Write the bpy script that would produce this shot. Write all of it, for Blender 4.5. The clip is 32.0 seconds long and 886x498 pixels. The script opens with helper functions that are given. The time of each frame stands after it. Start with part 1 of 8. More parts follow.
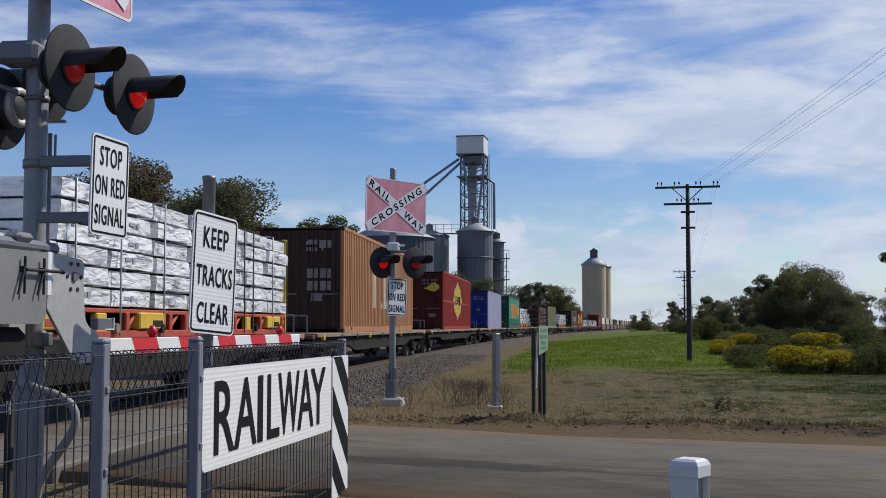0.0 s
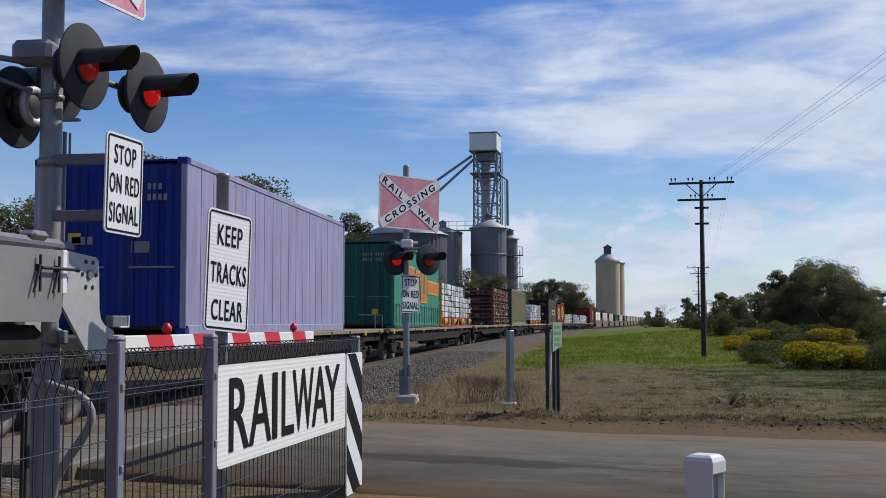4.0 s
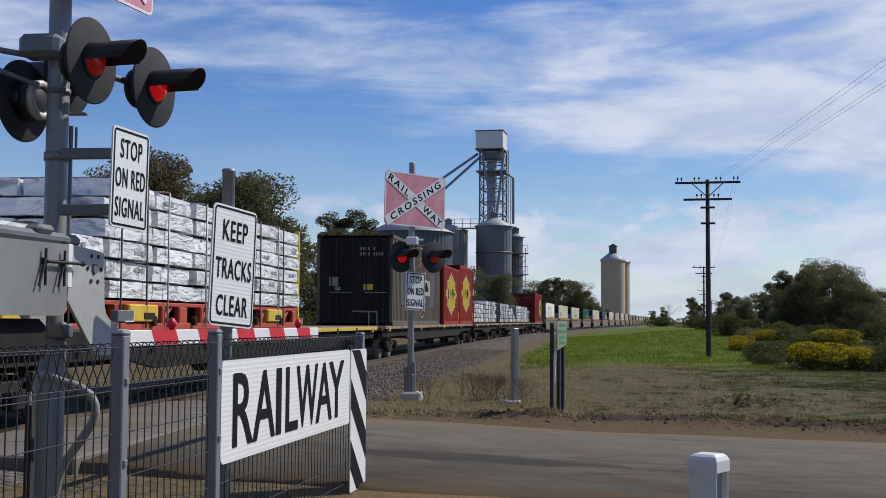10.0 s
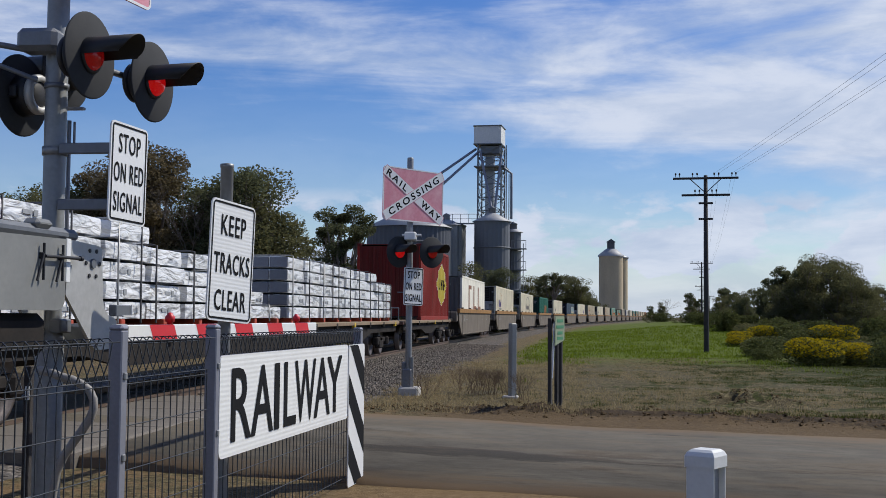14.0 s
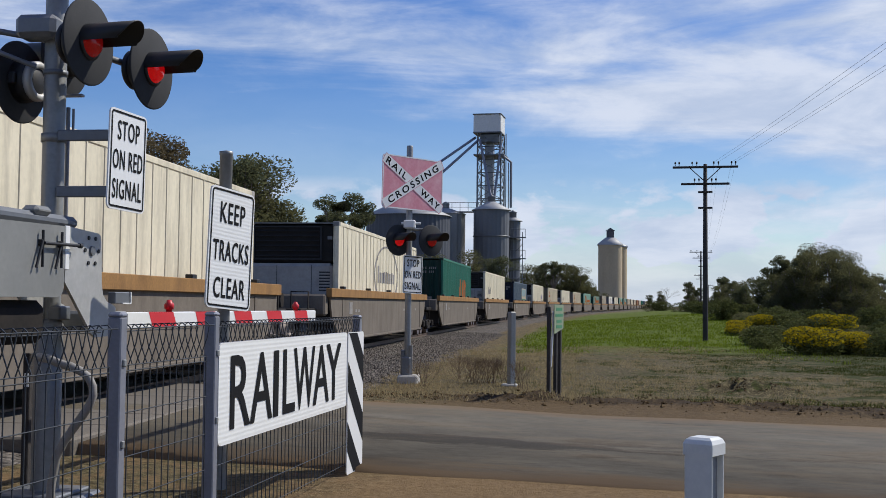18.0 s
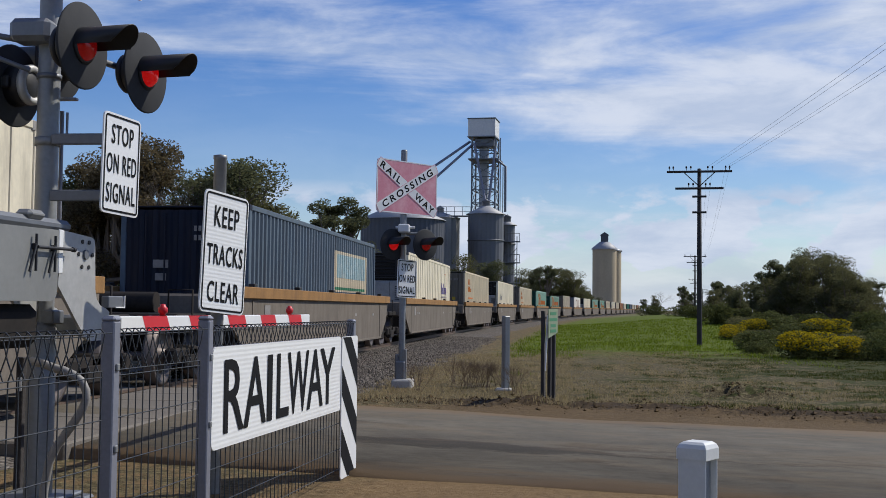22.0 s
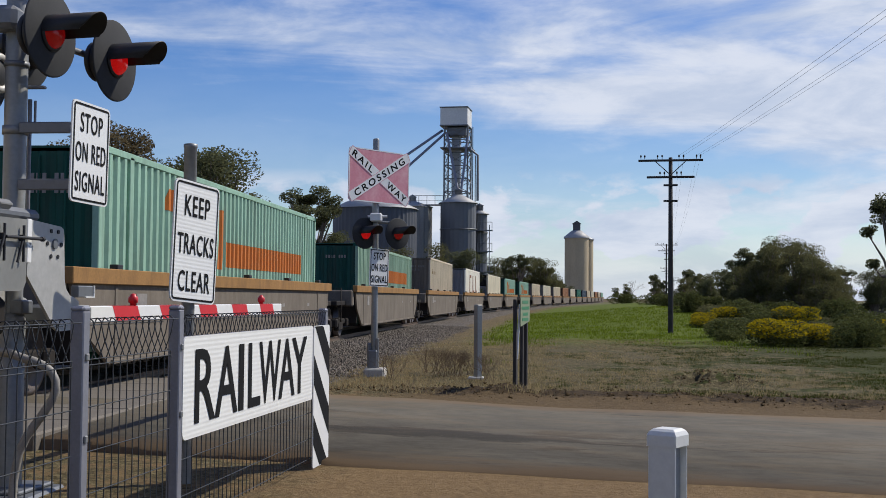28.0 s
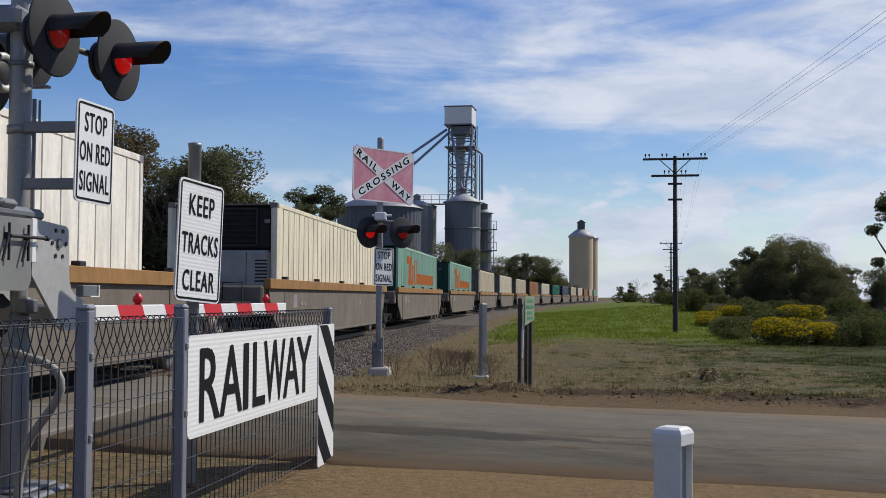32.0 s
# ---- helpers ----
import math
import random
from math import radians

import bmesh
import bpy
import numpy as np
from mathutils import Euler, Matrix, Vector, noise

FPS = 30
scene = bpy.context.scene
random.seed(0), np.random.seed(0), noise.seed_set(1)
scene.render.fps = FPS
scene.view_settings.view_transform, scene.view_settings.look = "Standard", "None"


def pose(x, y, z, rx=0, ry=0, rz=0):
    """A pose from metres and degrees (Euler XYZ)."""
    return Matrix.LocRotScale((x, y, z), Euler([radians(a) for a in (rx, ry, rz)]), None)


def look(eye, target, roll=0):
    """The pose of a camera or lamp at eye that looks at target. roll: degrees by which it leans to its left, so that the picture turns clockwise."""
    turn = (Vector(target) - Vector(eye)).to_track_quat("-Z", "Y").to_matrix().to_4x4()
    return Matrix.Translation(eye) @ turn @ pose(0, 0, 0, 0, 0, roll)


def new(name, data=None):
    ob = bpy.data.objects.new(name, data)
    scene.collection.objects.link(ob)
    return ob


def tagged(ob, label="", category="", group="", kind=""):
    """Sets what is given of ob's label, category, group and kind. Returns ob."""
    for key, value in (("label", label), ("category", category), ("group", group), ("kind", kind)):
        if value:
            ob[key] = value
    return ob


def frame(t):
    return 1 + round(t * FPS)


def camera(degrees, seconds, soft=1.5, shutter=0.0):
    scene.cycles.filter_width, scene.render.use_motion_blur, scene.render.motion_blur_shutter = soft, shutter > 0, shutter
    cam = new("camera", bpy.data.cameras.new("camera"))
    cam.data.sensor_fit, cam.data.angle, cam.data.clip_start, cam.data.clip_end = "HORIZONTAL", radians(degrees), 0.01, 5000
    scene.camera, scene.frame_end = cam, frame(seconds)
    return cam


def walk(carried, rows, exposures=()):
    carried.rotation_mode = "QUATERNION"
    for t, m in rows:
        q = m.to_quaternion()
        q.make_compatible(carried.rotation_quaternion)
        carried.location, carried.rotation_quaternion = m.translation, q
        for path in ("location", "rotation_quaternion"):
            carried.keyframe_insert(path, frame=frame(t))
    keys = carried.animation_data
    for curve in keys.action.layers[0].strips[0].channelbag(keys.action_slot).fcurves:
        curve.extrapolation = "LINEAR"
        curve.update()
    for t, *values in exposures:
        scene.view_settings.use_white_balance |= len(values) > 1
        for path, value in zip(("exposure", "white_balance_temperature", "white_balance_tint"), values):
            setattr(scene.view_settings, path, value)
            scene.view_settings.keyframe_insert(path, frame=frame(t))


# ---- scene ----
cam = camera(41.84, 32.0, soft=0.8)
walk(cam, [
    (0, pose(0.003, 0.000, 1.402, 93.785, -0.058, 5.883)),
    (0.5, pose(0.002, -0.004, 1.403, 93.797, -0.163, 5.910)),
    (1, pose(0.000, -0.000, 1.400, 93.770, 0.000, 6.150)),
    (1.5, pose(-0.002, 0.004, 1.401, 93.797, 0.214, 6.498)),
    (2, pose(0.000, 0.002, 1.400, 93.744, 0.126, 6.402)),
    (2.5, pose(0.001, 0.006, 1.400, 93.664, 0.101, 6.302)),
    (3, pose(-0.001, 0.003, 1.400, 93.935, 0.027, 6.491)),
    (3.5, pose(-0.000, -0.001, 1.400, 93.800, 0.165, 6.617)),
    (5.5, pose(0.005, 0.003, 1.399, 93.387, -0.239, 6.263)),
    (6, pose(0.001, 0.004, 1.399, 93.362, -0.174, 6.435)),
    (6.5, pose(-0.001, 0.003, 1.400, 93.484, -0.180, 6.599)),
    (7, pose(0.000, 0.000, 1.400, 93.524, -0.335, 6.501)),
    (7.5, pose(0.001, -0.005, 1.401, 93.519, -0.521, 6.503)),
    (8, pose(-0.000, -0.003, 1.400, 93.779, -0.566, 6.697)),
    (8.5, pose(-0.003, -0.002, 1.398, 93.642, -0.223, 6.855)),
    (9, pose(0.002, 0.006, 1.397, 93.734, -0.170, 6.902)),
    (9.5, pose(0.003, 0.002, 1.397, 93.657, -0.395, 6.834)),
    (10, pose(0.002, 0.006, 1.396, 93.520, -0.368, 6.792)),
    (10.5, pose(0.002, 0.001, 1.398, 93.526, -0.467, 6.757)),
    (11, pose(-0.001, 0.003, 1.399, 93.571, -0.307, 6.760)),
    (11.5, pose(0.004, -0.001, 1.401, 93.618, -0.225, 6.815)),
    (12, pose(0.002, -0.000, 1.399, 93.487, -0.371, 6.650)),
    (12.5, pose(0.003, 0.001, 1.398, 93.394, -0.443, 6.551)),
    (13, pose(0.003, -0.002, 1.396, 93.357, -0.551, 6.662)),
    (13.5, pose(-0.000, 0.003, 1.398, 93.296, -0.430, 6.769)),
    (14, pose(0.001, 0.002, 1.397, 93.281, -0.464, 6.688)),
    (14.5, pose(0.003, -0.001, 1.399, 93.163, -0.689, 6.646)),
    (16.5, pose(0.003, 0.001, 1.396, 92.912, -0.642, 6.667)),
    (17, pose(0.003, 0.004, 1.392, 92.785, -0.679, 6.528)),
    (17.5, pose(0.002, 0.005, 1.392, 92.745, -0.651, 6.568)),
    (18, pose(0.002, 0.004, 1.393, 92.711, -0.579, 6.651)),
    (18.5, pose(-0.000, 0.004, 1.394, 92.785, -0.671, 6.659)),
    (19, pose(0.002, 0.003, 1.395, 92.730, -0.714, 6.499)),
    (19.5, pose(0.002, 0.003, 1.394, 92.777, -0.701, 6.538)),
    (20, pose(0.003, 0.004, 1.394, 92.849, -0.694, 6.502)),
    (20.5, pose(0.002, 0.007, 1.395, 92.957, -0.653, 6.520)),
    (21, pose(0.001, 0.000, 1.394, 92.886, -0.743, 6.474)),
    (21.5, pose(0.003, 0.003, 1.394, 92.888, -0.729, 6.394)),
    (22, pose(0.004, 0.004, 1.394, 92.918, -0.625, 6.371)),
    (22.5, pose(0.006, 0.003, 1.395, 93.011, -0.546, 6.275)),
    (23, pose(0.004, 0.002, 1.396, 92.981, -0.647, 6.144)),
    (23.5, pose(0.006, 0.002, 1.395, 92.970, -0.536, 6.028)),
    (24, pose(0.005, 0.003, 1.394, 93.058, -0.505, 6.031)),
    (24.5, pose(0.002, 0.003, 1.393, 93.125, -0.320, 6.037)),
    (25, pose(0.005, 0.000, 1.395, 92.970, -0.384, 6.009)),
    (25.5, pose(0.008, 0.000, 1.392, 92.757, -0.387, 5.625)),
    (27.5, pose(0.008, 0.004, 1.392, 92.483, -0.427, 5.022)),
    (28, pose(0.010, 0.003, 1.393, 92.382, -0.456, 5.022)),
    (28.5, pose(0.010, -0.000, 1.394, 92.389, -0.381, 5.028)),
    (29, pose(0.008, 0.005, 1.393, 92.337, -0.229, 5.175)),
    (29.5, pose(0.007, 0.005, 1.390, 92.427, -0.467, 5.033)),
    (30, pose(0.010, 0.003, 1.393, 92.382, -0.456, 5.022)),
    (30.5, pose(0.010, 0.004, 1.391, 92.497, -0.353, 5.011)),
    (31, pose(0.009, 0.001, 1.392, 92.542, -0.288, 5.122)),
    (31.5, pose(0.010, 0.008, 1.392, 92.419, -0.259, 5.122)),
    (32, pose(0.009, 0.009, 1.390, 92.338, -0.357, 5.246)),
], [(0.0, -0.20, 6050.0, 10.0), (3.0, -0.12, 6050.0, 10.0), (12.0, -0.17, 6050.0, 10.0), (20.0, -0.10, 6050.0, 10.0), (24.0, -0.22, 6050.0, 10.0), (28.0, -0.08, 6250.0, 10.0), (32.0, -0.13, 6250.0, 10.0)])

# ---- light ----
SUN_EL, SUN_AZ = 45.0, 34.0   # azimuth: degrees from +X towards +Y
world = bpy.data.worlds.new("sky")
scene.world = world
world.use_nodes = True
wn, wl = world.node_tree.nodes, world.node_tree.links
wn.clear()


def wset(socket, v):
    if isinstance(v, (int, float)):
        socket.default_value = v
    elif isinstance(v, tuple):
        socket.default_value = v
    else:
        wl.new(v, socket)


def wm(op, a, b=0.0):
    n = wn.new("ShaderNodeMath")
    n.operation = op
    wset(n.inputs[0], a)
    wset(n.inputs[1], b)
    return n.outputs["Value"]


def wstep(v, a, b, lo=0.0, hi=1.0):
    n = wn.new("ShaderNodeMapRange")
    n.interpolation_type = "SMOOTHSTEP"
    for k, q in (("Value", v), ("From Min", a), ("From Max", b), ("To Min", lo), ("To Max", hi)):
        wset(n.inputs[k], q)
    return n.outputs["Result"]


def wnoise(turn, stretch, shift, scale, detail, rough, distort):
    m = wn.new("ShaderNodeMapping")
    m.inputs["Rotation"].default_value, m.inputs["Scale"].default_value, m.inputs["Location"].default_value = (0, radians(turn), 0), stretch, shift
    wl.new(w_tc.outputs["Generated"], m.inputs["Vector"])
    n = wn.new("ShaderNodeTexNoise")
    for k, v in (("Scale", scale), ("Detail", detail), ("Roughness", rough), ("Distortion", distort)):
        n.inputs[k].default_value = v
    wl.new(m.outputs["Vector"], n.inputs["Vector"])
    return n.outputs["Fac"]


def hump(q):
    """A bell over the squared distance q."""
    return wm("EXPONENT", wm("MULTIPLY", q, -1.0))


def square(v, centre, width):
    k = wm("DIVIDE", wm("SUBTRACT", v, centre), width)
    return wm("MULTIPLY", k, k)


w_tc = wn.new("ShaderNodeTexCoord")
w_sep = wn.new("ShaderNodeSeparateXYZ")
wl.new(w_tc.outputs["Generated"], w_sep.inputs["Vector"])
DX, DZ = w_sep.outputs["X"], w_sep.outputs["Z"]
w_sky = wn.new("ShaderNodeTexSky")
w_sky.sky_type, w_sky.sun_disc = "NISHITA", False
w_sky.sun_elevation, w_sky.sun_rotation = radians(SUN_EL), radians(90 - SUN_AZ)
w_sky.air_density, w_sky.dust_density, w_sky.ozone_density = 1.0, 0.3, 3.0
w_hue = wn.new("ShaderNodeHueSaturation")
w_hue.inputs["Hue"].default_value, w_hue.inputs["Saturation"].default_value, w_hue.inputs["Value"].default_value = 0.517, 1.40, 1.12
wl.new(w_sky.outputs["Color"], w_hue.inputs["Color"])
# high cirrus: long streaks, thickest along one slanting band and in a broad veil
streaks = wnoise(8, (1.0, 1.0, 7.0), (0.35, 0.0, 0.62), 2.7, 10.0, 0.58, 0.6)
slant = wm("SUBTRACT", 0.183, wm("MULTIPLY", DX, 0.13))
band = wm("MULTIPLY", hump(square(DZ, slant, 0.034)), 0.17)
veil = wm("MULTIPLY", hump(wm("ADD", square(DX, 0.19, 0.19), square(DZ, 0.205, 0.085))), 0.27)
gap_a = wm("MULTIPLY", hump(wm("ADD", square(DX, -0.04, 0.15), square(DZ, 0.275, 0.032))), -0.14)
gap_b = wm("MULTIPLY", hump(wm("ADD", square(DX, -0.17, 0.22), square(DZ, 0.130, 0.030))), -0.13)
gap_c = wm("MULTIPLY", hump(wm("ADD", square(DX, 0.08, 0.2), square(DZ, 0.106, 0.018))), -0.10)
cover = streaks
for extra in (band, veil, gap_a, gap_b, gap_c):
    cover = wm("ADD", cover, extra)
mottle = wnoise(4, (1.0, 1.0, 3.2), (2.1, 0.7, 0.3), 7.0, 9.0, 0.6, 0.3)
cover = wm("ADD", cover, wm("MULTIPLY", wm("SUBTRACT", mottle, 0.5), 0.45))
cirrus = wstep(cover, 0.44, 0.84, 0.07, 0.95)
# heaped clouds low over the horizon
puffs = wnoise(0, (1.0, 1.0, 2.0), (1.3, 0.4, 0.13), 8.0, 10.0, 0.55, 0.1)
low = wm("MULTIPLY", wstep(puffs, 0.445, 0.53), wstep(DZ, 0.118, 0.088, 0.0, 0.95))
haze = wm("MAXIMUM", wstep(DZ, 0.10, 0.0, 0.0, 0.85), wstep(DZ, 0.27, 0.06, 0.0, 0.22))
w_mix = wn.new("ShaderNodeMix")
w_mix.data_type = "RGBA"
w_tint = wn.new("ShaderNodeMix")
w_tint.data_type = "RGBA"
w_tint.inputs["A"].default_value, w_tint.inputs["B"].default_value = (6.0, 6.7, 8.1, 1), (8.2, 8.5, 9.3, 1)
wl.new(wstep(mottle, 0.36, 0.62), w_tint.inputs["Factor"])
wl.new(w_tint.outputs["Result"], w_mix.inputs["B"])
wl.new(w_hue.outputs["Color"], w_mix.inputs["A"])
wl.new(wm("MAXIMUM", wm("MAXIMUM", cirrus, low), haze), w_mix.inputs["Factor"])
w_bg = wn.new("ShaderNodeBackground")
w_bg.inputs["Strength"].default_value = 0.095
w_out = wn.new("ShaderNodeOutputWorld")
wl.new(w_mix.outputs["Result"], w_bg.inputs["Color"])
wl.new(w_bg.outputs["Background"], w_out.inputs["Surface"])

sun = new("sun", bpy.data.lights.new("sun", "SUN"))
sun.data.energy, sun.data.angle, sun.data.color = 4.5, radians(0.6), (1.0, 0.92, 0.78)
az, el = radians(SUN_AZ), radians(SUN_EL)
sun.matrix_world = look((0, 0, 0), (-math.cos(el) * math.cos(az), -math.cos(el) * math.sin(az), -math.sin(el)))

# ---- materials ----
MATS = {}


def ramp(nt, src, stops):
    r = nt.nodes.new("ShaderNodeValToRGB")
    while len(r.color_ramp.elements) < len(stops):
        r.color_ramp.elements.new(0.5)
    for e, (p, c) in zip(r.color_ramp.elements, stops):
        e.position, e.color = p, (*c, 1)
    nt.links.new(src, r.inputs["Fac"])
    return r.outputs["Color"]


def mat(name, color, rough=0.6, metal=0.0, var=0.12, grime=0.0, grime_color=(0.06, 0.045, 0.03), scale=1.0, bump=0.0, bump_scale=60.0, streak=0.0, glow=0.0, island=0.0, rand=0.0, spec=0.5, thin=0.0):
    """A painted, metal or natural surface: colour with variation at two scales, grime, streaks and relief."""
    if name in MATS:
        return MATS[name]
    m = bpy.data.materials.new(name)
    m.use_nodes = True
    nt = m.node_tree
    n, l = nt.nodes, nt.links
    b = n["Principled BSDF"]
    b.inputs["Roughness"].default_value, b.inputs["Metallic"].default_value = rough, metal
    b.inputs["Specular IOR Level"].default_value = spec
    tc = n.new("ShaderNodeTexCoord")
    big = n.new("ShaderNodeTexNoise")
    big.inputs["Scale"].default_value, big.inputs["Detail"].default_value = 0.9 * scale, 6
    fine = n.new("ShaderNodeTexNoise")
    fine.inputs["Scale"].default_value, fine.inputs["Detail"].default_value = 14 * scale, 8
    l.new(tc.outputs["Object"], big.inputs["Vector"])
    l.new(tc.outputs["Object"], fine.inputs["Vector"])
    add = n.new("ShaderNodeMath")
    add.operation = "ADD"
    l.new(big.outputs["Fac"], add.inputs[0])
    l.new(fine.outputs["Fac"], add.inputs[1])
    lo, hi = tuple(c * (1 - var) for c in color), tuple(min(1, c * (1 + var)) for c in color)
    half = n.new("ShaderNodeMath")
    half.operation = "MULTIPLY"
    half.inputs[1].default_value = 0.5
    l.new(add.outputs["Value"], half.inputs[0])
    col = ramp(nt, half.outputs["Value"], ((0.32, lo), (0.68, hi)))
    if grime:
        g = n.new("ShaderNodeTexNoise")
        g.inputs["Scale"].default_value, g.inputs["Detail"].default_value, g.inputs["Roughness"].default_value = 1.7 * scale, 9, 0.68
        if streak:
            mp = n.new("ShaderNodeMapping")
            mp.inputs["Scale"].default_value = (streak, streak, 0.35)
            l.new(tc.outputs["Object"], mp.inputs["Vector"])
            l.new(mp.outputs["Vector"], g.inputs["Vector"])
        else:
            l.new(tc.outputs["Object"], g.inputs["Vector"])
        f = ramp(nt, g.outputs["Fac"], ((0.45, (0, 0, 0)), (0.78, (grime,) * 3)))
        mx = n.new("ShaderNodeMix")
        mx.data_type = "RGBA"
        l.new(f, mx.inputs["Factor"])
        l.new(col, mx.inputs["A"])
        mx.inputs["B"].default_value = (*grime_color, 1)
        col = mx.outputs["Result"]
    if island or rand:
        hs = n.new("ShaderNodeHueSaturation")
        mr = n.new("ShaderNodeMapRange")
        if island:
            src = n.new("ShaderNodeNewGeometry").outputs["Random Per Island"]
        else:
            src = n.new("ShaderNodeObjectInfo").outputs["Random"]
        k = island or rand
        mr.inputs["To Min"].default_value, mr.inputs["To Max"].default_value = 1 - k, 1 + k
        l.new(src, mr.inputs["Value"])
        l.new(mr.outputs["Result"], hs.inputs["Value"])
        l.new(col, hs.inputs["Color"])
        col = hs.outputs["Color"]
    l.new(col, b.inputs["Base Color"])
    if rough > 0.12:
        rr = n.new("ShaderNodeMapRange")
        rr.inputs["To Min"].default_value, rr.inputs["To Max"].default_value = max(0.05, rough - 0.12), min(1, rough + 0.12)
        l.new(fine.outputs["Fac"], rr.inputs["Value"])
        l.new(rr.outputs["Result"], b.inputs["Roughness"])
    if bump:
        bn = n.new("ShaderNodeTexNoise")
        bn.inputs["Scale"].default_value, bn.inputs["Detail"].default_value = bump_scale, 6
        l.new(tc.outputs["Object"], bn.inputs["Vector"])
        bp = n.new("ShaderNodeBump")
        bp.inputs["Strength"].default_value, bp.inputs["Distance"].default_value = bump, 0.02
        l.new(bn.outputs["Fac"], bp.inputs["Height"])
        l.new(bp.outputs["Normal"], b.inputs["Normal"])
    if glow:
        b.inputs["Emission Color"].default_value, b.inputs["Emission Strength"].default_value = (*color, 1), glow
    if thin:
        tr, sh = n.new("ShaderNodeBsdfTranslucent"), n.new("ShaderNodeMixShader")
        sh.inputs["Fac"].default_value = thin
        l.new(col, tr.inputs["Color"])
        l.new(b.outputs["BSDF"], sh.inputs[1])
        l.new(tr.outputs["BSDF"], sh.inputs[2])
        l.new(sh.outputs["Shader"], n["Material Output"].inputs["Surface"])
    MATS[name] = m
    return m


GALV = mat("galvanised steel", (0.255, 0.26, 0.255), 0.5, 0.4, 0.18, 0.35, (0.2, 0.19, 0.17), 2.0)
GALV_DARK = mat("weathered steel", (0.17, 0.18, 0.195), 0.5, 0.4, 0.15, 0.3, (0.1, 0.1, 0.1), 2.0)
ALU = mat("aluminium plate", (0.47, 0.465, 0.445), 0.5, 0.3, 0.12, 0.4, (0.24, 0.23, 0.21), 2.0)
BOXGREY = mat("grey enamel", (0.21, 0.21, 0.197), 0.4, 0.0, 0.12, 0.5, (0.34, 0.33, 0.30), 1.6)
BLACK = mat("black paint", (0.012, 0.012, 0.014), 0.55, 0, 0.2)
DISK = mat("grey black target board", (0.034, 0.035, 0.037), 0.8, 0, 0.2, 0.2, (0.08, 0.075, 0.07), 3.0, spec=0.3)
FENCE = mat("powder coated fence steel", (0.225, 0.23, 0.265), 0.45, 0.25, 0.15, 0.2, (0.16, 0.16, 0.16), 4.0)
WIRE = mat("grey fence wire", (0.05, 0.055, 0.06), 0.5, 0.4, 0.15)
SIGNWHITE = mat("white reflective sheeting", (0.80, 0.80, 0.78), 0.35, 0, 0.04, 0.12, (0.5, 0.48, 0.44), 4.0)
SIGNBLACK = mat("black lettering", (0.010, 0.010, 0.011), 0.8, 0, 0.1, spec=0.12)
SIGNPINK = mat("faded red sheeting", (0.66, 0.25, 0.30), 0.5, 0, 0.06, 0.8, (0.80, 0.50, 0.53), 1.6)
SIGNGREEN = mat("green lettering", (0.05, 0.22, 0.10), 0.5, 0, 0.1)
REDPAINT = mat("red reflective stripe", (0.62, 0.02, 0.03), 0.4, 0, 0.08, 0.2, (0.35, 0.04, 0.04), 3.0)
LENS_LIT = mat("lit red lens", (0.52, 0.003, 0.004), 0.2, 0, 0.25, scale=6.0, glow=0.55)
LENS_DIM = mat("dimmer red lens", (0.36, 0.006, 0.006), 0.2, 0, 0.25, scale=6.0, glow=0.16)
POSTWHITE = mat("white painted post", (0.68, 0.68, 0.65), 0.5, 0, 0.05, 0.25, (0.4, 0.38, 0.36), 5.0)
SIGNRIB = mat("white ribbed sheeting", (0.80, 0.80, 0.77), 0.4, 0, 0.04, 0.15, (0.5, 0.48, 0.44), 4.0)
_rib_nodes, _rib_links = SIGNRIB.node_tree.nodes, SIGNRIB.node_tree.links
_wave = _rib_nodes.new("ShaderNodeTexWave")
_wave.bands_direction = "Z"
_wave.inputs["Scale"].default_value = 11.0
_wave_tc = _rib_nodes.new("ShaderNodeTexCoord")
_rib_links.new(_wave_tc.outputs["Object"], _wave.inputs["Vector"])
_wave_bump = _rib_nodes.new("ShaderNodeBump")
_wave_bump.inputs["Strength"].default_value, _wave_bump.inputs["Distance"].default_value = 0.10, 0.010
_rib_links.new(_wave.outputs["Fac"], _wave_bump.inputs["Height"])
_rib_links.new(_wave_bump.outputs["Normal"], _rib_nodes["Principled BSDF"].inputs["Normal"])
CONC = mat("pale concrete", (0.42, 0.40, 0.36), 0.85, 0, 0.2, 0.3, (0.2, 0.18, 0.15), 2.0, 0.3, 40)
CROSSING = mat("dusty crossing panel", (0.15, 0.13, 0.105), 0.9, 0, 0.2, 0.4, (0.08, 0.07, 0.055), 1.5, 0.3, 30)
POLEWOOD = mat("dark tarred pole timber", (0.035, 0.03, 0.028), 0.8, 0, 0.3, 0.3, (0.08, 0.07, 0.06), 2.0, 0.4, 30)
RUST = mat("rusty brown steel", (0.170, 0.080, 0.052), 0.8, 0.1, 0.35, 0.8, (0.045, 0.028, 0.022), 2.2, rand=0.3)
UNDER = mat("dirty black underframe", (0.028, 0.025, 0.023), 0.85, 0.0, 0.3, 0.5, (0.06, 0.046, 0.034), 2.0, spec=0.12)
WHEEL = mat("worn wheel steel", (0.12, 0.10, 0.09), 0.5, 0.6, 0.2, 0.4, (0.06, 0.045, 0.03), 3.0)
RAILTOP = mat("rail steel", (0.20, 0.14, 0.10), 0.5, 0.6, 0.2, 0.4, (0.12, 0.06, 0.035), 3.0)
DECK = mat("dusty timber and steel deck", (0.25, 0.18, 0.11), 0.8, 0, 0.2, 0.5, (0.10, 0.07, 0.05), 2.0)
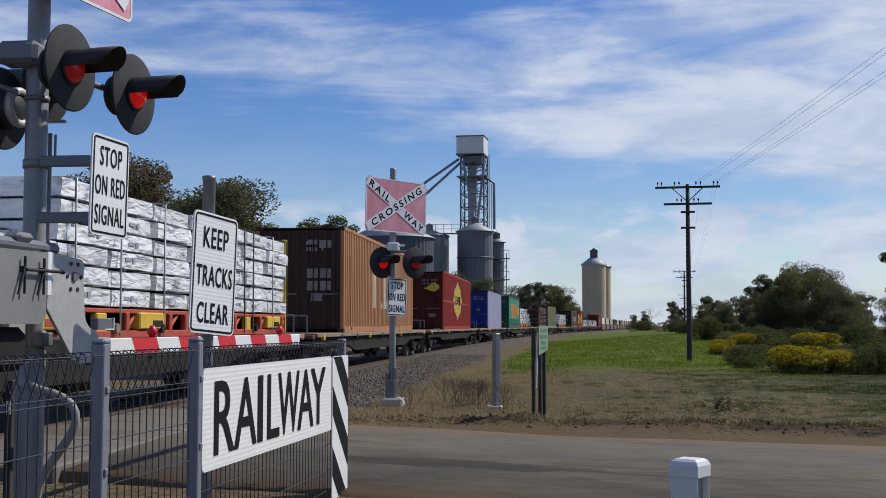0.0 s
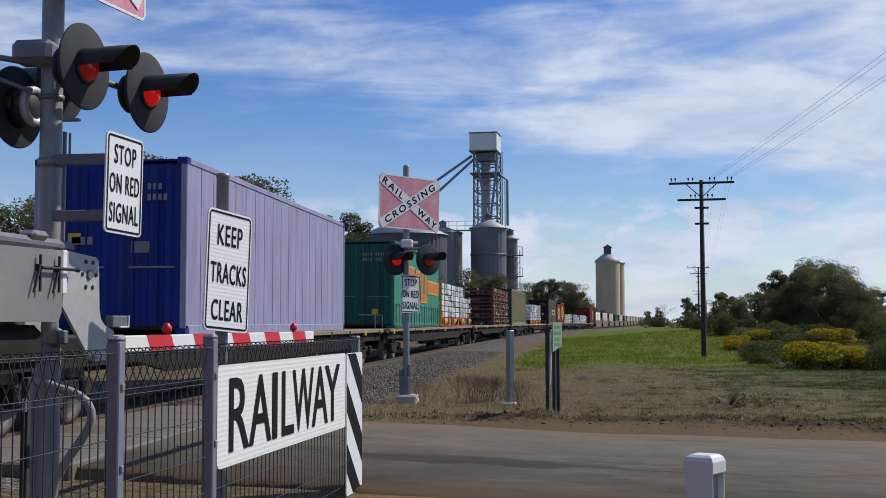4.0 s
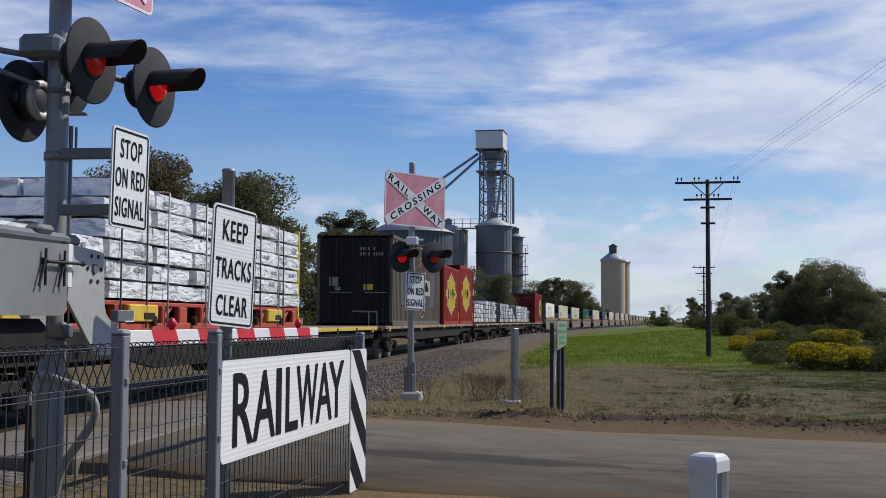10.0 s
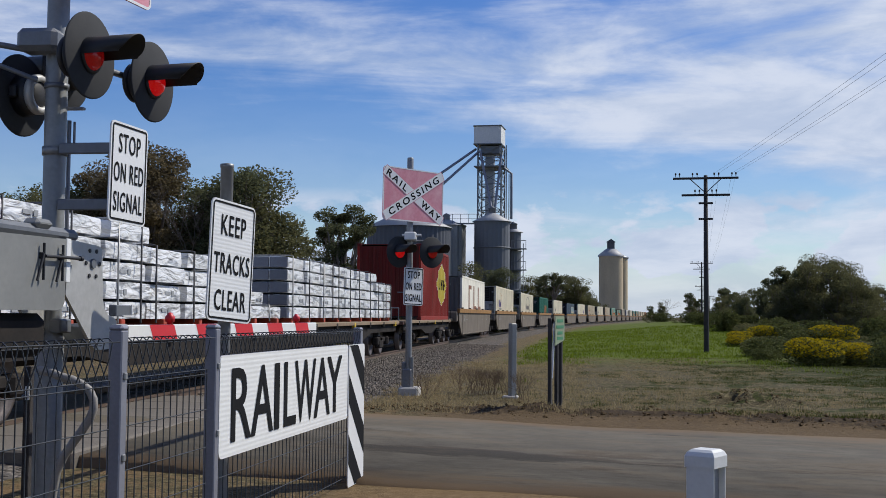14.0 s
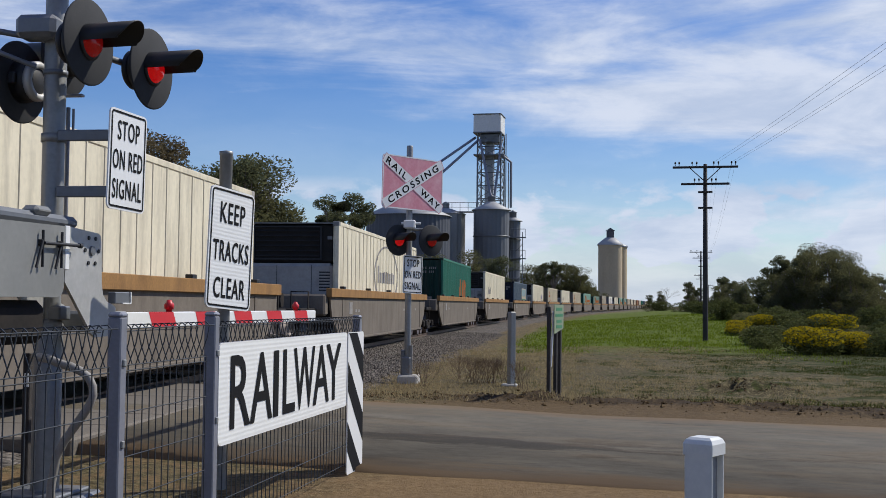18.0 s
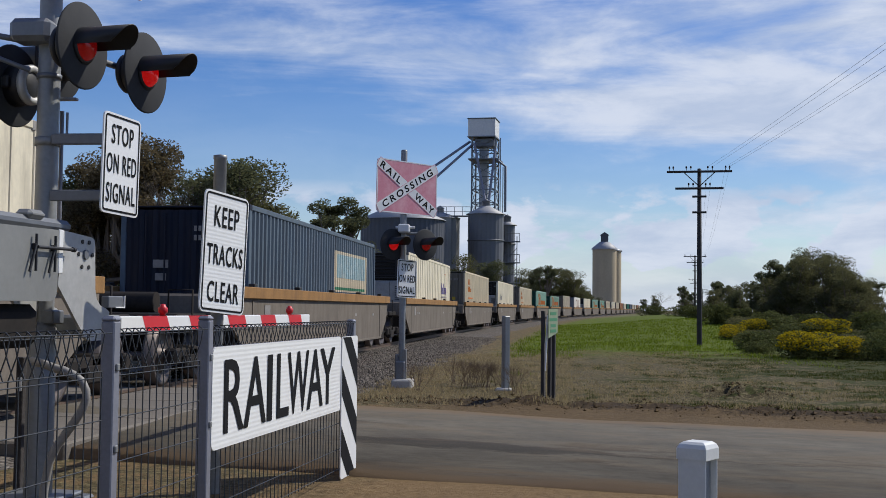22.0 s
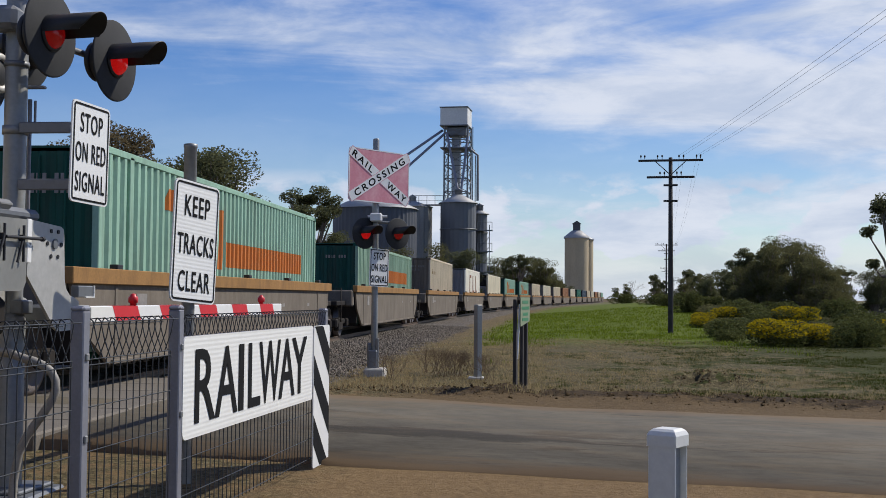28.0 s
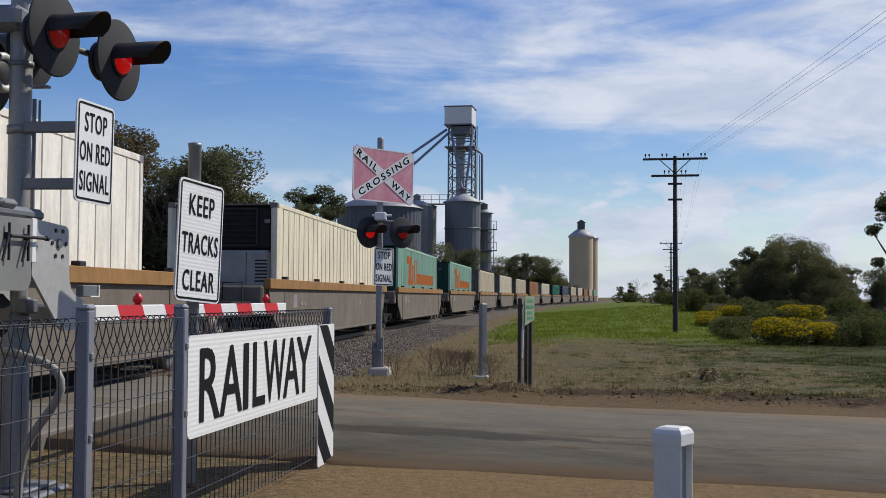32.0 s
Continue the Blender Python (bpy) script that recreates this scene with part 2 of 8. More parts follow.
SILLTAN = mat("tan top sill", (0.31, 0.17, 0.062), 0.85, 0, 0.22, 0.7, (0.13, 0.075, 0.04), 2.0, streak=1.0, spec=0.2)
WELLGREY = mat("grey brown well side", (0.178, 0.152, 0.122), 0.85, 0.0, 0.18, 0.75, (0.10, 0.082, 0.066), 1.4, streak=1.0, spec=0.2)
YELLOWPAINT = mat("yellow paint", (0.62, 0.42, 0.03), 0.6, 0, 0.12, 0.4, (0.25, 0.15, 0.04), 3.0)
ORANGERED = mat("orange red frame paint", (0.42, 0.06, 0.025), 0.65, 0, 0.15, 0.4, (0.12, 0.04, 0.03), 3.0)


def wrap_material():
    """Glossy white plastic drawn tight over timber: slack folds, grey streaks and crease shade in the colour, each pack
    different.
    """
    m = bpy.data.materials.new("white plastic wrap")
    m.use_nodes = True
    nt = m.node_tree
    n, l = nt.nodes, nt.links
    b = n["Principled BSDF"]
    tc, info = n.new("ShaderNodeTexCoord"), n.new("ShaderNodeObjectInfo")
    shift = n.new("ShaderNodeVectorMath")
    shift.operation = "MULTIPLY_ADD"
    l.new(info.outputs["Random"], shift.inputs[0])
    shift.inputs[1].default_value = (37.0, 53.0, 29.0)
    l.new(tc.outputs["Object"], shift.inputs[2])

    def tex(turn, stretch, scale, detail, distort):
        mp, t = n.new("ShaderNodeMapping"), n.new("ShaderNodeTexNoise")
        mp.inputs["Rotation"].default_value, mp.inputs["Scale"].default_value = (turn, 0, 0), stretch
        t.inputs["Scale"].default_value, t.inputs["Detail"].default_value, t.inputs["Distortion"].default_value = scale, detail, distort
        l.new(shift.outputs["Vector"], mp.inputs["Vector"])
        l.new(mp.outputs["Vector"], t.inputs["Vector"])
        return t.outputs["Fac"]

    folds, sags, dirt = tex(0.35, (1.5, 1.0, 3.6), 1.5, 3.0, 2.2), tex(-0.25, (1.0, 0.6, 2.2), 1.9, 2.0, 0.8), tex(0.1, (1.0, 0.7, 2.4), 2.4, 6.0, 1.2)
    # grey stops colour in streaks and the shade of creases
    col = ramp(nt, dirt, ((0.42, (0.84, 0.84, 0.83)), (0.56, (0.76, 0.77, 0.77)), (0.63, (0.44, 0.455, 0.48)), (0.76, (0.27, 0.28, 0.30))))
    hs, mr = n.new("ShaderNodeHueSaturation"), n.new("ShaderNodeMapRange")
    mr.inputs["To Min"].default_value, mr.inputs["To Max"].default_value = 0.86, 1.04
    l.new(info.outputs["Random"], mr.inputs["Value"])
    l.new(mr.outputs["Result"], hs.inputs["Value"])
    l.new(col, hs.inputs["Color"])
    l.new(hs.outputs["Color"], b.inputs["Base Color"])
    b.inputs["Roughness"].default_value = 0.28
    last = None
    for src, strength, distance in ((sags, 0.7, 0.10), (folds, 0.8, 0.06)):
        bp = n.new("ShaderNodeBump")
        bp.inputs["Strength"].default_value, bp.inputs["Distance"].default_value = strength, distance
        l.new(src, bp.inputs["Height"])
        if last is not None:
            l.new(last, bp.inputs["Normal"])
        last = bp.outputs["Normal"]
    l.new(last, b.inputs["Normal"])
    return m


WRAP = wrap_material()
# blue grey holds the shade on the packs' ends
END_SHADED = mat("timber ends in shaded blue grey", (0.14, 0.15, 0.175), 0.8, 0, 0.2, 0.4, (0.06, 0.065, 0.075), 3.0, rand=0.18)
STAMP = mat("grey print on wrap", (0.30, 0.31, 0.32), 0.6, 0, 0.2)
STRAP = mat("dark webbing strap", (0.05, 0.05, 0.055), 0.7, 0, 0.2)
LEAFDARK = mat("dark eucalypt leaf", (0.118, 0.125, 0.062), 0.9, 0, 0.3, island=0.4, spec=0.1, thin=0.5)
LEAFOLIVE = mat("olive leaf", (0.128, 0.125, 0.056), 0.9, 0, 0.3, island=0.4, spec=0.1, thin=0.5)
LEAFBUSH = mat("bush leaf", (0.098, 0.108, 0.034), 0.9, 0, 0.3, island=0.4, spec=0.1, thin=0.3)
LEAFBROWN = mat("brownish leaf", (0.155, 0.122, 0.066), 0.9, 0, 0.3, island=0.35, spec=0.1, thin=0.35)
GORSE = mat("yellow blossom", (0.43, 0.33, 0.010), 0.9, 0, 0.2, island=0.3, spec=0.1, thin=0.3)
BARK = mat("grey bark", (0.16, 0.13, 0.10), 0.9, 0, 0.3, 0.4, (0.06, 0.05, 0.04), 2.0, 0.5, 20)
SILODARK = mat("dull zinc silo sheet", (0.15, 0.155, 0.165), 0.55, 0.15, 0.1, 0.35, (0.09, 0.09, 0.095), 0.4, streak=2.0)
SILOBLUE = mat("dark blue grey silo sheet", (0.085, 0.092, 0.108), 0.6, 0.1, 0.1, 0.3, (0.11, 0.11, 0.12), 0.4, streak=2.0)
SILORIB = mat("weathered ribbed silo sheet", (0.30, 0.30, 0.29), 0.6, 0.1, 0.12, 0.4, (0.13, 0.13, 0.13), 0.5, streak=2.0)
SILOROOF = mat("dull zinc roof sheet", (0.36, 0.36, 0.36), 0.6, 0.1, 0.12, 0.3, (0.2, 0.2, 0.2), 0.6)
SILOPALE = mat("pale zinc sheet", (0.72, 0.72, 0.70), 0.6, 0.0, 0.1, 0.2, (0.35, 0.34, 0.33), 0.4)
SILOCREAM = mat("cream concrete silo", (0.50, 0.41, 0.27), 0.85, 0, 0.1, 0.4, (0.30, 0.24, 0.17), 0.15, streak=2.0)
GREENGRASS = mat("green grass", (0.165, 0.215, 0.018), 0.9, 0, 0.25, island=0.35, spec=0.1, thin=0.3, scale=0.25)
STONE = mat("grey ballast stone", (0.150, 0.128, 0.103), 0.9, 0, 0.2, island=0.5, spec=0.15)
CLOD = mat("brown earth clod", (0.105, 0.070, 0.034), 0.95, 0, 0.3, island=0.4, spec=0.1)


def paint(color, grime=0.48, gc=(0.07, 0.05, 0.035), rough=0.62):
    return mat("container paint %.3f %.3f %.3f" % color, color, rough, 0.0, 0.1, grime, gc, 0.8, streak=2.5, spec=0.2)


# ---- mesh helpers ----
class Geo:
    """Collects vertices and faces of one mesh."""

    def __init__(self):
        self.v, self.f, self.s = [], [], []

    def add(self, verts, faces, smooth=False):
        k = len(self.v)
        self.v += [tuple(p) for p in verts]
        self.f += [tuple(i + k for i in f) for f in faces]
        self.s += [smooth] * len(faces)
        return self

    def box(self, c, size, b=0.0, m=None):
        x, y, z = (s / 2 for s in size)
        if b <= 0:
            vs = [(i * x, j * y, k * z) for i in (-1, 1) for j in (-1, 1) for k in (-1, 1)]
            fs = [(0, 1, 3, 2), (4, 6, 7, 5), (0, 4, 5, 1), (2, 3, 7, 6), (0, 2, 6, 4), (1, 5, 7, 3)]
        else:
            b = min(b, x * 0.9, y * 0.9, z * 0.9)
            vs, fs, ix = [], [], {}
            for i in (-1, 1):
                for j in (-1, 1):
                    for k in (-1, 1):
                        for a in range(3):
                            p = [i * (x - b), j * (y - b), k * (z - b)]
                            p[a] += (i, j, k)[a] * b
                            ix[i, j, k, a] = len(vs)
                            vs.append(tuple(p))
            for a in range(3):
                u, w = (a + 1) % 3, (a + 2) % 3
                for sg in (-1, 1):
                    loop = []
                    for su, sw in ((-1, -1), (1, -1), (1, 1), (-1, 1)):
                        key = [0, 0, 0]
                        key[a], key[u], key[w] = sg, su, sw
                        loop.append(ix[(*key, a)])
                    fs.append(tuple(loop if sg > 0 else loop[::-1]))
                for su in (-1, 1):
                    for sw in (-1, 1):
                        ks = []
                        for sg in (-1, 1):
                            key = [0, 0, 0]
                            key[a], key[u], key[w] = sg, su, sw
                            ks.append(tuple(key))
                        q = (ix[(*ks[0], u)], ix[(*ks[1], u)], ix[(*ks[1], w)], ix[(*ks[0], w)])
                        fs.append(q if su * sw > 0 else q[::-1])
            for i in (-1, 1):
                for j in (-1, 1):
                    for k in (-1, 1):
                        q = tuple(ix[i, j, k, a] for a in range(3))
                        fs.append(q if i * j * k > 0 else q[::-1])
        if m is not None:
            vs = [m @ Vector(p) for p in vs]
        return self.add([(p[0] + c[0], p[1] + c[1], p[2] + c[2]) for p in vs], fs)

    def tube(self, p0, p1, r0, r1=None, n=10, caps=True):
        r1 = r0 if r1 is None else r1
        p0, p1 = Vector(p0), Vector(p1)
        d = (p1 - p0).normalized()
        a = d.orthogonal().normalized()
        b = d.cross(a)
        vs = []
        for p, r in ((p0, r0), (p1, r1)):
            for i in range(n):
                t = 2 * math.pi * i / n
                vs.append(p + a * (r * math.cos(t)) + b * (r * math.sin(t)))
        self.add(vs, [(i, (i + 1) % n, n + (i + 1) % n, n + i) for i in range(n)], True)
        if caps:
            self.add(vs[:n], [tuple(range(n - 1, -1, -1))])
            self.add(vs[n:], [tuple(range(n))])
        return self

    def path(self, pts, r, n=8):
        """One bent tube through pts."""
        pts = [Vector(q) for q in pts]
        vs, fs = [], []
        side = (pts[1] - pts[0]).orthogonal().normalized()
        for i, q in enumerate(pts):
            d = (pts[min(i + 1, len(pts) - 1)] - pts[max(i - 1, 0)]).normalized()
            a = (side - d * side.dot(d)).normalized()
            b = d.cross(a)
            side = a
            vs += [q + a * (r * math.cos(2 * math.pi * k / n)) + b * (r * math.sin(2 * math.pi * k / n)) for k in range(n)]
        for i in range(len(pts) - 1):
            fs += [(i * n + k, i * n + (k + 1) % n, (i + 1) * n + (k + 1) % n, (i + 1) * n + k) for k in range(n)]
        self.add(vs, fs, True)
        self.add(vs[:n], [tuple(range(n - 1, -1, -1))])
        return self.add(vs[-n:], [tuple(range(n))])

    def prism(self, poly, m, depth):
        """An outline in the xz plane, depth thick along y, placed by m."""
        n = len(poly)
        vs = [m @ Vector((x, -depth / 2, z)) for x, z in poly] + [m @ Vector((x, depth / 2, z)) for x, z in poly]
        fs = [tuple(range(n)), tuple(range(2 * n - 1, n - 1, -1))] + [(i, n + i, n + (i + 1) % n, (i + 1) % n) for i in range(n)]
        return self.add(vs, fs)

    def lathe(self, prof, n=20, c=(0, 0, 0)):
        vs, fs = [], []
        for r, z in prof:
            for i in range(n):
                t = 2 * math.pi * i / n
                vs.append((c[0] + r * math.cos(t), c[1] + r * math.sin(t), c[2] + z))
        for k in range(len(prof) - 1):
            for i in range(n):
                j = (i + 1) % n
                fs.append((k * n + i, k * n + j, (k + 1) * n + j, (k + 1) * n + i))
        return self.add(vs, fs, True)

    def mesh(self, name, material):
        me = bpy.data.meshes.new(name)
        me.from_pydata(self.v, [], self.f)
        me.polygons.foreach_set("use_smooth", self.s)
        me.materials.append(material)
        me.update()
        return me


def part(name, geo, material, parent=None, label="", m=None):
    ob = new(name, geo.mesh(name, material) if isinstance(geo, Geo) else geo)
    if parent is not None:
        ob.parent = parent
    if m is not None:
        ob.matrix_basis = m
    if label:
        tagged(ob, label)
    return ob


def thing(name, label, category, m=None, group="", kind=""):
    ob = new(name)
    ob.empty_display_size = 0.1
    if m is not None:
        ob.matrix_basis = m
    return tagged(ob, label, category, group, kind)


def lettering(body, width, height, material, bold=0.016, deep=0.002, spread=1.12):
    """Raised letters of the built-in font, centred, in the xz plane facing -y."""
    cu = bpy.data.curves.new("lettering", "FONT")
    cu.body, cu.size, cu.resolution_u, cu.space_character = body, 1.0, 3, spread
    cu.align_x = "LEFT"
    ob = bpy.data.objects.new("lettering", cu)
    scene.collection.objects.link(ob)
    bpy.context.view_layer.update()
    me = bpy.data.meshes.new_from_object(ob.evaluated_get(bpy.context.evaluated_depsgraph_get()))
    bpy.data.objects.remove(ob)
    co = np.zeros(len(me.vertices) * 3)
    me.vertices.foreach_get("co", co)
    co = co.reshape(-1, 3)
    lo, hi = co.min(0), co.max(0)
    sx, sz = width / (hi[0] - lo[0]), height / (hi[1] - lo[1])
    out = np.zeros_like(co)
    out[:, 0] = (co[:, 0] - (lo[0] + hi[0]) / 2) * sx
    out[:, 2] = (co[:, 1] - (lo[1] + hi[1]) / 2) * sz
    g = Geo()
    faces = [tuple(q.vertices) for q in me.polygons]
    b = bold * height
    for k, (dx, dz) in enumerate(((0, 0), (-b, 0), (b, 0), (0, -b), (0, b), (-b, -b), (b, b), (b, -b), (-b, b))):
        g.add([(x + dx, -deep - 0.00012 * k, z + dz) for x, _, z in out], faces)
    bpy.data.meshes.remove(me)
    return g.mesh("lettering", material)


def rounded(w, h, r, n=5):
    out = []
    for cx, cz, a0 in ((w / 2 - r, -h / 2 + r, -90), (w / 2 - r, h / 2 - r, 0), (-w / 2 + r, h / 2 - r, 90), (-w / 2 + r, -h / 2 + r, 180)):
        for i in range(n):
            a = radians(a0 + 90 * i / (n - 1))
            out.append((cx + r * math.cos(a), cz + r * math.sin(a)))
    return out


def ring(geo, w, h, r, t, y, n=5):
    """A flat border line of thickness t, facing -y."""
    o, i = rounded(w, h, r, n), rounded(w - 2 * t, h - 2 * t, max(0.005, r - t), n)
    k = len(o)
    vs = [(x, y, z) for x, z in o] + [(x, y, z) for x, z in i]
    geo.add(vs, [(a, (a + 1) % k, k + (a + 1) % k, k + a) for a in range(k)])
    return geo


I4 = Matrix.Identity(4)

# ---- the railway's line ----
SIDE_X, CURVE_A, CURVE_B, RADIUS = -5.9, 40.7, 210.0, 1856.0
HALF = 1.25
RAIL_Z = 0.14


def line(s, off=0.0):
    """Place and heading (radians to the right of +Y) of the track's centre line, s metres along it, off metres to its right."""
    u = min(max(s - CURVE_A, 0.0), CURVE_B - CURVE_A)
    rest = max(s - CURVE_B, 0.0)
    h = u / RADIUS
    x = SIDE_X - HALF + u * u / (2 * RADIUS) + rest * math.sin((CURVE_B - CURVE_A) / RADIUS)
    y = s - u ** 3 / (6 * RADIUS ** 2) - rest * (1 - math.cos((CURVE_B - CURVE_A) / RADIUS))
    return x + off * math.cos(h), y - off * math.sin(h), h


ROAD_SLOPE, ROAD_Y, ROAD_HALF = -0.225, 11.97, 2.78
ROAD_TURN = math.degrees(math.atan(ROAD_SLOPE))


def road_d(x, y):
    return y - (ROAD_Y + ROAD_SLOPE * x)


def height(x, y):
    """Height of the ground sheet."""
    d = road_d(x, y)
    h = 0.05 * noise.noise((x * 0.35, y * 0.35, 0.0)) + 0.02 * noise.noise((x * 1.7, y * 1.7, 3.0))
    if 15 < y < 60:
        h += 0.02 * noise.noise((x * 4, y * 4, 1.0))
    k = min(1.0, max(0.0, (abs(d) - 2.6) / 1.2))
    h *= k
    # graded verge heaped along the far road edge
    h += 0.15 * math.exp(-((d - 4.6 - 0.3 * noise.noise((x * 0.9, 0, 0))) / 0.40) ** 2) * (0.55 + 0.7 * noise.noise((x * 2.5, y * 2.5, 7.0)) + 0.5 * noise.noise((x * 6.5, y * 6.5, 2.0)))
    # a scraped heap of earth on the verge
    q = ((x - 2.8) / 0.75) ** 2 + ((y - 19.75 + 0.2 * (x - 2.8)) / 0.3) ** 2
    if q < 9:
        h += 0.26 * math.exp(-q) * (0.75 + 0.9 * noise.noise((x * 5, y * 5, 4.0)))
    # a low grassed bank beyond
    if y > 30:
        h += 0.75 * math.exp(-((x - 9 - 0.05 * (y - 80)) / 7.0) ** 2) * min(1, max(0, (y - 42) / 50.0))
    c = line(y)[0]
    t = abs(x - c)
    if t < 9:
        h *= min(1, max(0, (t - 3.2) / 3.0))
        h -= 0.06 * max(0, 1 - t / 3.2)
    return h


def spaced(pairs):
    out = []
    for a, b, step in pairs:
        k = max(1, round((b - a) / step))
        out += [a + (b - a) * i / k for i in range(k)]
    return out + [pairs[-1][1]]


def ground_material():
    m = bpy.data.materials.new("earth and grass")
    m.use_nodes = True
    nt = m.node_tree
    n, l = nt.nodes, nt.links
    b = n["Principled BSDF"]
    b.inputs["Roughness"].default_value = 0.95
    b.inputs["Specular IOR Level"].default_value = 0.15
    geo = n.new("ShaderNodeNewGeometry")
    sep = n.new("ShaderNodeSeparateXYZ")
    l.new(geo.outputs["Position"], sep.inputs["Vector"])

    def tex(scale, detail=8, rough=0.6):
        t = n.new("ShaderNodeTexNoise")
        t.inputs["Scale"].default_value, t.inputs["Detail"].default_value, t.inputs["Roughness"].default_value = scale, detail, rough
        l.new(geo.outputs["Position"], t.inputs["Vector"])
        return t.outputs["Fac"]

    def calc(op, a, bb, c=None):
        k = n.new("ShaderNodeMath")
        k.operation = op
        for i, v in enumerate((a, bb, c)):
            if v is None:
                continue
            if isinstance(v, (int, float)):
                k.inputs[i].default_value = v
            else:
                l.new(v, k.inputs[i])
        return k.outputs["Value"]

    def step(v, a, bb):
        k = n.new("ShaderNodeMapRange")
        k.interpolation_type = "SMOOTHSTEP"
        k.inputs["From Min"].default_value, k.inputs["From Max"].default_value = a, bb
        l.new(v, k.inputs["Value"])
        return k.outputs["Result"]

    def blend(f, a, bb):
        k = n.new("ShaderNodeMix")
        k.data_type = "RGBA"
        l.new(f, k.inputs["Factor"])
        l.new(a, k.inputs["A"])
        l.new(bb, k.inputs["B"])
        return k.outputs["Result"]

    n1, n2, n3 = tex(0.5), tex(2.3, 10, 0.7), tex(11, 8, 0.7)
    n4 = tex(0.33, 5, 0.55)
    n5 = tex(38, 5, 0.7)
    grain = calc("ADD", calc("MULTIPLY", n3, 0.55), calc("MULTIPLY", n5, 0.45))
    dirt = ramp(nt, grain, ((0.3, (0.066, 0.044, 0.022)), (0.5, (0.115, 0.078, 0.038)), (0.72, (0.18, 0.125, 0.064))))
    straw = ramp(nt, grain, ((0.36, (0.022, 0.016, 0.007)), (0.48, (0.070, 0.055, 0.025)), (0.62, (0.23, 0.19, 0.10))))
    olive = ramp(nt, grain, ((0.36, (0.011, 0.012, 0.002)), (0.5, (0.036, 0.041, 0.006)), (0.66, (0.090, 0.096, 0.018))))
    green = ramp(nt, calc("ADD", calc("MULTIPLY", grain, 0.5), calc("MULTIPLY", n2, 0.5)), ((0.34, (0.040, 0.054, 0.005)), (0.5, (0.088, 0.116, 0.009)), (0.66, (0.165, 0.195, 0.017))))
    far = ramp(nt, n1, ((0.3, (0.10, 0.11, 0.05)), (0.7, (0.17, 0.15, 0.07))))
    d = calc("ADD", calc("MULTIPLY_ADD", sep.outputs["X"], -ROAD_SLOPE, sep.outputs["Y"]), -ROAD_Y)
    ad = calc("ABSOLUTE", d, 0)
    wob = calc("MULTIPLY_ADD", n2, 1.6, -0.8)
    sand = ramp(nt, grain, ((0.3, (0.10, 0.064, 0.030)), (0.5, (0.18, 0.118, 0.056)), (0.72, (0.27, 0.185, 0.095))))
    dirt = blend(step(calc("ADD", d, calc("MULTIPLY", wob, 0.3)), -1.5, -2.4), dirt, sand)
    # dry straw and short olive growth in patches, greener away from the railway
    mixed = calc("ADD", calc("MULTIPLY_ADD", n4, 1.1, calc("MULTIPLY_ADD", n2, 2.0, -1.67)), calc("MULTIPLY_ADD", sep.outputs["X"], 0.065, -0.04))
    verge = blend(step(mixed, 0.02, 0.13), straw, olive)
    col = blend(step(calc("ADD", ad, wob), 4.1, 5.3), dirt, verge)
    # dark brown clods and the ridge's shadow band, both in the colour
    ridge_dark = ramp(nt, grain, ((0.36, (0.018, 0.012, 0.006)), (0.5, (0.048, 0.032, 0.016)), (0.66, (0.115, 0.078, 0.040))))
    bank = calc("ADD", calc("ABSOLUTE", calc("ADD", calc("ADD", d, -4.55), calc("MULTIPLY", wob, 0.5)), 0), calc("MULTIPLY_ADD", n3, 0.9, -0.45))
    col = blend(step(bank, 0.48, 0.16), col, ridge_dark)
    wob2 = calc("MULTIPLY_ADD", n1, 12.0, calc("MULTIPLY_ADD", n2, 7.0, -9.5))
    scrub = ramp(nt, grain, ((0.3, (0.015, 0.017, 0.004)), (0.5, (0.033, 0.036, 0.009)), (0.72, (0.06, 0.062, 0.018))))
    away = calc("ADD", calc("ADD", sep.outputs["X"], calc("MULTIPLY", sep.outputs["Y"], -0.10)), calc("MULTIPLY_ADD", n2, 4.0, -2.0))
    meadow = blend(step(away, 1.6, 4.2), green, scrub)
    col = blend(step(calc("ADD", sep.outputs["Y"], wob2), 31.0, 44.0), col, meadow)
    col = blend(step(calc("ADD", sep.outputs["Y"], wob2), 150.0, 220.0), col, far)
    # bare dry ground along the railway's curve
    along = calc("MAXIMUM", calc("ADD", sep.outputs["Y"], -CURVE_A), 0.0)
    left = calc("ADD", sep.outputs["X"], calc("MULTIPLY", calc("MULTIPLY", along, along), -0.5 / RADIUS))
    col = blend(step(calc("ADD", left, calc("MULTIPLY", wob, 1.4)), -1.3, -2.9), col, blend(step(n2, 0.46, 0.62), straw, sand))
    l.new(col, b.inputs["Base Color"])
    bp = n.new("ShaderNodeBump")
    bp.inputs["Strength"].default_value, bp.inputs["Distance"].default_value = 0.7, 0.05
    l.new(n3, bp.inputs["Height"])
    l.new(bp.outputs["Normal"], b.inputs["Normal"])
    return m


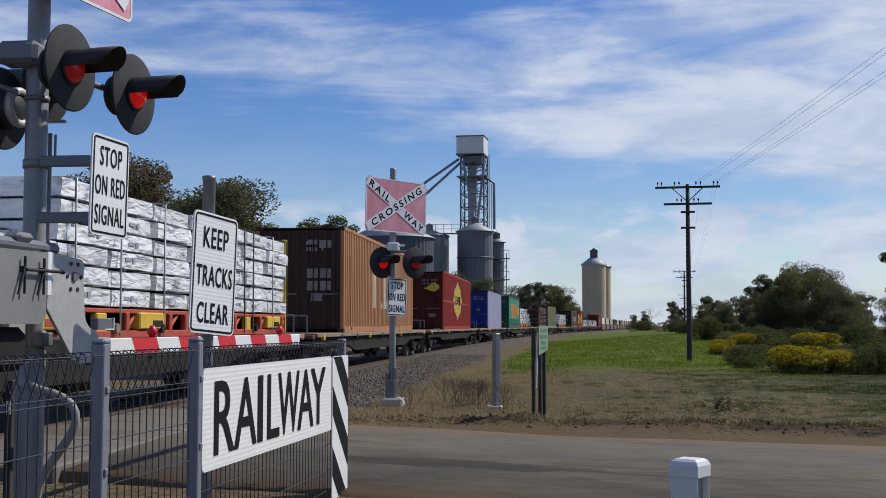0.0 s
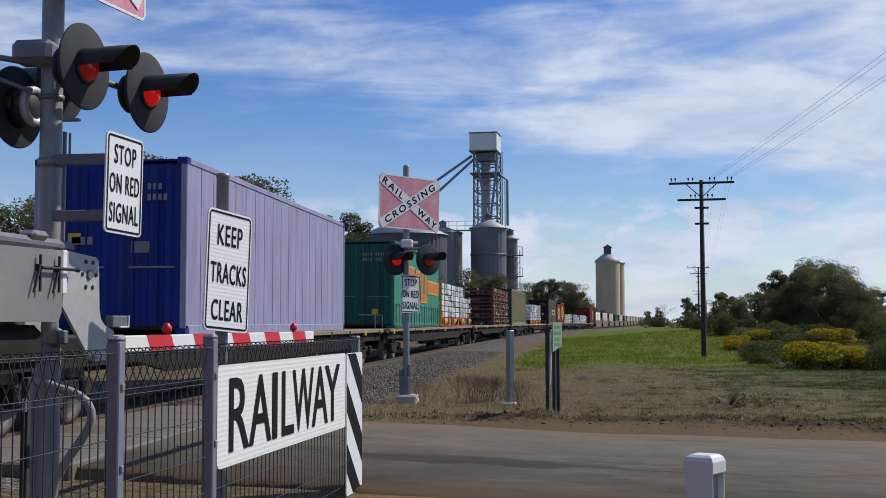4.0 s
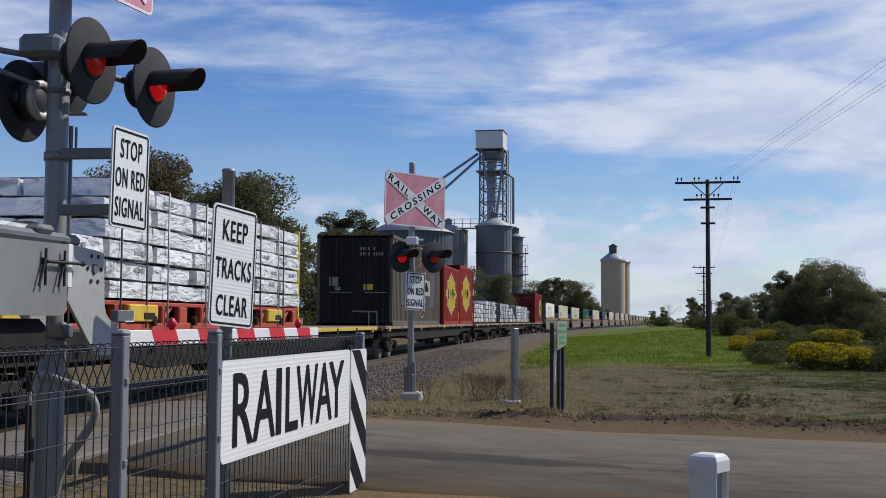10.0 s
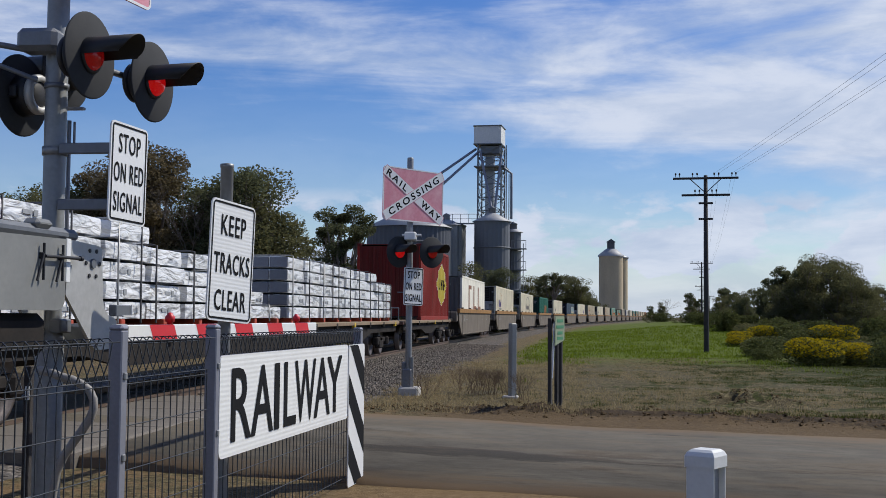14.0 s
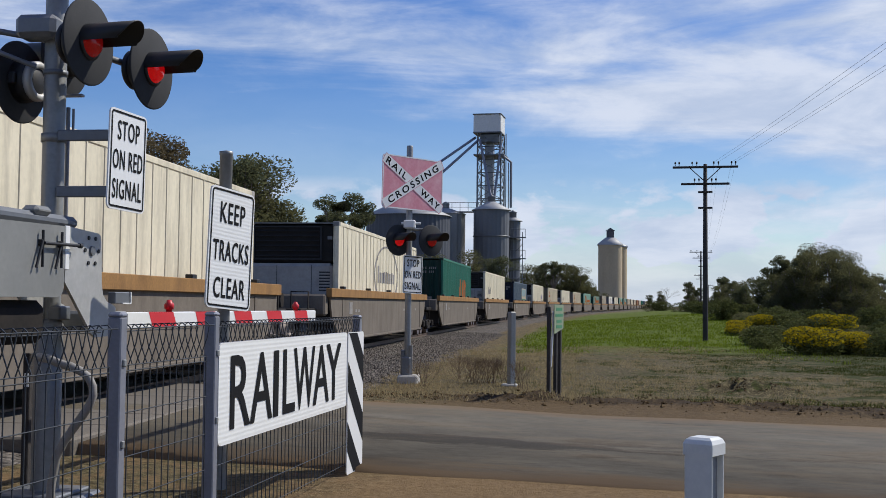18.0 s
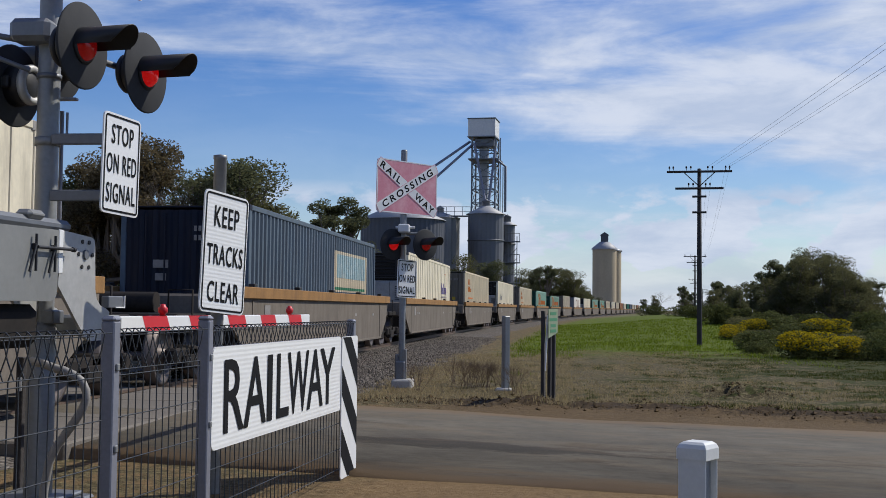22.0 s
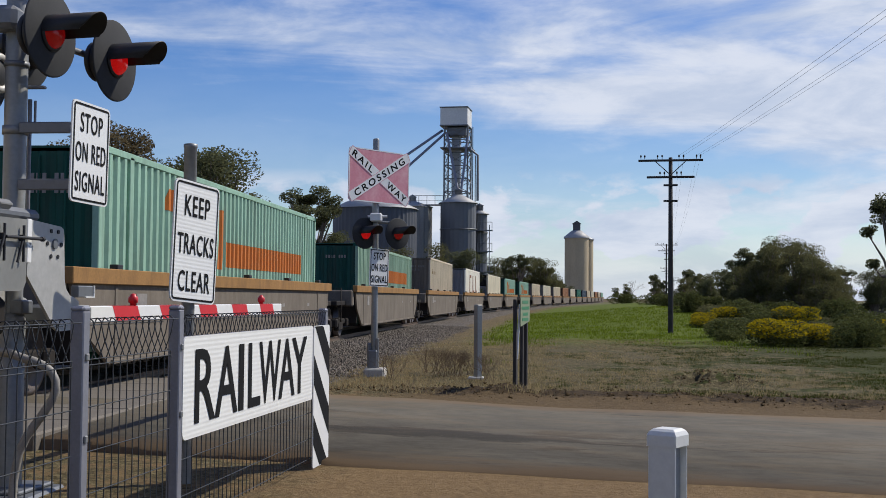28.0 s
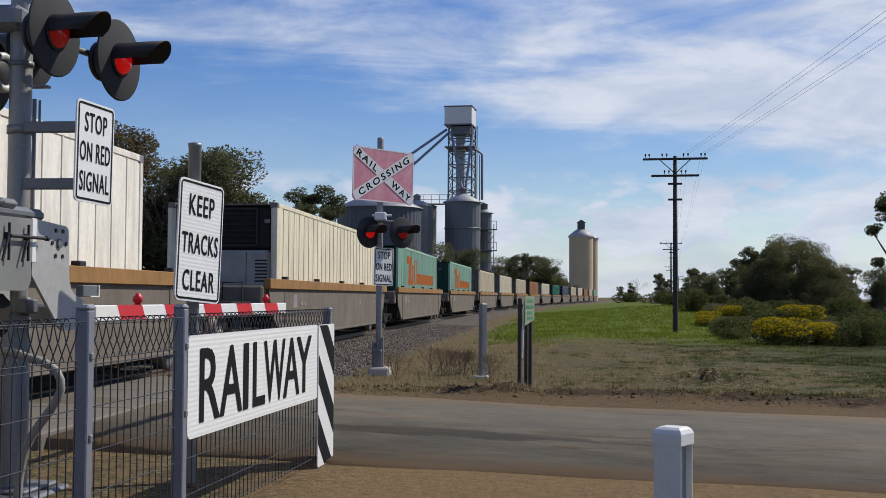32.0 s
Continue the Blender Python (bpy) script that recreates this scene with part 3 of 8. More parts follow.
def asphalt_material():
    m = bpy.data.materials.new("worn grey asphalt")
    m.use_nodes = True
    nt = m.node_tree
    n, l = nt.nodes, nt.links
    b = n["Principled BSDF"]
    b.inputs["Specular IOR Level"].default_value = 0.15
    b.inputs["Roughness"].default_value = 0.85
    geo = n.new("ShaderNodeTexCoord")

    def tex(scale, stretch, detail=8, rough=0.6):
        mp = n.new("ShaderNodeMapping")
        mp.inputs["Scale"].default_value = stretch
        l.new(geo.outputs["Object"], mp.inputs["Vector"])
        t = n.new("ShaderNodeTexNoise")
        t.inputs["Scale"].default_value, t.inputs["Detail"].default_value, t.inputs["Roughness"].default_value = scale, detail, rough
        l.new(mp.outputs["Vector"], t.inputs["Vector"])
        return t.outputs["Fac"]

    wear, grit, patch, dust, fine = tex(0.9, (0.5, 1.0, 1), 12, 0.7), tex(60, (1, 1, 1)), tex(0.55, (0.45, 1.3, 1), 12, 0.75), tex(1.1, (0.45, 1.4, 1), 12, 0.7), tex(7, (0.6, 1, 1), 8, 0.7)
    col = ramp(nt, wear, ((0.3, (0.079, 0.070, 0.053)), (0.5, (0.120, 0.106, 0.080)), (0.7, (0.166, 0.147, 0.110))))
    # dusty ragged edges
    sp = n.new("ShaderNodeSeparateXYZ")
    l.new(geo.outputs["Object"], sp.inputs["Vector"])
    ab = n.new("ShaderNodeMath")
    ab.operation = "ABSOLUTE"
    l.new(sp.outputs["Y"], ab.inputs[0])
    ed = n.new("ShaderNodeMath")
    ed.operation = "MULTIPLY_ADD"
    l.new(dust, ed.inputs[0])
    ed.inputs[1].default_value = 1.5
    l.new(ab.outputs["Value"], ed.inputs[2])
    er = n.new("ShaderNodeMapRange")
    er.interpolation_type = "SMOOTHSTEP"
    er.inputs["From Min"].default_value, er.inputs["From Max"].default_value = 2.75, 3.6
    l.new(ed.outputs["Value"], er.inputs["Value"])
    # one broad dark patch of newer binder
    bell = None
    for axis, centre, width in (("X", -1.05, 1.7), ("Y", -0.82, 0.42)):
        k1, k2 = n.new("ShaderNodeMath"), n.new("ShaderNodeMath")
        k1.operation, k2.operation = "MULTIPLY_ADD", "POWER"
        l.new(sp.outputs[axis], k1.inputs[0])
        k1.inputs[1].default_value, k1.inputs[2].default_value = 1 / width, -centre / width
        k3 = n.new("ShaderNodeMath")
        k3.operation = "ABSOLUTE"
        l.new(k1.outputs["Value"], k3.inputs[0])
        l.new(k3.outputs["Value"], k2.inputs[0])
        k2.inputs[1].default_value = 2.0
        if bell is None:
            bell = k2.outputs["Value"]
        else:
            k4, k5, k6 = n.new("ShaderNodeMath"), n.new("ShaderNodeMath"), n.new("ShaderNodeMath")
            k4.operation, k5.operation, k6.operation = "ADD", "MULTIPLY_ADD", "MAXIMUM"
            l.new(bell, k4.inputs[0])
            l.new(k2.outputs["Value"], k4.inputs[1])
            l.new(k4.outputs["Value"], k5.inputs[0])
            k5.inputs[1].default_value, k5.inputs[2].default_value = -0.16, 0.16
            l.new(k5.outputs["Value"], k6.inputs[0])
            k6.inputs[1].default_value = 0.0
            k7 = n.new("ShaderNodeMath")
            k7.operation = "ADD"
            l.new(patch, k7.inputs[0])
            l.new(k6.outputs["Value"], k7.inputs[1])
            patch = k7.outputs["Value"]
    for src, stops, c, top in ((patch, (0.55, 0.60), (0.030, 0.026, 0.021), 0.7), (fine, (0.45, 0.75), (0.045, 0.038, 0.029), 0.5), (dust, (0.47, 0.70), (0.165, 0.125, 0.078), 0.70), (er.outputs["Result"], (0.0, 1.0), (0.15, 0.10, 0.055), 0.9), (grit, (0.6, 0.8), (0.17, 0.150, 0.120), 0.5)):
        f = ramp(nt, src, ((stops[0], (0, 0, 0)), (stops[1], (top, top, top))))
        k = n.new("ShaderNodeMix")
        k.data_type = "RGBA"
        l.new(f, k.inputs["Factor"])
        l.new(col, k.inputs["A"])
        k.inputs["B"].default_value = (*c, 1)
        col = k.outputs["Result"]
    l.new(col, b.inputs["Base Color"])
    bp = n.new("ShaderNodeBump")
    bp.inputs["Strength"].default_value, bp.inputs["Distance"].default_value = 0.35, 0.01
    l.new(grit, bp.inputs["Height"])
    l.new(bp.outputs["Normal"], b.inputs["Normal"])
    return m


# ground: one sheet to the horizon
xs = spaced(((-3000, -400, 400), (-400, -60, 34), (-60, -12, 4), (-12, 14, 0.22), (14, 60, 3), (60, 400, 34), (400, 3000, 400)))
ys = spaced(((-2000, -300, 300), (-300, -20, 28), (-20, 4, 2), (4, 24, 0.2), (24, 50, 0.5), (50, 130, 3), (130, 500, 25), (500, 4500, 500)))
g = Geo()
g.v = [(x, y, height(x, y)) for y in ys for x in xs]
nx = len(xs)
g.f = [(j * nx + i, j * nx + i + 1, (j + 1) * nx + i + 1, (j + 1) * nx + i) for j in range(len(ys) - 1) for i in range(nx - 1)]
g.s = [True] * len(g.f)
tagged(part("ground", g, ground_material()), "brown earth, dry verge and green grass beside the railway", "ground", kind="structure")

# road: a slab with ragged edges, lying a little proud of the earth
g = Geo()
random.seed(3)
us = [-60 + 0.25 * i for i in range(600)]
edge_a = [ROAD_HALF + 0.14 * noise.noise((u * 0.7, 5, 0)) + 0.05 * noise.noise((u * 4, 5, 0)) for u in us]
edge_b = [-ROAD_HALF + 0.22 * noise.noise((u * 0.6, 9, 0)) + 0.07 * noise.noise((u * 4, 9, 0)) for u in us]
for u, a, b in zip(us, edge_a, edge_b):
    r = min(1.0, max(0.0, (abs(u + 7.3) - 2.0) / 5.0))
    z = 0.03 + 0.10 * (1 - r) * (1 if u < -2 else 1)
    g.v += [(u, b, -0.05), (u, b + 0.05, z - 0.012), (u, 0, z + 0.02), (u, a - 0.05, z - 0.012), (u, a, -0.05)]
g.f = [(5 * i + k, 5 * i + 5 + k, 5 * i + 6 + k, 5 * i + 1 + k) for i in range(len(us) - 1) for k in range(4)]
g.s = [True] * len(g.f)
tagged(part("road", g, asphalt_material(), m=pose(0, ROAD_Y, 0, 0, 0, ROAD_TURN)), "worn grey asphalt road with dusty ragged edges", "road", kind="structure")


# railway: ballast bed, rails, sleepers
def ballast_material():
    m = bpy.data.materials.new("ballast bed")
    m.use_nodes = True
    nt = m.node_tree
    n, l = nt.nodes, nt.links
    b = n["Principled BSDF"]
    b.inputs["Specular IOR Level"].default_value = 0.15
    b.inputs["Roughness"].default_value = 0.95
    tc = n.new("ShaderNodeTexCoord")
    v = n.new("ShaderNodeTexVoronoi")
    v.inputs["Scale"].default_value = 16
    l.new(tc.outputs["Object"], v.inputs["Vector"])
    t = n.new("ShaderNodeTexNoise")
    t.inputs["Scale"].default_value, t.inputs["Detail"].default_value = 0.8, 8
    l.new(tc.outputs["Object"], t.inputs["Vector"])
    sp = n.new("ShaderNodeSeparateColor")
    l.new(v.outputs["Color"], sp.inputs["Color"])
    c1 = ramp(nt, sp.outputs["Red"], ((0.0, (0.05, 0.044, 0.038)), (0.6, (0.125, 0.11, 0.094)), (1.0, (0.21, 0.188, 0.163))))
    f = ramp(nt, t.outputs["Fac"], ((0.4, (0, 0, 0)), (0.7, (0.6, 0.6, 0.6))))
    k = n.new("ShaderNodeMix")
    k.data_type = "RGBA"
    l.new(f, k.inputs["Factor"])
    l.new(c1, k.inputs["A"])
    k.inputs["B"].default_value = (0.13, 0.105, 0.08, 1)
    l.new(k.outputs["Result"], b.inputs["Base Color"])
    bp = n.new("ShaderNodeBump")
    bp.inputs["Strength"].default_value, bp.inputs["Distance"].default_value = 1.0, 0.04
    bp.invert = True
    l.new(v.outputs["Distance"], bp.inputs["Height"])
    l.new(bp.outputs["Normal"], b.inputs["Normal"])
    return m


g = Geo()
PROFILE = ((-3.9, -0.12), (-2.5, 0.02), (-1.6, 0.04), (1.6, 0.04), (2.5, 0.03), (3.7, -0.02), (4.7, -0.10))
ss = spaced(((-250, 0, 10), (0, 100, 0.5), (100, 300, 5), (300, 1500, 40)))
for s in ss:
    for o, z in PROFILE:
        wide = 3.2 + 1.5 * min(1.0, max(0.0, (s - 14.5) / 3.0))
        x, y, h = line(s, (o * wide / 4.7 if o > 1.7 else o) + 0.15 * noise.noise((s * 0.5, o, 0)))
        g.v.append((x, y, z + 0.05 * noise.noise((s * 1.3, o * 3, 2))))
k = len(PROFILE)
g.f = [(i * k + j, i * k + j + 1, (i + 1) * k + j + 1, (i + 1) * k + j) for i in range(len(ss) - 1) for j in range(k - 1)]
g.s = [True] * len(g.f)
tagged(part("ballast", g, ballast_material()), "grey crushed stone ballast under the railway track", "ballast", kind="structure")

track = thing("railway_track", "steel rails on concrete sleepers curving away", "track", kind="structure")
RAIL_PROFILE = ((-0.07, 0.0), (0.07, 0.0), (0.07, 0.015), (0.012, 0.03), (0.012, 0.115), (0.036, 0.125), (0.036, 0.155), (-0.036, 0.155), (-0.036, 0.125), (-0.012, 0.115), (-0.012, 0.03), (-0.07, 0.015))
for o in (-0.8, 0.8):
    g = Geo()
    ss = spaced(((-250, 30, 40), (30, 230, 4), (230, 1500, 60)))
    k = len(RAIL_PROFILE)
    for s in ss:
        for dx, dz in RAIL_PROFILE:
            x, y, h = line(s, o + dx)
            g.v.append((x, y, RAIL_Z - 0.155 + dz + 0.03))
    g.f = [(i * k + j, i * k + (j + 1) % k, (i + 1) * k + (j + 1) % k, (i + 1) * k + j) for i in range(len(ss) - 1) for j in range(k)]
    g.s = [False] * len(g.f)
    part("rail", g, RAILTOP, track)
sleeper_mesh = Geo().box((0, 0, 0), (2.6, 0.25, 0.2), 0.02).mesh("sleeper", mat("dusty sleeper concrete", (0.15, 0.128, 0.10), 0.9, 0, 0.2, 0.4, (0.08, 0.065, 0.05), 3.0, 0.3, 30))
for i in range(150):
    s = 6 + 0.65 * i
    if abs(s - 13.6) < 3.2:
        continue
    x, y, h = line(s)
    part("sleeper", sleeper_mesh, None, track, m=pose(x, y, -0.035, 0, 0, -math.degrees(h)))

# concrete panels of the crossing between the rails
crossing = thing("crossing_panels", "worn concrete panels between the rails of the crossing", "crossing panel", kind="structure")
for o, w in ((-1.75, 1.75), (0, 1.44), (1.75, 1.75)):
    for i in range(6):
        part("panel", Geo().box((0, 0, 0), (w, 1.17, 0.2), 0.02), CROSSING, crossing, m=pose(SIDE_X - HALF + o, 10.65 + 1.18 * i, 0.045))


# loose stones on the shoulder, and clods along the graded verge
def pebble(geo, c, r, rnd):
    vs = []
    for p in ((1, 0, 0), (-1, 0, 0), (0, 1, 0), (0, -1, 0), (0, 0, 1), (0, 0, -1)):
        k = r * rnd.uniform(0.6, 1.25)
        vs.append((c[0] + p[0] * k, c[1] + p[1] * k, c[2] + p[2] * k * 0.75))
    geo.add(vs, [(0, 2, 4), (2, 1, 4), (1, 3, 4), (3, 0, 4), (2, 0, 5), (1, 2, 5), (3, 1, 5), (0, 3, 5)])


rnd = random.Random(5)
g = Geo()
for i in range(23000):
    s = 14.5 + 40 * rnd.random() ** 1.6
    o = rnd.uniform(1.0, 5.3)
    if o > 4.1 and rnd.random() < (o - 4.1) / 1.2:
        continue
    x, y, h = line(s, o)
    if road_d(x, y) < 2.6:
        continue
    z = float(np.interp(o, [p[0] for p in PROFILE], [p[1] for p in PROFILE]))
    pebble(g, (x, y, z + 0.02), rnd.uniform(0.02, 0.05), rnd)
tagged(part("ballast_stones", g, STONE), "loose grey ballast stones on the track shoulder", "stones", kind="stuff")
g = Geo()
for i in range(3400):
    x = rnd.uniform(-4.5, 10.0)
    d = 4.55 + 0.3 * noise.noise((x * 0.9, 0, 0)) + rnd.gauss(0, 0.30)
    y = ROAD_Y + ROAD_SLOPE * x + d
    r = rnd.uniform(0.006, 0.018) if rnd.random() < 0.93 else rnd.uniform(0.018, 0.042)
    pebble(g, (x, y, height(x, y) + r * 0.3), r, rnd)
for i in range(160):
    x, y = 2.75 + rnd.gauss(0, 0.42), 19.6 + rnd.gauss(0, 0.2)
    pebble(g, (x, y, height(x, y)), rnd.uniform(0.010, 0.032), rnd)
tagged(part("earth_clods", g, CLOD), "brown earth clods heaped along the graded road verge", "earth clods", kind="stuff")


def verge_grass():
    """Blades that turn from straw to olive in the same patches as the ground."""
    m = bpy.data.materials.new("verge grass")
    m.use_nodes = True
    nt = m.node_tree
    n, l = nt.nodes, nt.links
    b = n["Principled BSDF"]
    b.inputs["Roughness"].default_value, b.inputs["Specular IOR Level"].default_value = 0.9, 0.15
    geo = n.new("ShaderNodeNewGeometry")
    fac = []
    for scale, detail, rough in ((0.33, 5, 0.55), (2.3, 10, 0.7)):
        t = n.new("ShaderNodeTexNoise")
        t.inputs["Scale"].default_value, t.inputs["Detail"].default_value, t.inputs["Roughness"].default_value = scale, detail, rough
        l.new(geo.outputs["Position"], t.inputs["Vector"])
        fac.append(t.outputs["Fac"])
    sep = n.new("ShaderNodeSeparateXYZ")
    l.new(geo.outputs["Position"], sep.inputs["Vector"])
    total = None
    for src, k in ((fac[0], 1.1), (fac[1], 2.0), (sep.outputs["X"], 0.065), (geo.outputs["Random Per Island"], 0.25)):
        q = n.new("ShaderNodeMath")
        q.operation = "MULTIPLY_ADD"
        l.new(src, q.inputs[0])
        q.inputs[1].default_value = k
        if total is None:
            q.inputs[2].default_value = -1.83
        else:
            l.new(total, q.inputs[2])
        total = q.outputs["Value"]
    q = n.new("ShaderNodeMapRange")
    q.inputs["From Min"].default_value, q.inputs["From Max"].default_value = 0.02, 0.14
    l.new(total, q.inputs["Value"])
    col = ramp(nt, q.outputs["Result"], ((0.0, (0.33, 0.265, 0.145)), (0.5, (0.14, 0.128, 0.046)), (1.0, (0.042, 0.052, 0.009))))
    hs = n.new("ShaderNodeHueSaturation")
    mr = n.new("ShaderNodeMapRange")
    mr.inputs["To Min"].default_value, mr.inputs["To Max"].default_value = 0.75, 1.25
    l.new(geo.outputs["Random Per Island"], mr.inputs["Value"])
    l.new(mr.outputs["Result"], hs.inputs["Value"])
    l.new(col, hs.inputs["Color"])
    l.new(hs.outputs["Color"], b.inputs["Base Color"])
    tr, sh = n.new("ShaderNodeBsdfTranslucent"), n.new("ShaderNodeMixShader")
    sh.inputs["Fac"].default_value = 0.5
    l.new(hs.outputs["Color"], tr.inputs["Color"])
    l.new(b.outputs["BSDF"], sh.inputs[1])
    l.new(tr.outputs["BSDF"], sh.inputs[2])
    l.new(sh.outputs["Shader"], n["Material Output"].inputs["Surface"])
    return m


# grass: tufts of thin blades
def tuft(geo, x, y, z, h, spread, n, rnd, width=0.008):
    for i in range(n):
        a, q = rnd.uniform(0, 6.283), rnd.uniform(0.2, 1.0)
        ox, oy = rnd.uniform(-spread, spread) * 0.5, rnd.uniform(-spread, spread) * 0.5
        dx, dy = math.cos(a) * h * 0.6 * q, math.sin(a) * h * 0.6 * q
        px, py = -math.sin(a) * width, math.cos(a) * width
        hh = h * rnd.uniform(0.5, 1.1)
        b = (x + ox, y + oy, z - 0.01)
        geo.add([(b[0] - px, b[1] - py, b[2]), (b[0] + px, b[1] + py, b[2]), (b[0] + dx, b[1] + dy, b[2] + hh)], [(0, 1, 2)])


g = Geo()
for i in range(38000):
    y = 16.0 + 24 * rnd.random() ** 1.4
    c = line(y)[0]
    x = rnd.uniform(c + 4.4, c + 3.5 + 7 + y * 0.35)
    if road_d(x, y) < 4.5 + 0.5 * rnd.random() or noise.noise((x * 0.6, y * 0.6, 11)) < -0.25 + 0.35 * rnd.random():
        continue
    tuft(g, x, y, height(x, y), rnd.uniform(0.02, 0.06) * (1.5 if rnd.random() < 0.07 else 1), 0.28, 7, rnd, 0.007)
for i in range(3000):
    y = 15.8 + 20 * rnd.random() ** 1.3
    x = line(y)[0] + rnd.uniform(3.6, 7.2)
    if road_d(x, y) < 4.2 or noise.noise((x * 0.8, y * 0.8, 15)) < -0.1:
        continue
    tuft(g, x, y, height(x, y), rnd.uniform(0.05, 0.11), 0.25, 9, rnd, 0.006)
tagged(part("dry_grass", g, verge_grass()), "dry straw-coloured and olive grass tufts on the verge", "grass", kind="stuff")
g = Geo()
for i in range(15000):
    y = 22 + 75 * rnd.random() ** 1.5
    x = rnd.uniform(line(y)[0] + 5.0, 3 + y * 0.32)
    f = (y - 35) / 9 + 1.9 * noise.noise((x * 0.4, y * 0.25, 21))
    if rnd.random() > 0.06 + 1.2 * f:
        continue
    if x - 0.10 * y > 2.6 + 1.2 * noise.noise((x, y * 0.5, 8)) and rnd.random() > 0.2:
        continue
    tuft(g, x, y, height(x, y), rnd.uniform(0.06, 0.15) * (1 if f > 0 else 0.6), 0.6, 8, rnd, 0.006 + y * 0.00015)
tagged(part("green_grass", g, GREENGRASS), "lush green grass on the low bank", "grass", kind="stuff")

# ---- crossing furniture ----
def sign_board(name, parent, w, h, r, material, m, label, border=True):
    plate = part(name, Geo().prism(rounded(w, h, r), I4, 0.012), material, parent, label, m)
    if border:
        part("border", ring(Geo(), w - 0.03, h - 0.03, max(0.01, r - 0.015), 0.014, -0.009), SIGNBLACK, plate, "black border line")
    return plate


def words(plate, rows, y=-0.0085, bold=0.014):
    for body, w, h, z in rows:
        part("lettering", lettering(body, w, h, SIGNBLACK, bold), None, plate, "black capital letters " + body, pose(0, y + 0.002, z))


def flashing_light(parent, m, lit, disk_r=0.30, rim=None):
    """A red crossing light with its round target board; local -y is the way it faces."""
    target = part("target_board", Geo().lathe([(0.0, 0.0), (disk_r - 0.01, 0.0), (disk_r, 0.006), (disk_r, 0.014), (disk_r - 0.01, 0.02), (0.0, 0.02)], 40), DISK, parent, "round grey black target board", m @ pose(0, 0, 0, 90))
    part("housing", Geo().lathe([(0.0, -0.15), (0.10, -0.15), (0.145, -0.11), (0.155, 0.0), (0.0, 0.0)], 24), BLACK, target, "black lamp housing")
    part("rear_ring", Geo().lathe([(0.092, -0.150), (0.100, -0.166), (0.130, -0.166), (0.146, -0.150), (0.146, -0.115), (0.110, -0.12)], 28), rim or BLACK, target, "pale rear ring" if rim else "")
    part("hinge", Geo().box((0.16, 0.0, -0.04), (0.05, 0.09, 0.06), 0.012), BLACK, target)
    part("lens_rim", Geo().lathe([(0.108, 0.018), (0.125, 0.02), (0.125, 0.036), (0.106, 0.04)], 28), BLACK, target)
    part("lens", Geo().lathe([(0.108, 0.022), (0.104, 0.045), (0.085, 0.072), (0.055, 0.088), (0.025, 0.096), (0.0, 0.098)], 28), LENS_LIT if lit else LENS_DIM, target, "glowing red lens" if lit else "dull red lens")
    v = Geo()
    k = 28
    for i in range(k + 1):
        a = radians(-6 + 192 * i / k)
        reach = 0.31 + 0.10 * max(0.0, math.sin(a)) ** 0.6
        for r in (0.126, 0.119):
            v.v += [(r * math.cos(a), r * math.sin(a), 0.018), (r * math.cos(a), r * math.sin(a), reach)]
    for i in range(k):
        b = 4 * i
        v.f += [(b, b + 4, b + 5, b + 1), (b + 2, b + 3, b + 7, b + 6), (b + 1, b + 5, b + 7, b + 3)]
    v.s = [True] * len(v.f)
    part("visor", v, BLACK, target, "long black visor")
    return target


# near signal
MX, MY = -3.74, 7.89
FACE = 80.0
mast = thing("crossing_signal", "grey steel crossing signal mast with flashing red lights and signs", "crossing signal", pose(MX, MY, 0))
part("pole", Geo().lathe([(0.078, -0.1), (0.078, 4.6), (0.07, 4.63), (0.0, 4.64)], 24), GALV, mast, "galvanised steel pole")
part("lower_sleeve", Geo().lathe([(0.099, -0.1), (0.099, 1.22), (0.08, 1.26), (0.0, 1.26)], 24), GALV, mast, "blue grey lower sleeve")
part("base_flange", Geo().lathe([(0.0, 0.0), (0.2, 0.0), (0.2, 0.03), (0.1, 0.05), (0.085, 0.25), (0.0, 0.25)], 20).box((0, 0, -0.03), (0.6, 0.6, 0.1), 0.02), GALV_DARK, mast)
part("junction_box", Geo().box((-0.07, -0.10, 3.325), (0.30, 0.22, 0.165), 0.035), GALV_DARK, mast, "grey junction box on the pole")
part("cross_arm", Geo().tube((0.2, -0.35, 3.17), (0.36, 0.42, 3.17), 0.025).tube((0, 0, 3.30), (0.28, 0.03, 3.17), 0.028).tube((0, 0, 3.25), (-0.9, -0.5, 3.35), 0.022).tube((-0.1, -0.1, 3.05), (-0.9, -0.5, 3.35), 0.018), GALV_DARK, mast)
flashing_light(mast, pose(0.37, -0.31, 3.17, 0, 0, FACE), False)
flashing_light(mast, pose(0.56, 0.38, 3.12, 0, 0, FACE), True)
flashing_light(mast, pose(-0.296, 0.08, 2.975, 0, 0, FACE + 180), False, rim=ALU)
flashing_light(mast, pose(-0.132, 0.46, 3.235, 0, 0, FACE + 180), False, rim=ALU)
part("cable_pipe", Geo().tube((0.03, 0.16, 1.9), (0.03, 0.16, 2.80), 0.016, n=8).tube((0.07, 0.16, 2.62), (0.07, 0.16, 2.79), 0.010, n=6).box((0.08, 0.12, 2.88), (0.16, 0.05, 0.02), 0.004), FENCE, mast, "thin dark cable pipe behind the pole")
for z in (3.02, 1.95):
    part("clamp", Geo().lathe([(0.079, -0.018), (0.088, -0.018), (0.088, 0.018), (0.079, 0.018)], 20, (0, 0, z)), GALV_DARK, mast, "steel strap round the pole")
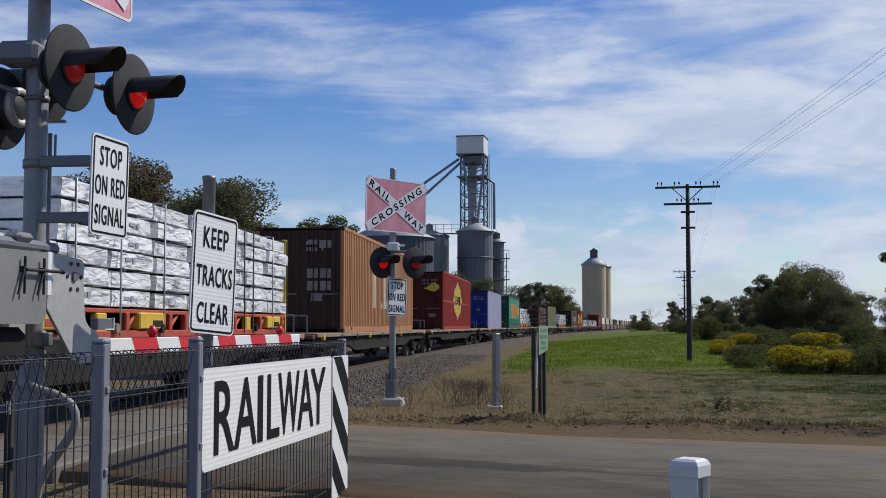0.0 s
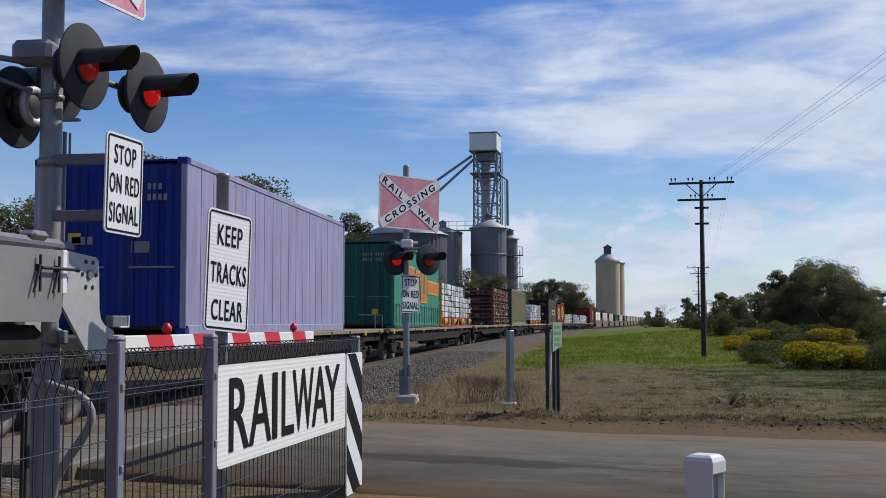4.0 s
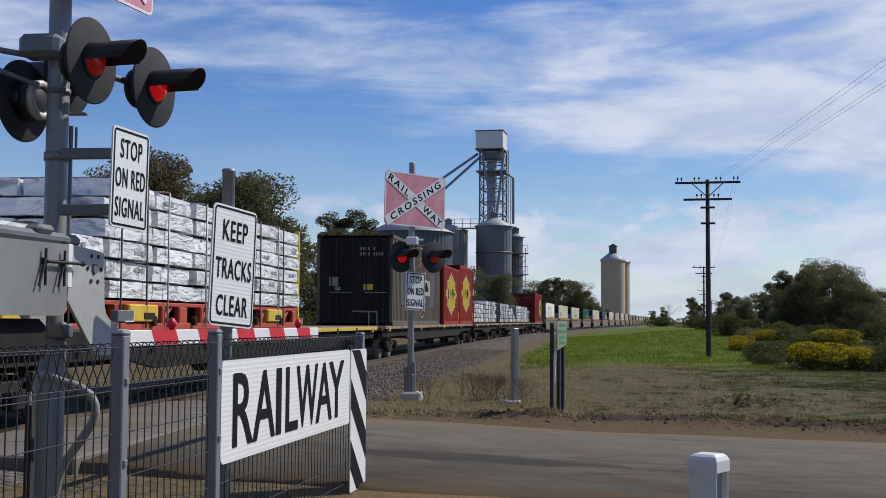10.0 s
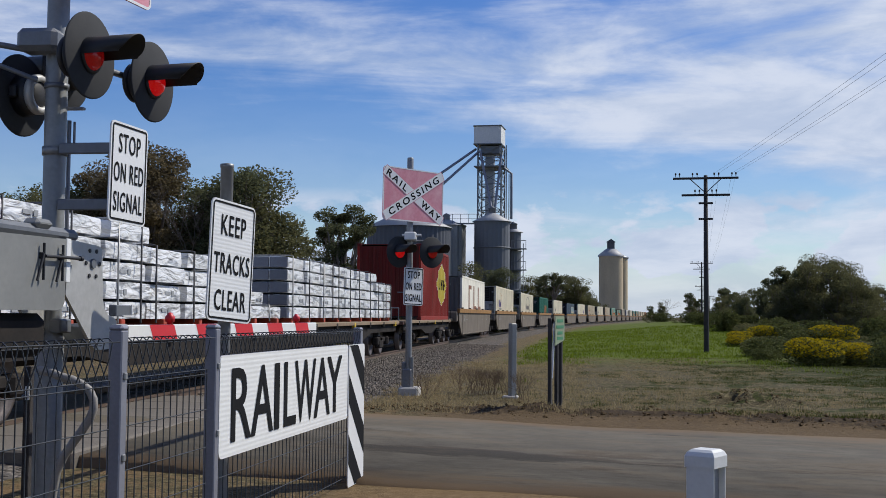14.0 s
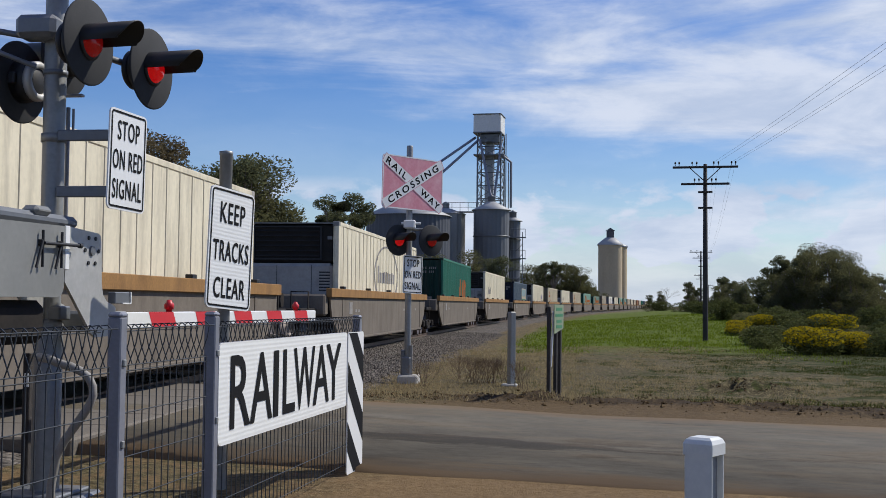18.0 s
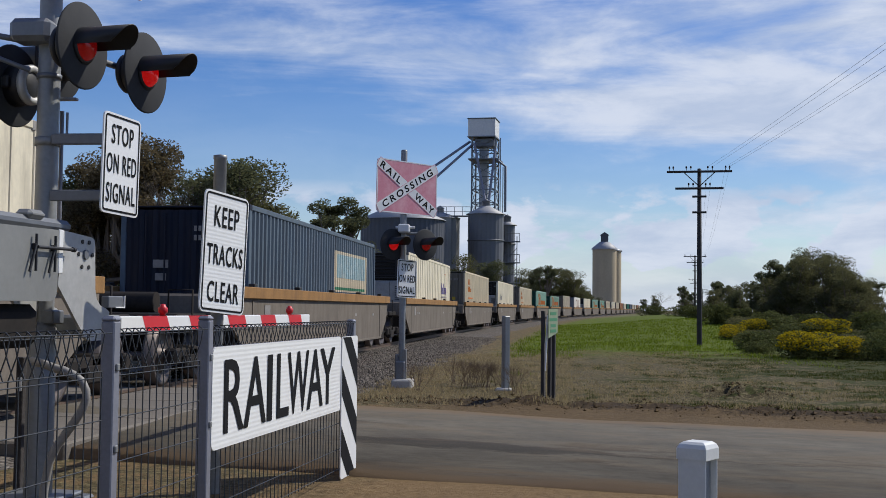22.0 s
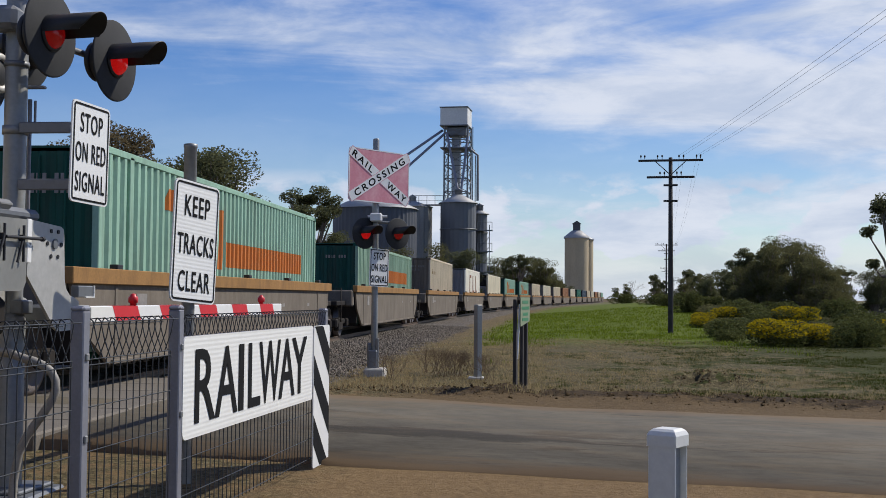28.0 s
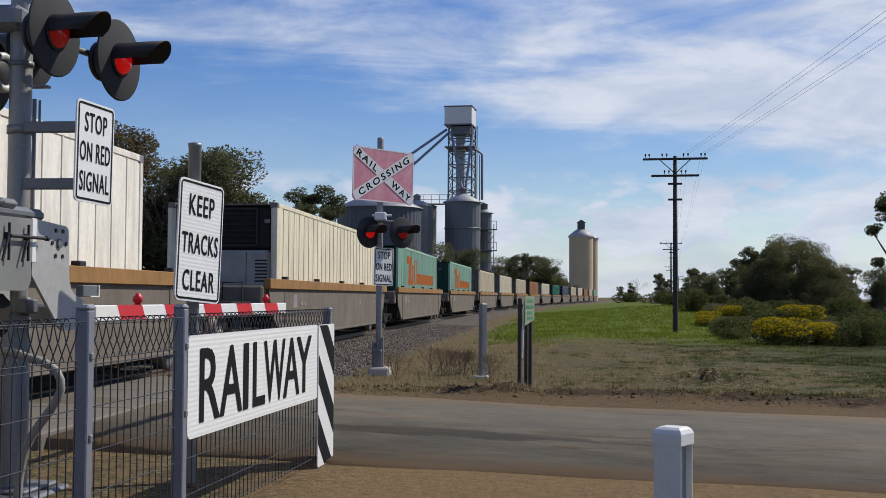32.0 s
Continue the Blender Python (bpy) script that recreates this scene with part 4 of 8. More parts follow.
part("bracket_ring", Geo().lathe([(0.085, -0.03), (0.09, -0.03), (0.09, 0.03), (0.085, 0.03)], 20, (0, 0, 2.55)), GALV, mast)
stop = sign_board("stop_sign", mast, 0.47, 0.70, 0.04, SIGNWHITE, pose(0.592, -0.105, 2.368, 0, 1.6, 80), "white sign with a black border and black words")
words(stop, (("STOP", 0.275, 0.135, 0.205), ("ON RED", 0.375, 0.135, 0.0), ("SIGNAL", 0.365, 0.135, -0.205)), bold=0.010)
for z in (2.56, 2.16):
    part("sign_bracket", Geo().box((0.315, -0.07, z), (0.50, 0.035, 0.08), 0.008, None), GALV_DARK, mast)
cross = sign_board("crossing_board", mast, 1.4, 0.92, 0.06, SIGNPINK, pose(0.29, 0.02, 4.205, 0, 0, 80), "faded red square board with a white cross", False)
part("border", ring(Geo(), 1.4, 0.92, 0.06, 0.022, -0.008), SIGNWHITE, cross, "pale edge line")
for a in (27, -27):
    part("cross_blade", Geo().prism(rounded(1.4, 0.17, 0.01), pose(0, -0.009 if a > 0 else -0.0125, 0, 0, -a), 0.004), SIGNWHITE, cross, "white diagonal blade")

# boom gate: local x runs along the boom, local -y faces the road's users
gate = thing("boom_gate", "lowered boom gate with red and white stripes", "boom gate", pose(-3.34, 8.0, 0, 0, 0, 86.6))
part("pedestal", Geo().lathe([(0.06, -0.1), (0.06, 1.2), (0.0, 1.2)], 20).box((0, 0, 0.035), (0.5, 0.5, 0.03), 0.01).box((0, 0.0, 1.30), (0.16, 0.30, 0.10), 0.01), GALV_DARK, gate, "grey steel pedestal", pose(-0.125, 0.423, 0))
box_poly = [(-1.85, 1.41), (-0.80, 1.41), (-0.735, 1.425), (-0.705, 1.47), (-0.70, 1.88), (-1.85, 1.865)]
part("mechanism_box", Geo().prism(box_poly, I4, 0.27), BOXGREY, gate, "grey enamelled drive housing", pose(0, 0.115, 0))
part("edge_strip", Geo().box((-0.668, -0.015, 1.74), (0.058, 0.012, 0.29), 0.004), SIGNWHITE, gate, "white edge strip")
part("box_lid", Geo().box((-1.05, 0.17, 1.915), (1.22, 0.30, 0.085), 0.03), GALV_DARK, gate, "dark housing lid")
part("lid_cap", Geo().box((-0.93, 0.06, 1.965), (0.20, 0.12, 0.06), 0.025), BOXGREY, gate, "")
for u in (-1.03, -0.79):
    part("latch", Geo().tube((u, -0.045, 1.60), (u, -0.045, 1.835), 0.009).tube((u - 0.075, -0.045, 1.595), (u, -0.045, 1.77), 0.009).box((u, -0.03, 1.755), (0.03, 0.04, 0.04), 0.004), BLACK, gate, "black latch handle")
part("latch_bar", Geo().tube((-1.03, -0.055, 1.752), (-0.56, -0.055, 1.757), 0.011).tube((-0.58, -0.055, 1.757), (-0.55, -0.055, 1.757), 0.017), BLACK, gate, "black latch bar")
arm_poly = [(-0.635, 1.886), (-0.19, 1.862), (-0.155, 1.845), (-0.144, 1.80), (-0.125, 1.50), (-0.10, 1.43), (-0.04, 1.385), (0.06, 1.36), (0.10, 1.34), (0.10, 1.14), (-0.20, 1.135), (-0.26, 1.16), (-0.657, 1.514)]
part("side_arm", Geo().prism(arm_poly, I4, 0.022), ALU, gate, "bright aluminium side arm plate", pose(0, 0.012, 0))
part("side_arm", Geo().prism(arm_poly, I4, 0.022), ALU, gate, "", pose(0, 0.40, 0))
for a in range(6):
    part("bolt", Geo().tube((0, -0.012, 0), (0, 0.0, 0), 0.015), BLACK, gate, "", pose(-0.29 + 0.10 * math.cos(a * 1.047), 0.005, 1.737 + 0.10 * math.sin(a * 1.047)))
part("hub", Geo().tube((0, -0.018, 0), (0, 0.0, 0), 0.035), GALV_DARK, gate, "", pose(-0.29, 0.005, 1.737))
# near-black colour gives the space under the housing its shade
part("counterweight", Geo().box((-1.2, 0.2, 1.25), (0.9, 0.26, 0.28), 0.05), UNDER, gate, "counterweight darkened for the shade under the housing")
part("arm_socket", Geo().box((0.16, 0.20, 1.24), (0.28, 0.42, 0.15), 0.02), GALV, gate)
tail = part("tail_bracket", Geo().box((0.23, 0.04, 1.413), (0.24, 0.06, 0.085), 0.006), GALV_DARK, gate, "dark bracket with a pale rim")
part("bracket_rim", Geo().box((0.352, 0.005, 1.413), (0.012, 0.012, 0.09), 0.002).box((0.28, 0.005, 1.372), (0.14, 0.012, 0.010), 0.002), SIGNWHITE, tail)
boom = part("boom", Geo().box((2.66, 0, 0), (5.20, 0.05, 0.125), 0.008), SIGNWHITE, gate, "white boom with red stripes", pose(0, 0.03, 1.245, 0, 0.05))
for i in range(5):
    u = 0.677 + 0.936 * i
    g = Geo()
    for y in (-0.0265, 0.0265):
        g.add([(u, y, 0.061), (u + 0.47, y, 0.061), (u + 0.55, y, -0.061), (u + 0.08, y, -0.061)], [(0, 3, 2, 1)])
    g.add([(u, -0.025, 0.064), (u, 0.025, 0.064), (u + 0.47, 0.025, 0.064), (u + 0.47, -0.025, 0.064)], [(0, 3, 2, 1)])
    part("stripe", g, REDPAINT, boom, "red diagonal stripe")
for u in (1.12, 4.55):
    part("boom_light", Geo().lathe([(0.0, 0.055), (0.025, 0.055), (0.025, 0.075), (0.038, 0.08), (0.040, 0.12), (0.025, 0.135), (0.02, 0.15), (0.0, 0.155)], 16), REDPAINT, boom, "small red boom light", pose(u, 0, 0.005))
cable = Geo()
pts = [(-3.68, 7.62, 1.0), (-3.56, 7.54, 0.99), (-3.475, 7.5, 0.965), (-3.39, 7.5, 0.945), (-3.32, 7.5, 0.915), (-3.265, 7.5, 0.875), (-3.235, 7.5, 0.815), (-3.232, 7.5, 0.755), (-3.256, 7.5, 0.69), (-3.313, 7.5, 0.602), (-3.37, 7.5, 0.525), (-3.431, 7.5, 0.437), (-3.48, 7.5, 0.33), (-3.51, 7.5, 0.15), (-3.52, 7.5, -0.05)]
cable.path(pts, 0.030)
tagged(part("conduit", cable, mat("dusty grey conduit", (0.30, 0.285, 0.26), 0.6, 0, 0.15, 0.4, (0.12, 0.11, 0.10), 6.0)), "grey flexible cable conduit curving down to the ground", "conduit")

slim = thing("marker_post", "slim dark steel post near the pedestrian fence", "marker post", pose(-4.04, 8.2, 0))
part("post", Geo().box((0, 0, 0.48), (0.055, 0.055, 1.04), 0.006), POLEWOOD, slim, "dark square post")
part("reflector", Geo().box((0.005, -0.03, 0.80), (0.035, 0.006, 0.10), 0.002), SIGNWHITE, slim, "small pale reflector")

# keep clear sign on its own post
keep = thing("keep_clear_sign", "white traffic sign on a grey steel post", "traffic sign", pose(-2.655, 8.5, 0))
part("post", Geo().lathe([(0.048, -0.1), (0.048, 2.50), (0.052, 2.505), (0.052, 2.53), (0.0, 2.54)], 18), GALV, keep, "galvanised tube post")
board = sign_board("board", keep, 0.61, 0.90, 0.05, SIGNRIB, pose(0.06, -0.045, 1.785, 0, 3.6, 75), "white board with a black border and black words")
words(board, (("KEEP", 0.34, 0.15, 0.265), ("TRACKS", 0.49, 0.15, -0.02), ("CLEAR", 0.43, 0.15, -0.295)))

# pedestrian fence with the warning board
def fence_x(y):
    return -2.10 + (y - 6.0) * 0.065


def fence(y0, y1, posts, label, gap=0.02):
    f = thing("fence", label, "fence", pose(fence_x(y0), y0, 0, 0, 0, -3.7), "pedestrian fence")
    length = (y1 - y0) * 1.002
    for p, top in posts:
        post = part("post", Geo().box((0, p, top / 2 - 0.03), (0.068, 0.068, top + 0.04), 0.006), FENCE, f, "blue grey square post")
        part("cap", Geo().box((0, p, top), (0.073, 0.073, 0.03), 0.012), FENCE, post, "moulded post cap")
        for z in (0.22, 0.72, 1.10):
            part("clip", Geo().box((0.038, p, z), (0.014, 0.03, 0.035), 0.004), GALV, post)
    g = Geo()
    n = int((length - 2 * gap) / 0.078)
    pitch = (length - 2 * gap) / n
    for i in range(n + 1):
        y = gap + i * pitch
        g.tube((0, y, 0.06), (0, y, 1.085), 0.0034, n=5, caps=False)
        if i == n:
            continue
        # each wire is rolled over into the triangular top
        loop = [(0, y, 1.085), (0.035, y + pitch * 0.06, 1.19), (0.045, y + pitch * 0.12, 1.262), (0.02, y + pitch * 0.22, 1.280), (-0.03, y + pitch * 0.34, 1.274), (-0.045, y + pitch * 0.42, 1.245), (-0.03, y + pitch * 0.50, 1.17), (0, y + pitch * 0.55, 1.085)]
        for a, b in zip(loop, loop[1:]):
            g.tube(a, b, 0.0032, n=4, caps=False)
    for z in (0.08, 0.24, 0.45, 0.65, 0.86, 1.058, 1.085):
        g.tube((0.005, gap, z), (0.005, length - gap, z), 0.003, n=5)
    for x, z in ((0.045, 1.262), (-0.045, 1.245)):
        g.tube((x, gap, z), (x, length - gap, z), 0.003, n=5)
    part("wire_mesh", g, WIRE, f, "welded wire mesh with a rolled top")
    return f


fence(6.43, 9.72, ((0.0, 1.32), (3.28, 1.275)), "grey welded wire fence panel behind the warning board", 0.04)
fence(5.25, 6.39, ((0.0, 1.325),), "grey welded wire fence panel with square posts", 0.04)
fence(2.9, 5.21, ((0.0, 1.32), (1.15, 1.32)), "grey welded wire fence panel with square posts", 0.04)
warn = thing("railway_warning_board", "white reflective board with the word RAILWAY and striped end panel", "warning board", pose(-2.037, 6.45, 0, 0, 0, 86.28))
panel = part("panel", Geo().prism([(x + 1.405, z + 0.860) for x, z in rounded(2.81, 0.590, 0.05)], I4, 0.008), SIGNRIB, warn, "white ribbed panel")
part("panel_edge", Geo().prism([(x + 1.405, z + 0.860) for x, z in rounded(2.814, 0.594, 0.052)], pose(0, 0.0075, 0), 0.006), FENCE, panel, "dark backing plate")
for body, a, b in (("R", 0.186, 0.517), ("A", 0.532, 0.934), ("I", 0.968, 1.060), ("L", 1.165, 1.418), ("W", 1.400, 1.885), ("A", 1.862, 2.262), ("Y", 2.200, 2.598)):
    part("lettering", lettering(body, b - a, 0.424, SIGNBLACK, bold=0.010), None, panel, "black capital letter " + body, pose((a + b) / 2, -0.006, 0.861))
end = part("stripe_panel", Geo().prism([(x + 3.048, z + 0.580) for x, z in rounded(0.50, 1.146, 0.03)], I4, 0.008), SIGNWHITE, warn, "white end panel with black diagonal stripes", pose(0, -0.010, 0))
EL, ER, EB, ET = 2.802, 3.294, 0.012, 1.148


def stripe(z, deep=0.236, fall=0.925):
    """The part of one slanting band that lies on the end panel."""
    out = []
    for x0, x1, zz in ((EL, ER, z), (ER, EL, z - deep)):
        for i in range(13):
            x = x0 + (x1 - x0) * i / 12
            out.append((x, min(ET, max(EB, zz - (x - EL) * fall))))
    kept = []
    for q in out:
        if not kept or abs(q[0] - kept[-1][0]) + abs(q[1] - kept[-1][1]) > 1e-6:
            kept.append(q)
    return kept


for z in (1.405, 0.92, 0.435):
    zz = stripe(z)
    part("stripe", Geo().add([(x, -0.0055, q) for x, q in zz], [tuple(range(len(zz) - 1, -1, -1))]), SIGNBLACK, end, "black diagonal stripe")

# short white marker post by the road
bollard = thing("marker_post", "white square marker post beside the road", "marker post", pose(0.552, 5.21, -0.042, 0, 0, -30))
shell = Geo()
for a, b in (((-0.064, -0.064), (0.064, -0.056)), ((-0.064, -0.056), (-0.056, 0.064)), ((-0.056, 0.056), (0.064, 0.064))):
    shell.box(((a[0] + b[0]) / 2, (a[1] + b[1]) / 2, 0.39), (b[0] - a[0], b[1] - a[1], 0.82), 0.002)
part("post", shell, POSTWHITE, bollard, "white channel post, open on one side")
part("channel_back", Geo().box((0.030, 0, 0.385), (0.012, 0.110, 0.80), 0.002), mat("grey recessed web", (0.30, 0.30, 0.29), 0.6, 0, 0.15, 0.4, (0.16, 0.15, 0.14), 5.0), bollard, "grey recessed web")
part("cap", Geo().add([(x * w, y * w, z) for w, z in ((0.069, 0.790), (0.069, 0.838), (0.060, 0.856), (0.046, 0.866)) for x, y in ((-1, -1), (1, -1), (1, 1), (-1, 1))],
                      [(4 * k + i, 4 * k + (i + 1) % 4, 4 * k + 4 + (i + 1) % 4, 4 * k + 4 + i) for k in range(3) for i in range(4)] + [(12, 13, 14, 15), (3, 2, 1, 0)]), POSTWHITE, bollard, "bevelled cap")

# far signal across the road
far = thing("crossing_signal", "grey crossing signal post with faded crossing board and red lights", "crossing signal", pose(-2.97, 20.2, 0, 0, 0, 0))
part("pole", Geo().lathe([(0.057, 0.0), (0.057, 4.16), (0.05, 4.18), (0.0, 4.19)], 18), GALV, far, "galvanised steel pole")
part("footing", Geo().box((0.03, -0.05, 0.06), (0.36, 0.4, 0.18), 0.03), CONC, far, "pale concrete footing")
part("sleeve", Geo().box((-0.01, -0.05, 0.24), (0.17, 0.17, 0.44), 0.02), GALV_DARK, far)
xb = sign_board("crossing_board", far, 1.42, 0.93, 0.06, SIGNPINK, pose(0.07, -0.06, 3.50, 0, 0.9, 50), "faded pink square board with a white cross", False)
part("border", ring(Geo(), 1.42, 0.93, 0.06, 0.02, -0.008), SIGNWHITE, xb, "pale edge line")
for a, rows in ((31, (("RAIL", 0.53, 0.118, -0.46), ("WAY", 0.50, 0.118, 0.47))), (-31, (("CROSSING", 1.33, 0.118, 0.0),))):
    blade = part("cross_blade", Geo().prism(rounded(1.60, 0.185, 0.012), I4, 0.004), SIGNWHITE, xb, "white diagonal blade with black letters", pose(0, -0.009 if a > 0 else -0.0135, 0, 0, a, 0))
    part("edge_line", ring(Geo(), 1.60, 0.185, 0.012, 0.008, -0.0025), SIGNPINK, blade, "thin red edge line")
    for body, w, h, x in rows:
        part("lettering", lettering(body, w, h, SIGNBLACK, 0.03, spread=1.35), None, blade, "black capital letters " + body, pose(x, -0.001, 0))
part("back_straps", Geo().box((0, 0.02, 0.25), (1.3, 0.02, 0.04), 0.004).box((0, 0.02, -0.25), (1.3, 0.02, 0.04), 0.004), GALV, xb)
part("cable_channel", Geo().box((0.07, -0.07, 0.36), (0.05, 0.05, 0.62), 0.008), GALV, far, "bright cable channel at the foot")
part("guard_tube", Geo().box((-0.08, 0.0, 0.33), (0.07, 0.12, 0.5), 0.015), GALV_DARK, far)
part("cross_arm", Geo().tube((-0.24, -0.04, 2.70), (0.34, 0.02, 2.70), 0.022), GALV, far)
part("junction_box", Geo().box((0.03, -0.12, 2.78), (0.20, 0.16, 0.15), 0.02).tube((-0.12, -0.12, 2.80), (0.22, -0.10, 2.80), 0.02, n=8), SILOPALE, far, "white junction box")
flashing_light(far, pose(-0.17, -0.16, 2.50, 0, 0, 48), True, 0.275)
flashing_light(far, pose(0.39, -0.04, 2.50, 0, 0, 48), False, 0.275)
st = sign_board("stop_sign", far, 0.46, 0.66, 0.03, SIGNWHITE, pose(0.085, -0.08, 1.90, 0, 1.5, 52), "small white sign with black words")
words(st, (("STOP", 0.29, 0.125, 0.20), ("ON RED", 0.38, 0.125, 0.0), ("SIGNAL", 0.38, 0.125, -0.20)))

# marker post and small trackside sign
mp = thing("marker_post", "plain grey steel post on a small concrete pad", "marker post", pose(-1.13, 19.9, 0))
part("post", Geo().box((0, 0, 0.63), (0.11, 0.11, 1.28), 0.012, Matrix.Rotation(radians(40), 3, "Z")), GALV, mp, "grey steel post")
part("pad", Geo().box((-0.03, -0.02, 0.015), (0.27, 0.26, 0.05), 0.015), CONC, mp, "concrete pad")
ts = thing("trackside_sign", "small pale green lettered sign on dark timber posts", "sign", pose(-0.34, 17.5, 0, 0, 0, 77))
for x, y, top in ((-0.30, -0.010, 1.37), (-0.02, -0.040, 1.33), (0.26, -0.033, 1.36)):
    part("post", Geo().box((x, y + 0.03, top / 2 - 0.03), (0.07, 0.05, top + 0.06), 0.006), POLEWOOD, ts, "dark timber post")
tb = part("board", Geo().prism([(-0.28, 0.965), (0.28, 1.04), (0.28, 1.385), (0.26, 1.40), (-0.26, 1.40), (-0.28, 1.385)], I4, 0.012), mat("pale green sheeting", (0.25, 0.30, 0.185), 0.6, 0, 0.1, 0.5, (0.18, 0.21, 0.13), 5.0), ts, "pale green board with darker bars of writing", pose(0.0, -0.052, 0))
for z, w in ((1.33, 0.36), (1.24, 0.44), (1.15, 0.30), (1.07, 0.36)):
    part("writing_bar", Geo().box((0, -0.008, z), (w, 0.003, 0.045), 0), SIGNGREEN, tb)
part("brace", Geo().tube((-0.17, 0.022, 0.48), (-0.10, 0.0, 1.30), 0.016), SIGNWHITE, ts, "pale leaning rod")
part("stake", Geo().box((-0.12, 0.045, 0.22), (0.05, 0.03, 0.50), 0.004), mat("weathered grey stake", (0.26, 0.22, 0.17), 0.9, 0, 0.2), ts, "weathered pale stake")


# telegraph poles and wires
def telegraph(x, y, label):
    z = height(x, y)
    p = thing("telegraph_pole", label, "telegraph pole", pose(x, y, z, 0, 0, -6), "telegraph line")
    part("pole", Geo().lathe([(0.105, -0.3), (0.10, 2.0), (0.075, 6.9), (0.0, 6.92)], 14), POLEWOOD, p, "dark tarred timber pole")
    for w, zz in ((2.5, 6.78), (1.85, 6.12)):
        a = part("cross_arm", Geo().box((0, -0.10, zz), (w, 0.08, 0.085), 0.01), POLEWOOD, p, "dark timber cross arm")
        for q in ((-0.46, -0.40, -0.2, -0.13, 0.13, 0.2, 0.4, 0.46) if w > 2 else (-0.22, -0.13, 0.13, 0.22)):
            part("insulator", Geo().lathe([(0.0, 0.0), (0.012, 0.0), (0.012, 0.07), (0.035, 0.08), (0.03, 0.15), (0.0, 0.17)], 8), POLEWOOD, a, "", pose(w * q, -0.12, zz + 0.055))
    for s in (-1, 1):
        part("stay", Geo().tube((s * 0.58, -0.1, 6.74), (0, -0.1, 6.2), 0.018), POLEWOOD, p)
    for w, zz in ((0.55, 5.8), (0.55, 5.18)):
        part("step_arm", Geo().box((0, -0.1, zz), (w, 0.07, 0.08), 0.01), POLEWOOD, p)
    return (x, y, z)


poles = [(7.6, -38.0), (4.92, 46.1), (13.6, 132.0), (22.4, 217.0), (33.0, 302.0), (45.0, 390.0)]
tops = [telegraph(x, y, "dark tarred telegraph pole with two cross arms") for x, y in poles]
for off, zz in ((0.33, 6.98), (0.50, 6.98), (1.0, 6.98), (1.15, 6.98)):
    g = Geo()
    for a, b in zip(tops, tops[1:]):
        pts = []
        for i in range(13):
            t = i / 12
            pts.append((a[0] + (b[0] - a[0]) * t + off, a[1] + (b[1] - a[1]) * t - 0.12, (a[2] + (b[2] - a[2]) * t) + zz - 0.9 * 4 * t * (1 - t) * 0.6))
        g.path(pts, 0.0034, 4)
    tagged(part("telegraph_wire", g, GALV), "thin grey telegraph wire strung from pole to pole", "wire", "telegraph line")

# ---- grain silos ----
def corrugated_drum(r, h, n=72, wave=0.06):
    """A drum with upright ribs."""
    g = Geo()
    for z in (0, h):
        for i in range(n):
            k = r + (wave if i % 2 else 0)
            g.v.append((k * math.cos(2 * math.pi * i / n), k * math.sin(2 * math.pi * i / n), z))
    g.f = [(i, (i + 1) % n, n + (i + 1) % n, n + i) for i in range(n)]
    g.s = [False] * n
    return g


def silo(x, y, r, h, roof, material, label, wave=0.06, n=72, hoops=0):
    s = thing("grain_silo", label, "silo", pose(x, y, -0.1), "grain silos")
    part("wall", corrugated_drum(r, h, n, wave), material, s, "ribbed sheet wall")
    part("roof", Geo().lathe([(r + 0.25, h - 0.05), (r + 0.25, h), (r * 0.12, h + roof), (0.0, h + roof + 0.02)], 36), SILOROOF, s, "shallow conical roof")
    part("vent", Geo().lathe([(0.4, h + roof - 0.2), (0.4, h + roof + 0.35), (0.5, h + roof + 0.4), (0.0, h + roof + 0.7)], 12), material, s)
    for i in range(hoops):
        part("hoop", Geo().lathe([(r + 0.07, 0), (r + 0.11, 0), (r + 0.11, 0.12), (r + 0.07, 0.12)], 36, (0, 0, h * (i + 1) / (hoops + 1))), material, s)
    return s


silo(-17.6, 119.0, 4.3, 10.55, 1.9, SILOBLUE, "wide dark corrugated steel grain bin with a conical roof", n=96)
silo(-14.45, 125.6, 2.0, 11.3, 0.7, SILORIB, "pale ribbed steel grain bin beside the elevator", 0.16, 36)
silo(-18.0, 127.5, 2.0, 11.3, 0.7, SILORIB, "pale ribbed steel grain bin", 0.16, 36)
silo(-9.35, 124.6, 1.9, 11.65, 1.0, SILODARK, "tall dark round silo under the elevator tower", 0.03, 48, 3)
silo(-7.2, 127.4, 0.83, 10.7, 0.5, SILODARK, "slim round steel silo beside the elevator", 0.02, 32, 4)

tower = thing("elevator_tower", "lattice steel grain elevator tower with a white headhouse", "elevator tower", pose(-9.75, 128.5, 0, 0, 0, -5))
TW = 1.30
for sx in (-1, 1):
    for sy in (-1, 1):
        part("leg", Geo().box((sx * TW, sy * TW, 10.2), (0.16, 0.16, 20.4), 0), GALV_DARK, tower, "steel angle leg")
z = 11.6
while z < 20.2:
    for a, b in (((-TW, -TW), (TW, -TW)), ((TW, -TW), (TW, TW)), ((TW, TW), (-TW, TW)), ((-TW, TW), (-TW, -TW))):
        part("brace", Geo().tube((*a, z), (*b, z + 1.45), 0.035, n=5).tube((*b, z), (*a, z + 1.45), 0.035, n=5), GALV_DARK, tower)
        part("girt", Geo().tube((*a, z), (*b, z), 0.06, n=5), GALV_DARK, tower)
    z += 1.45
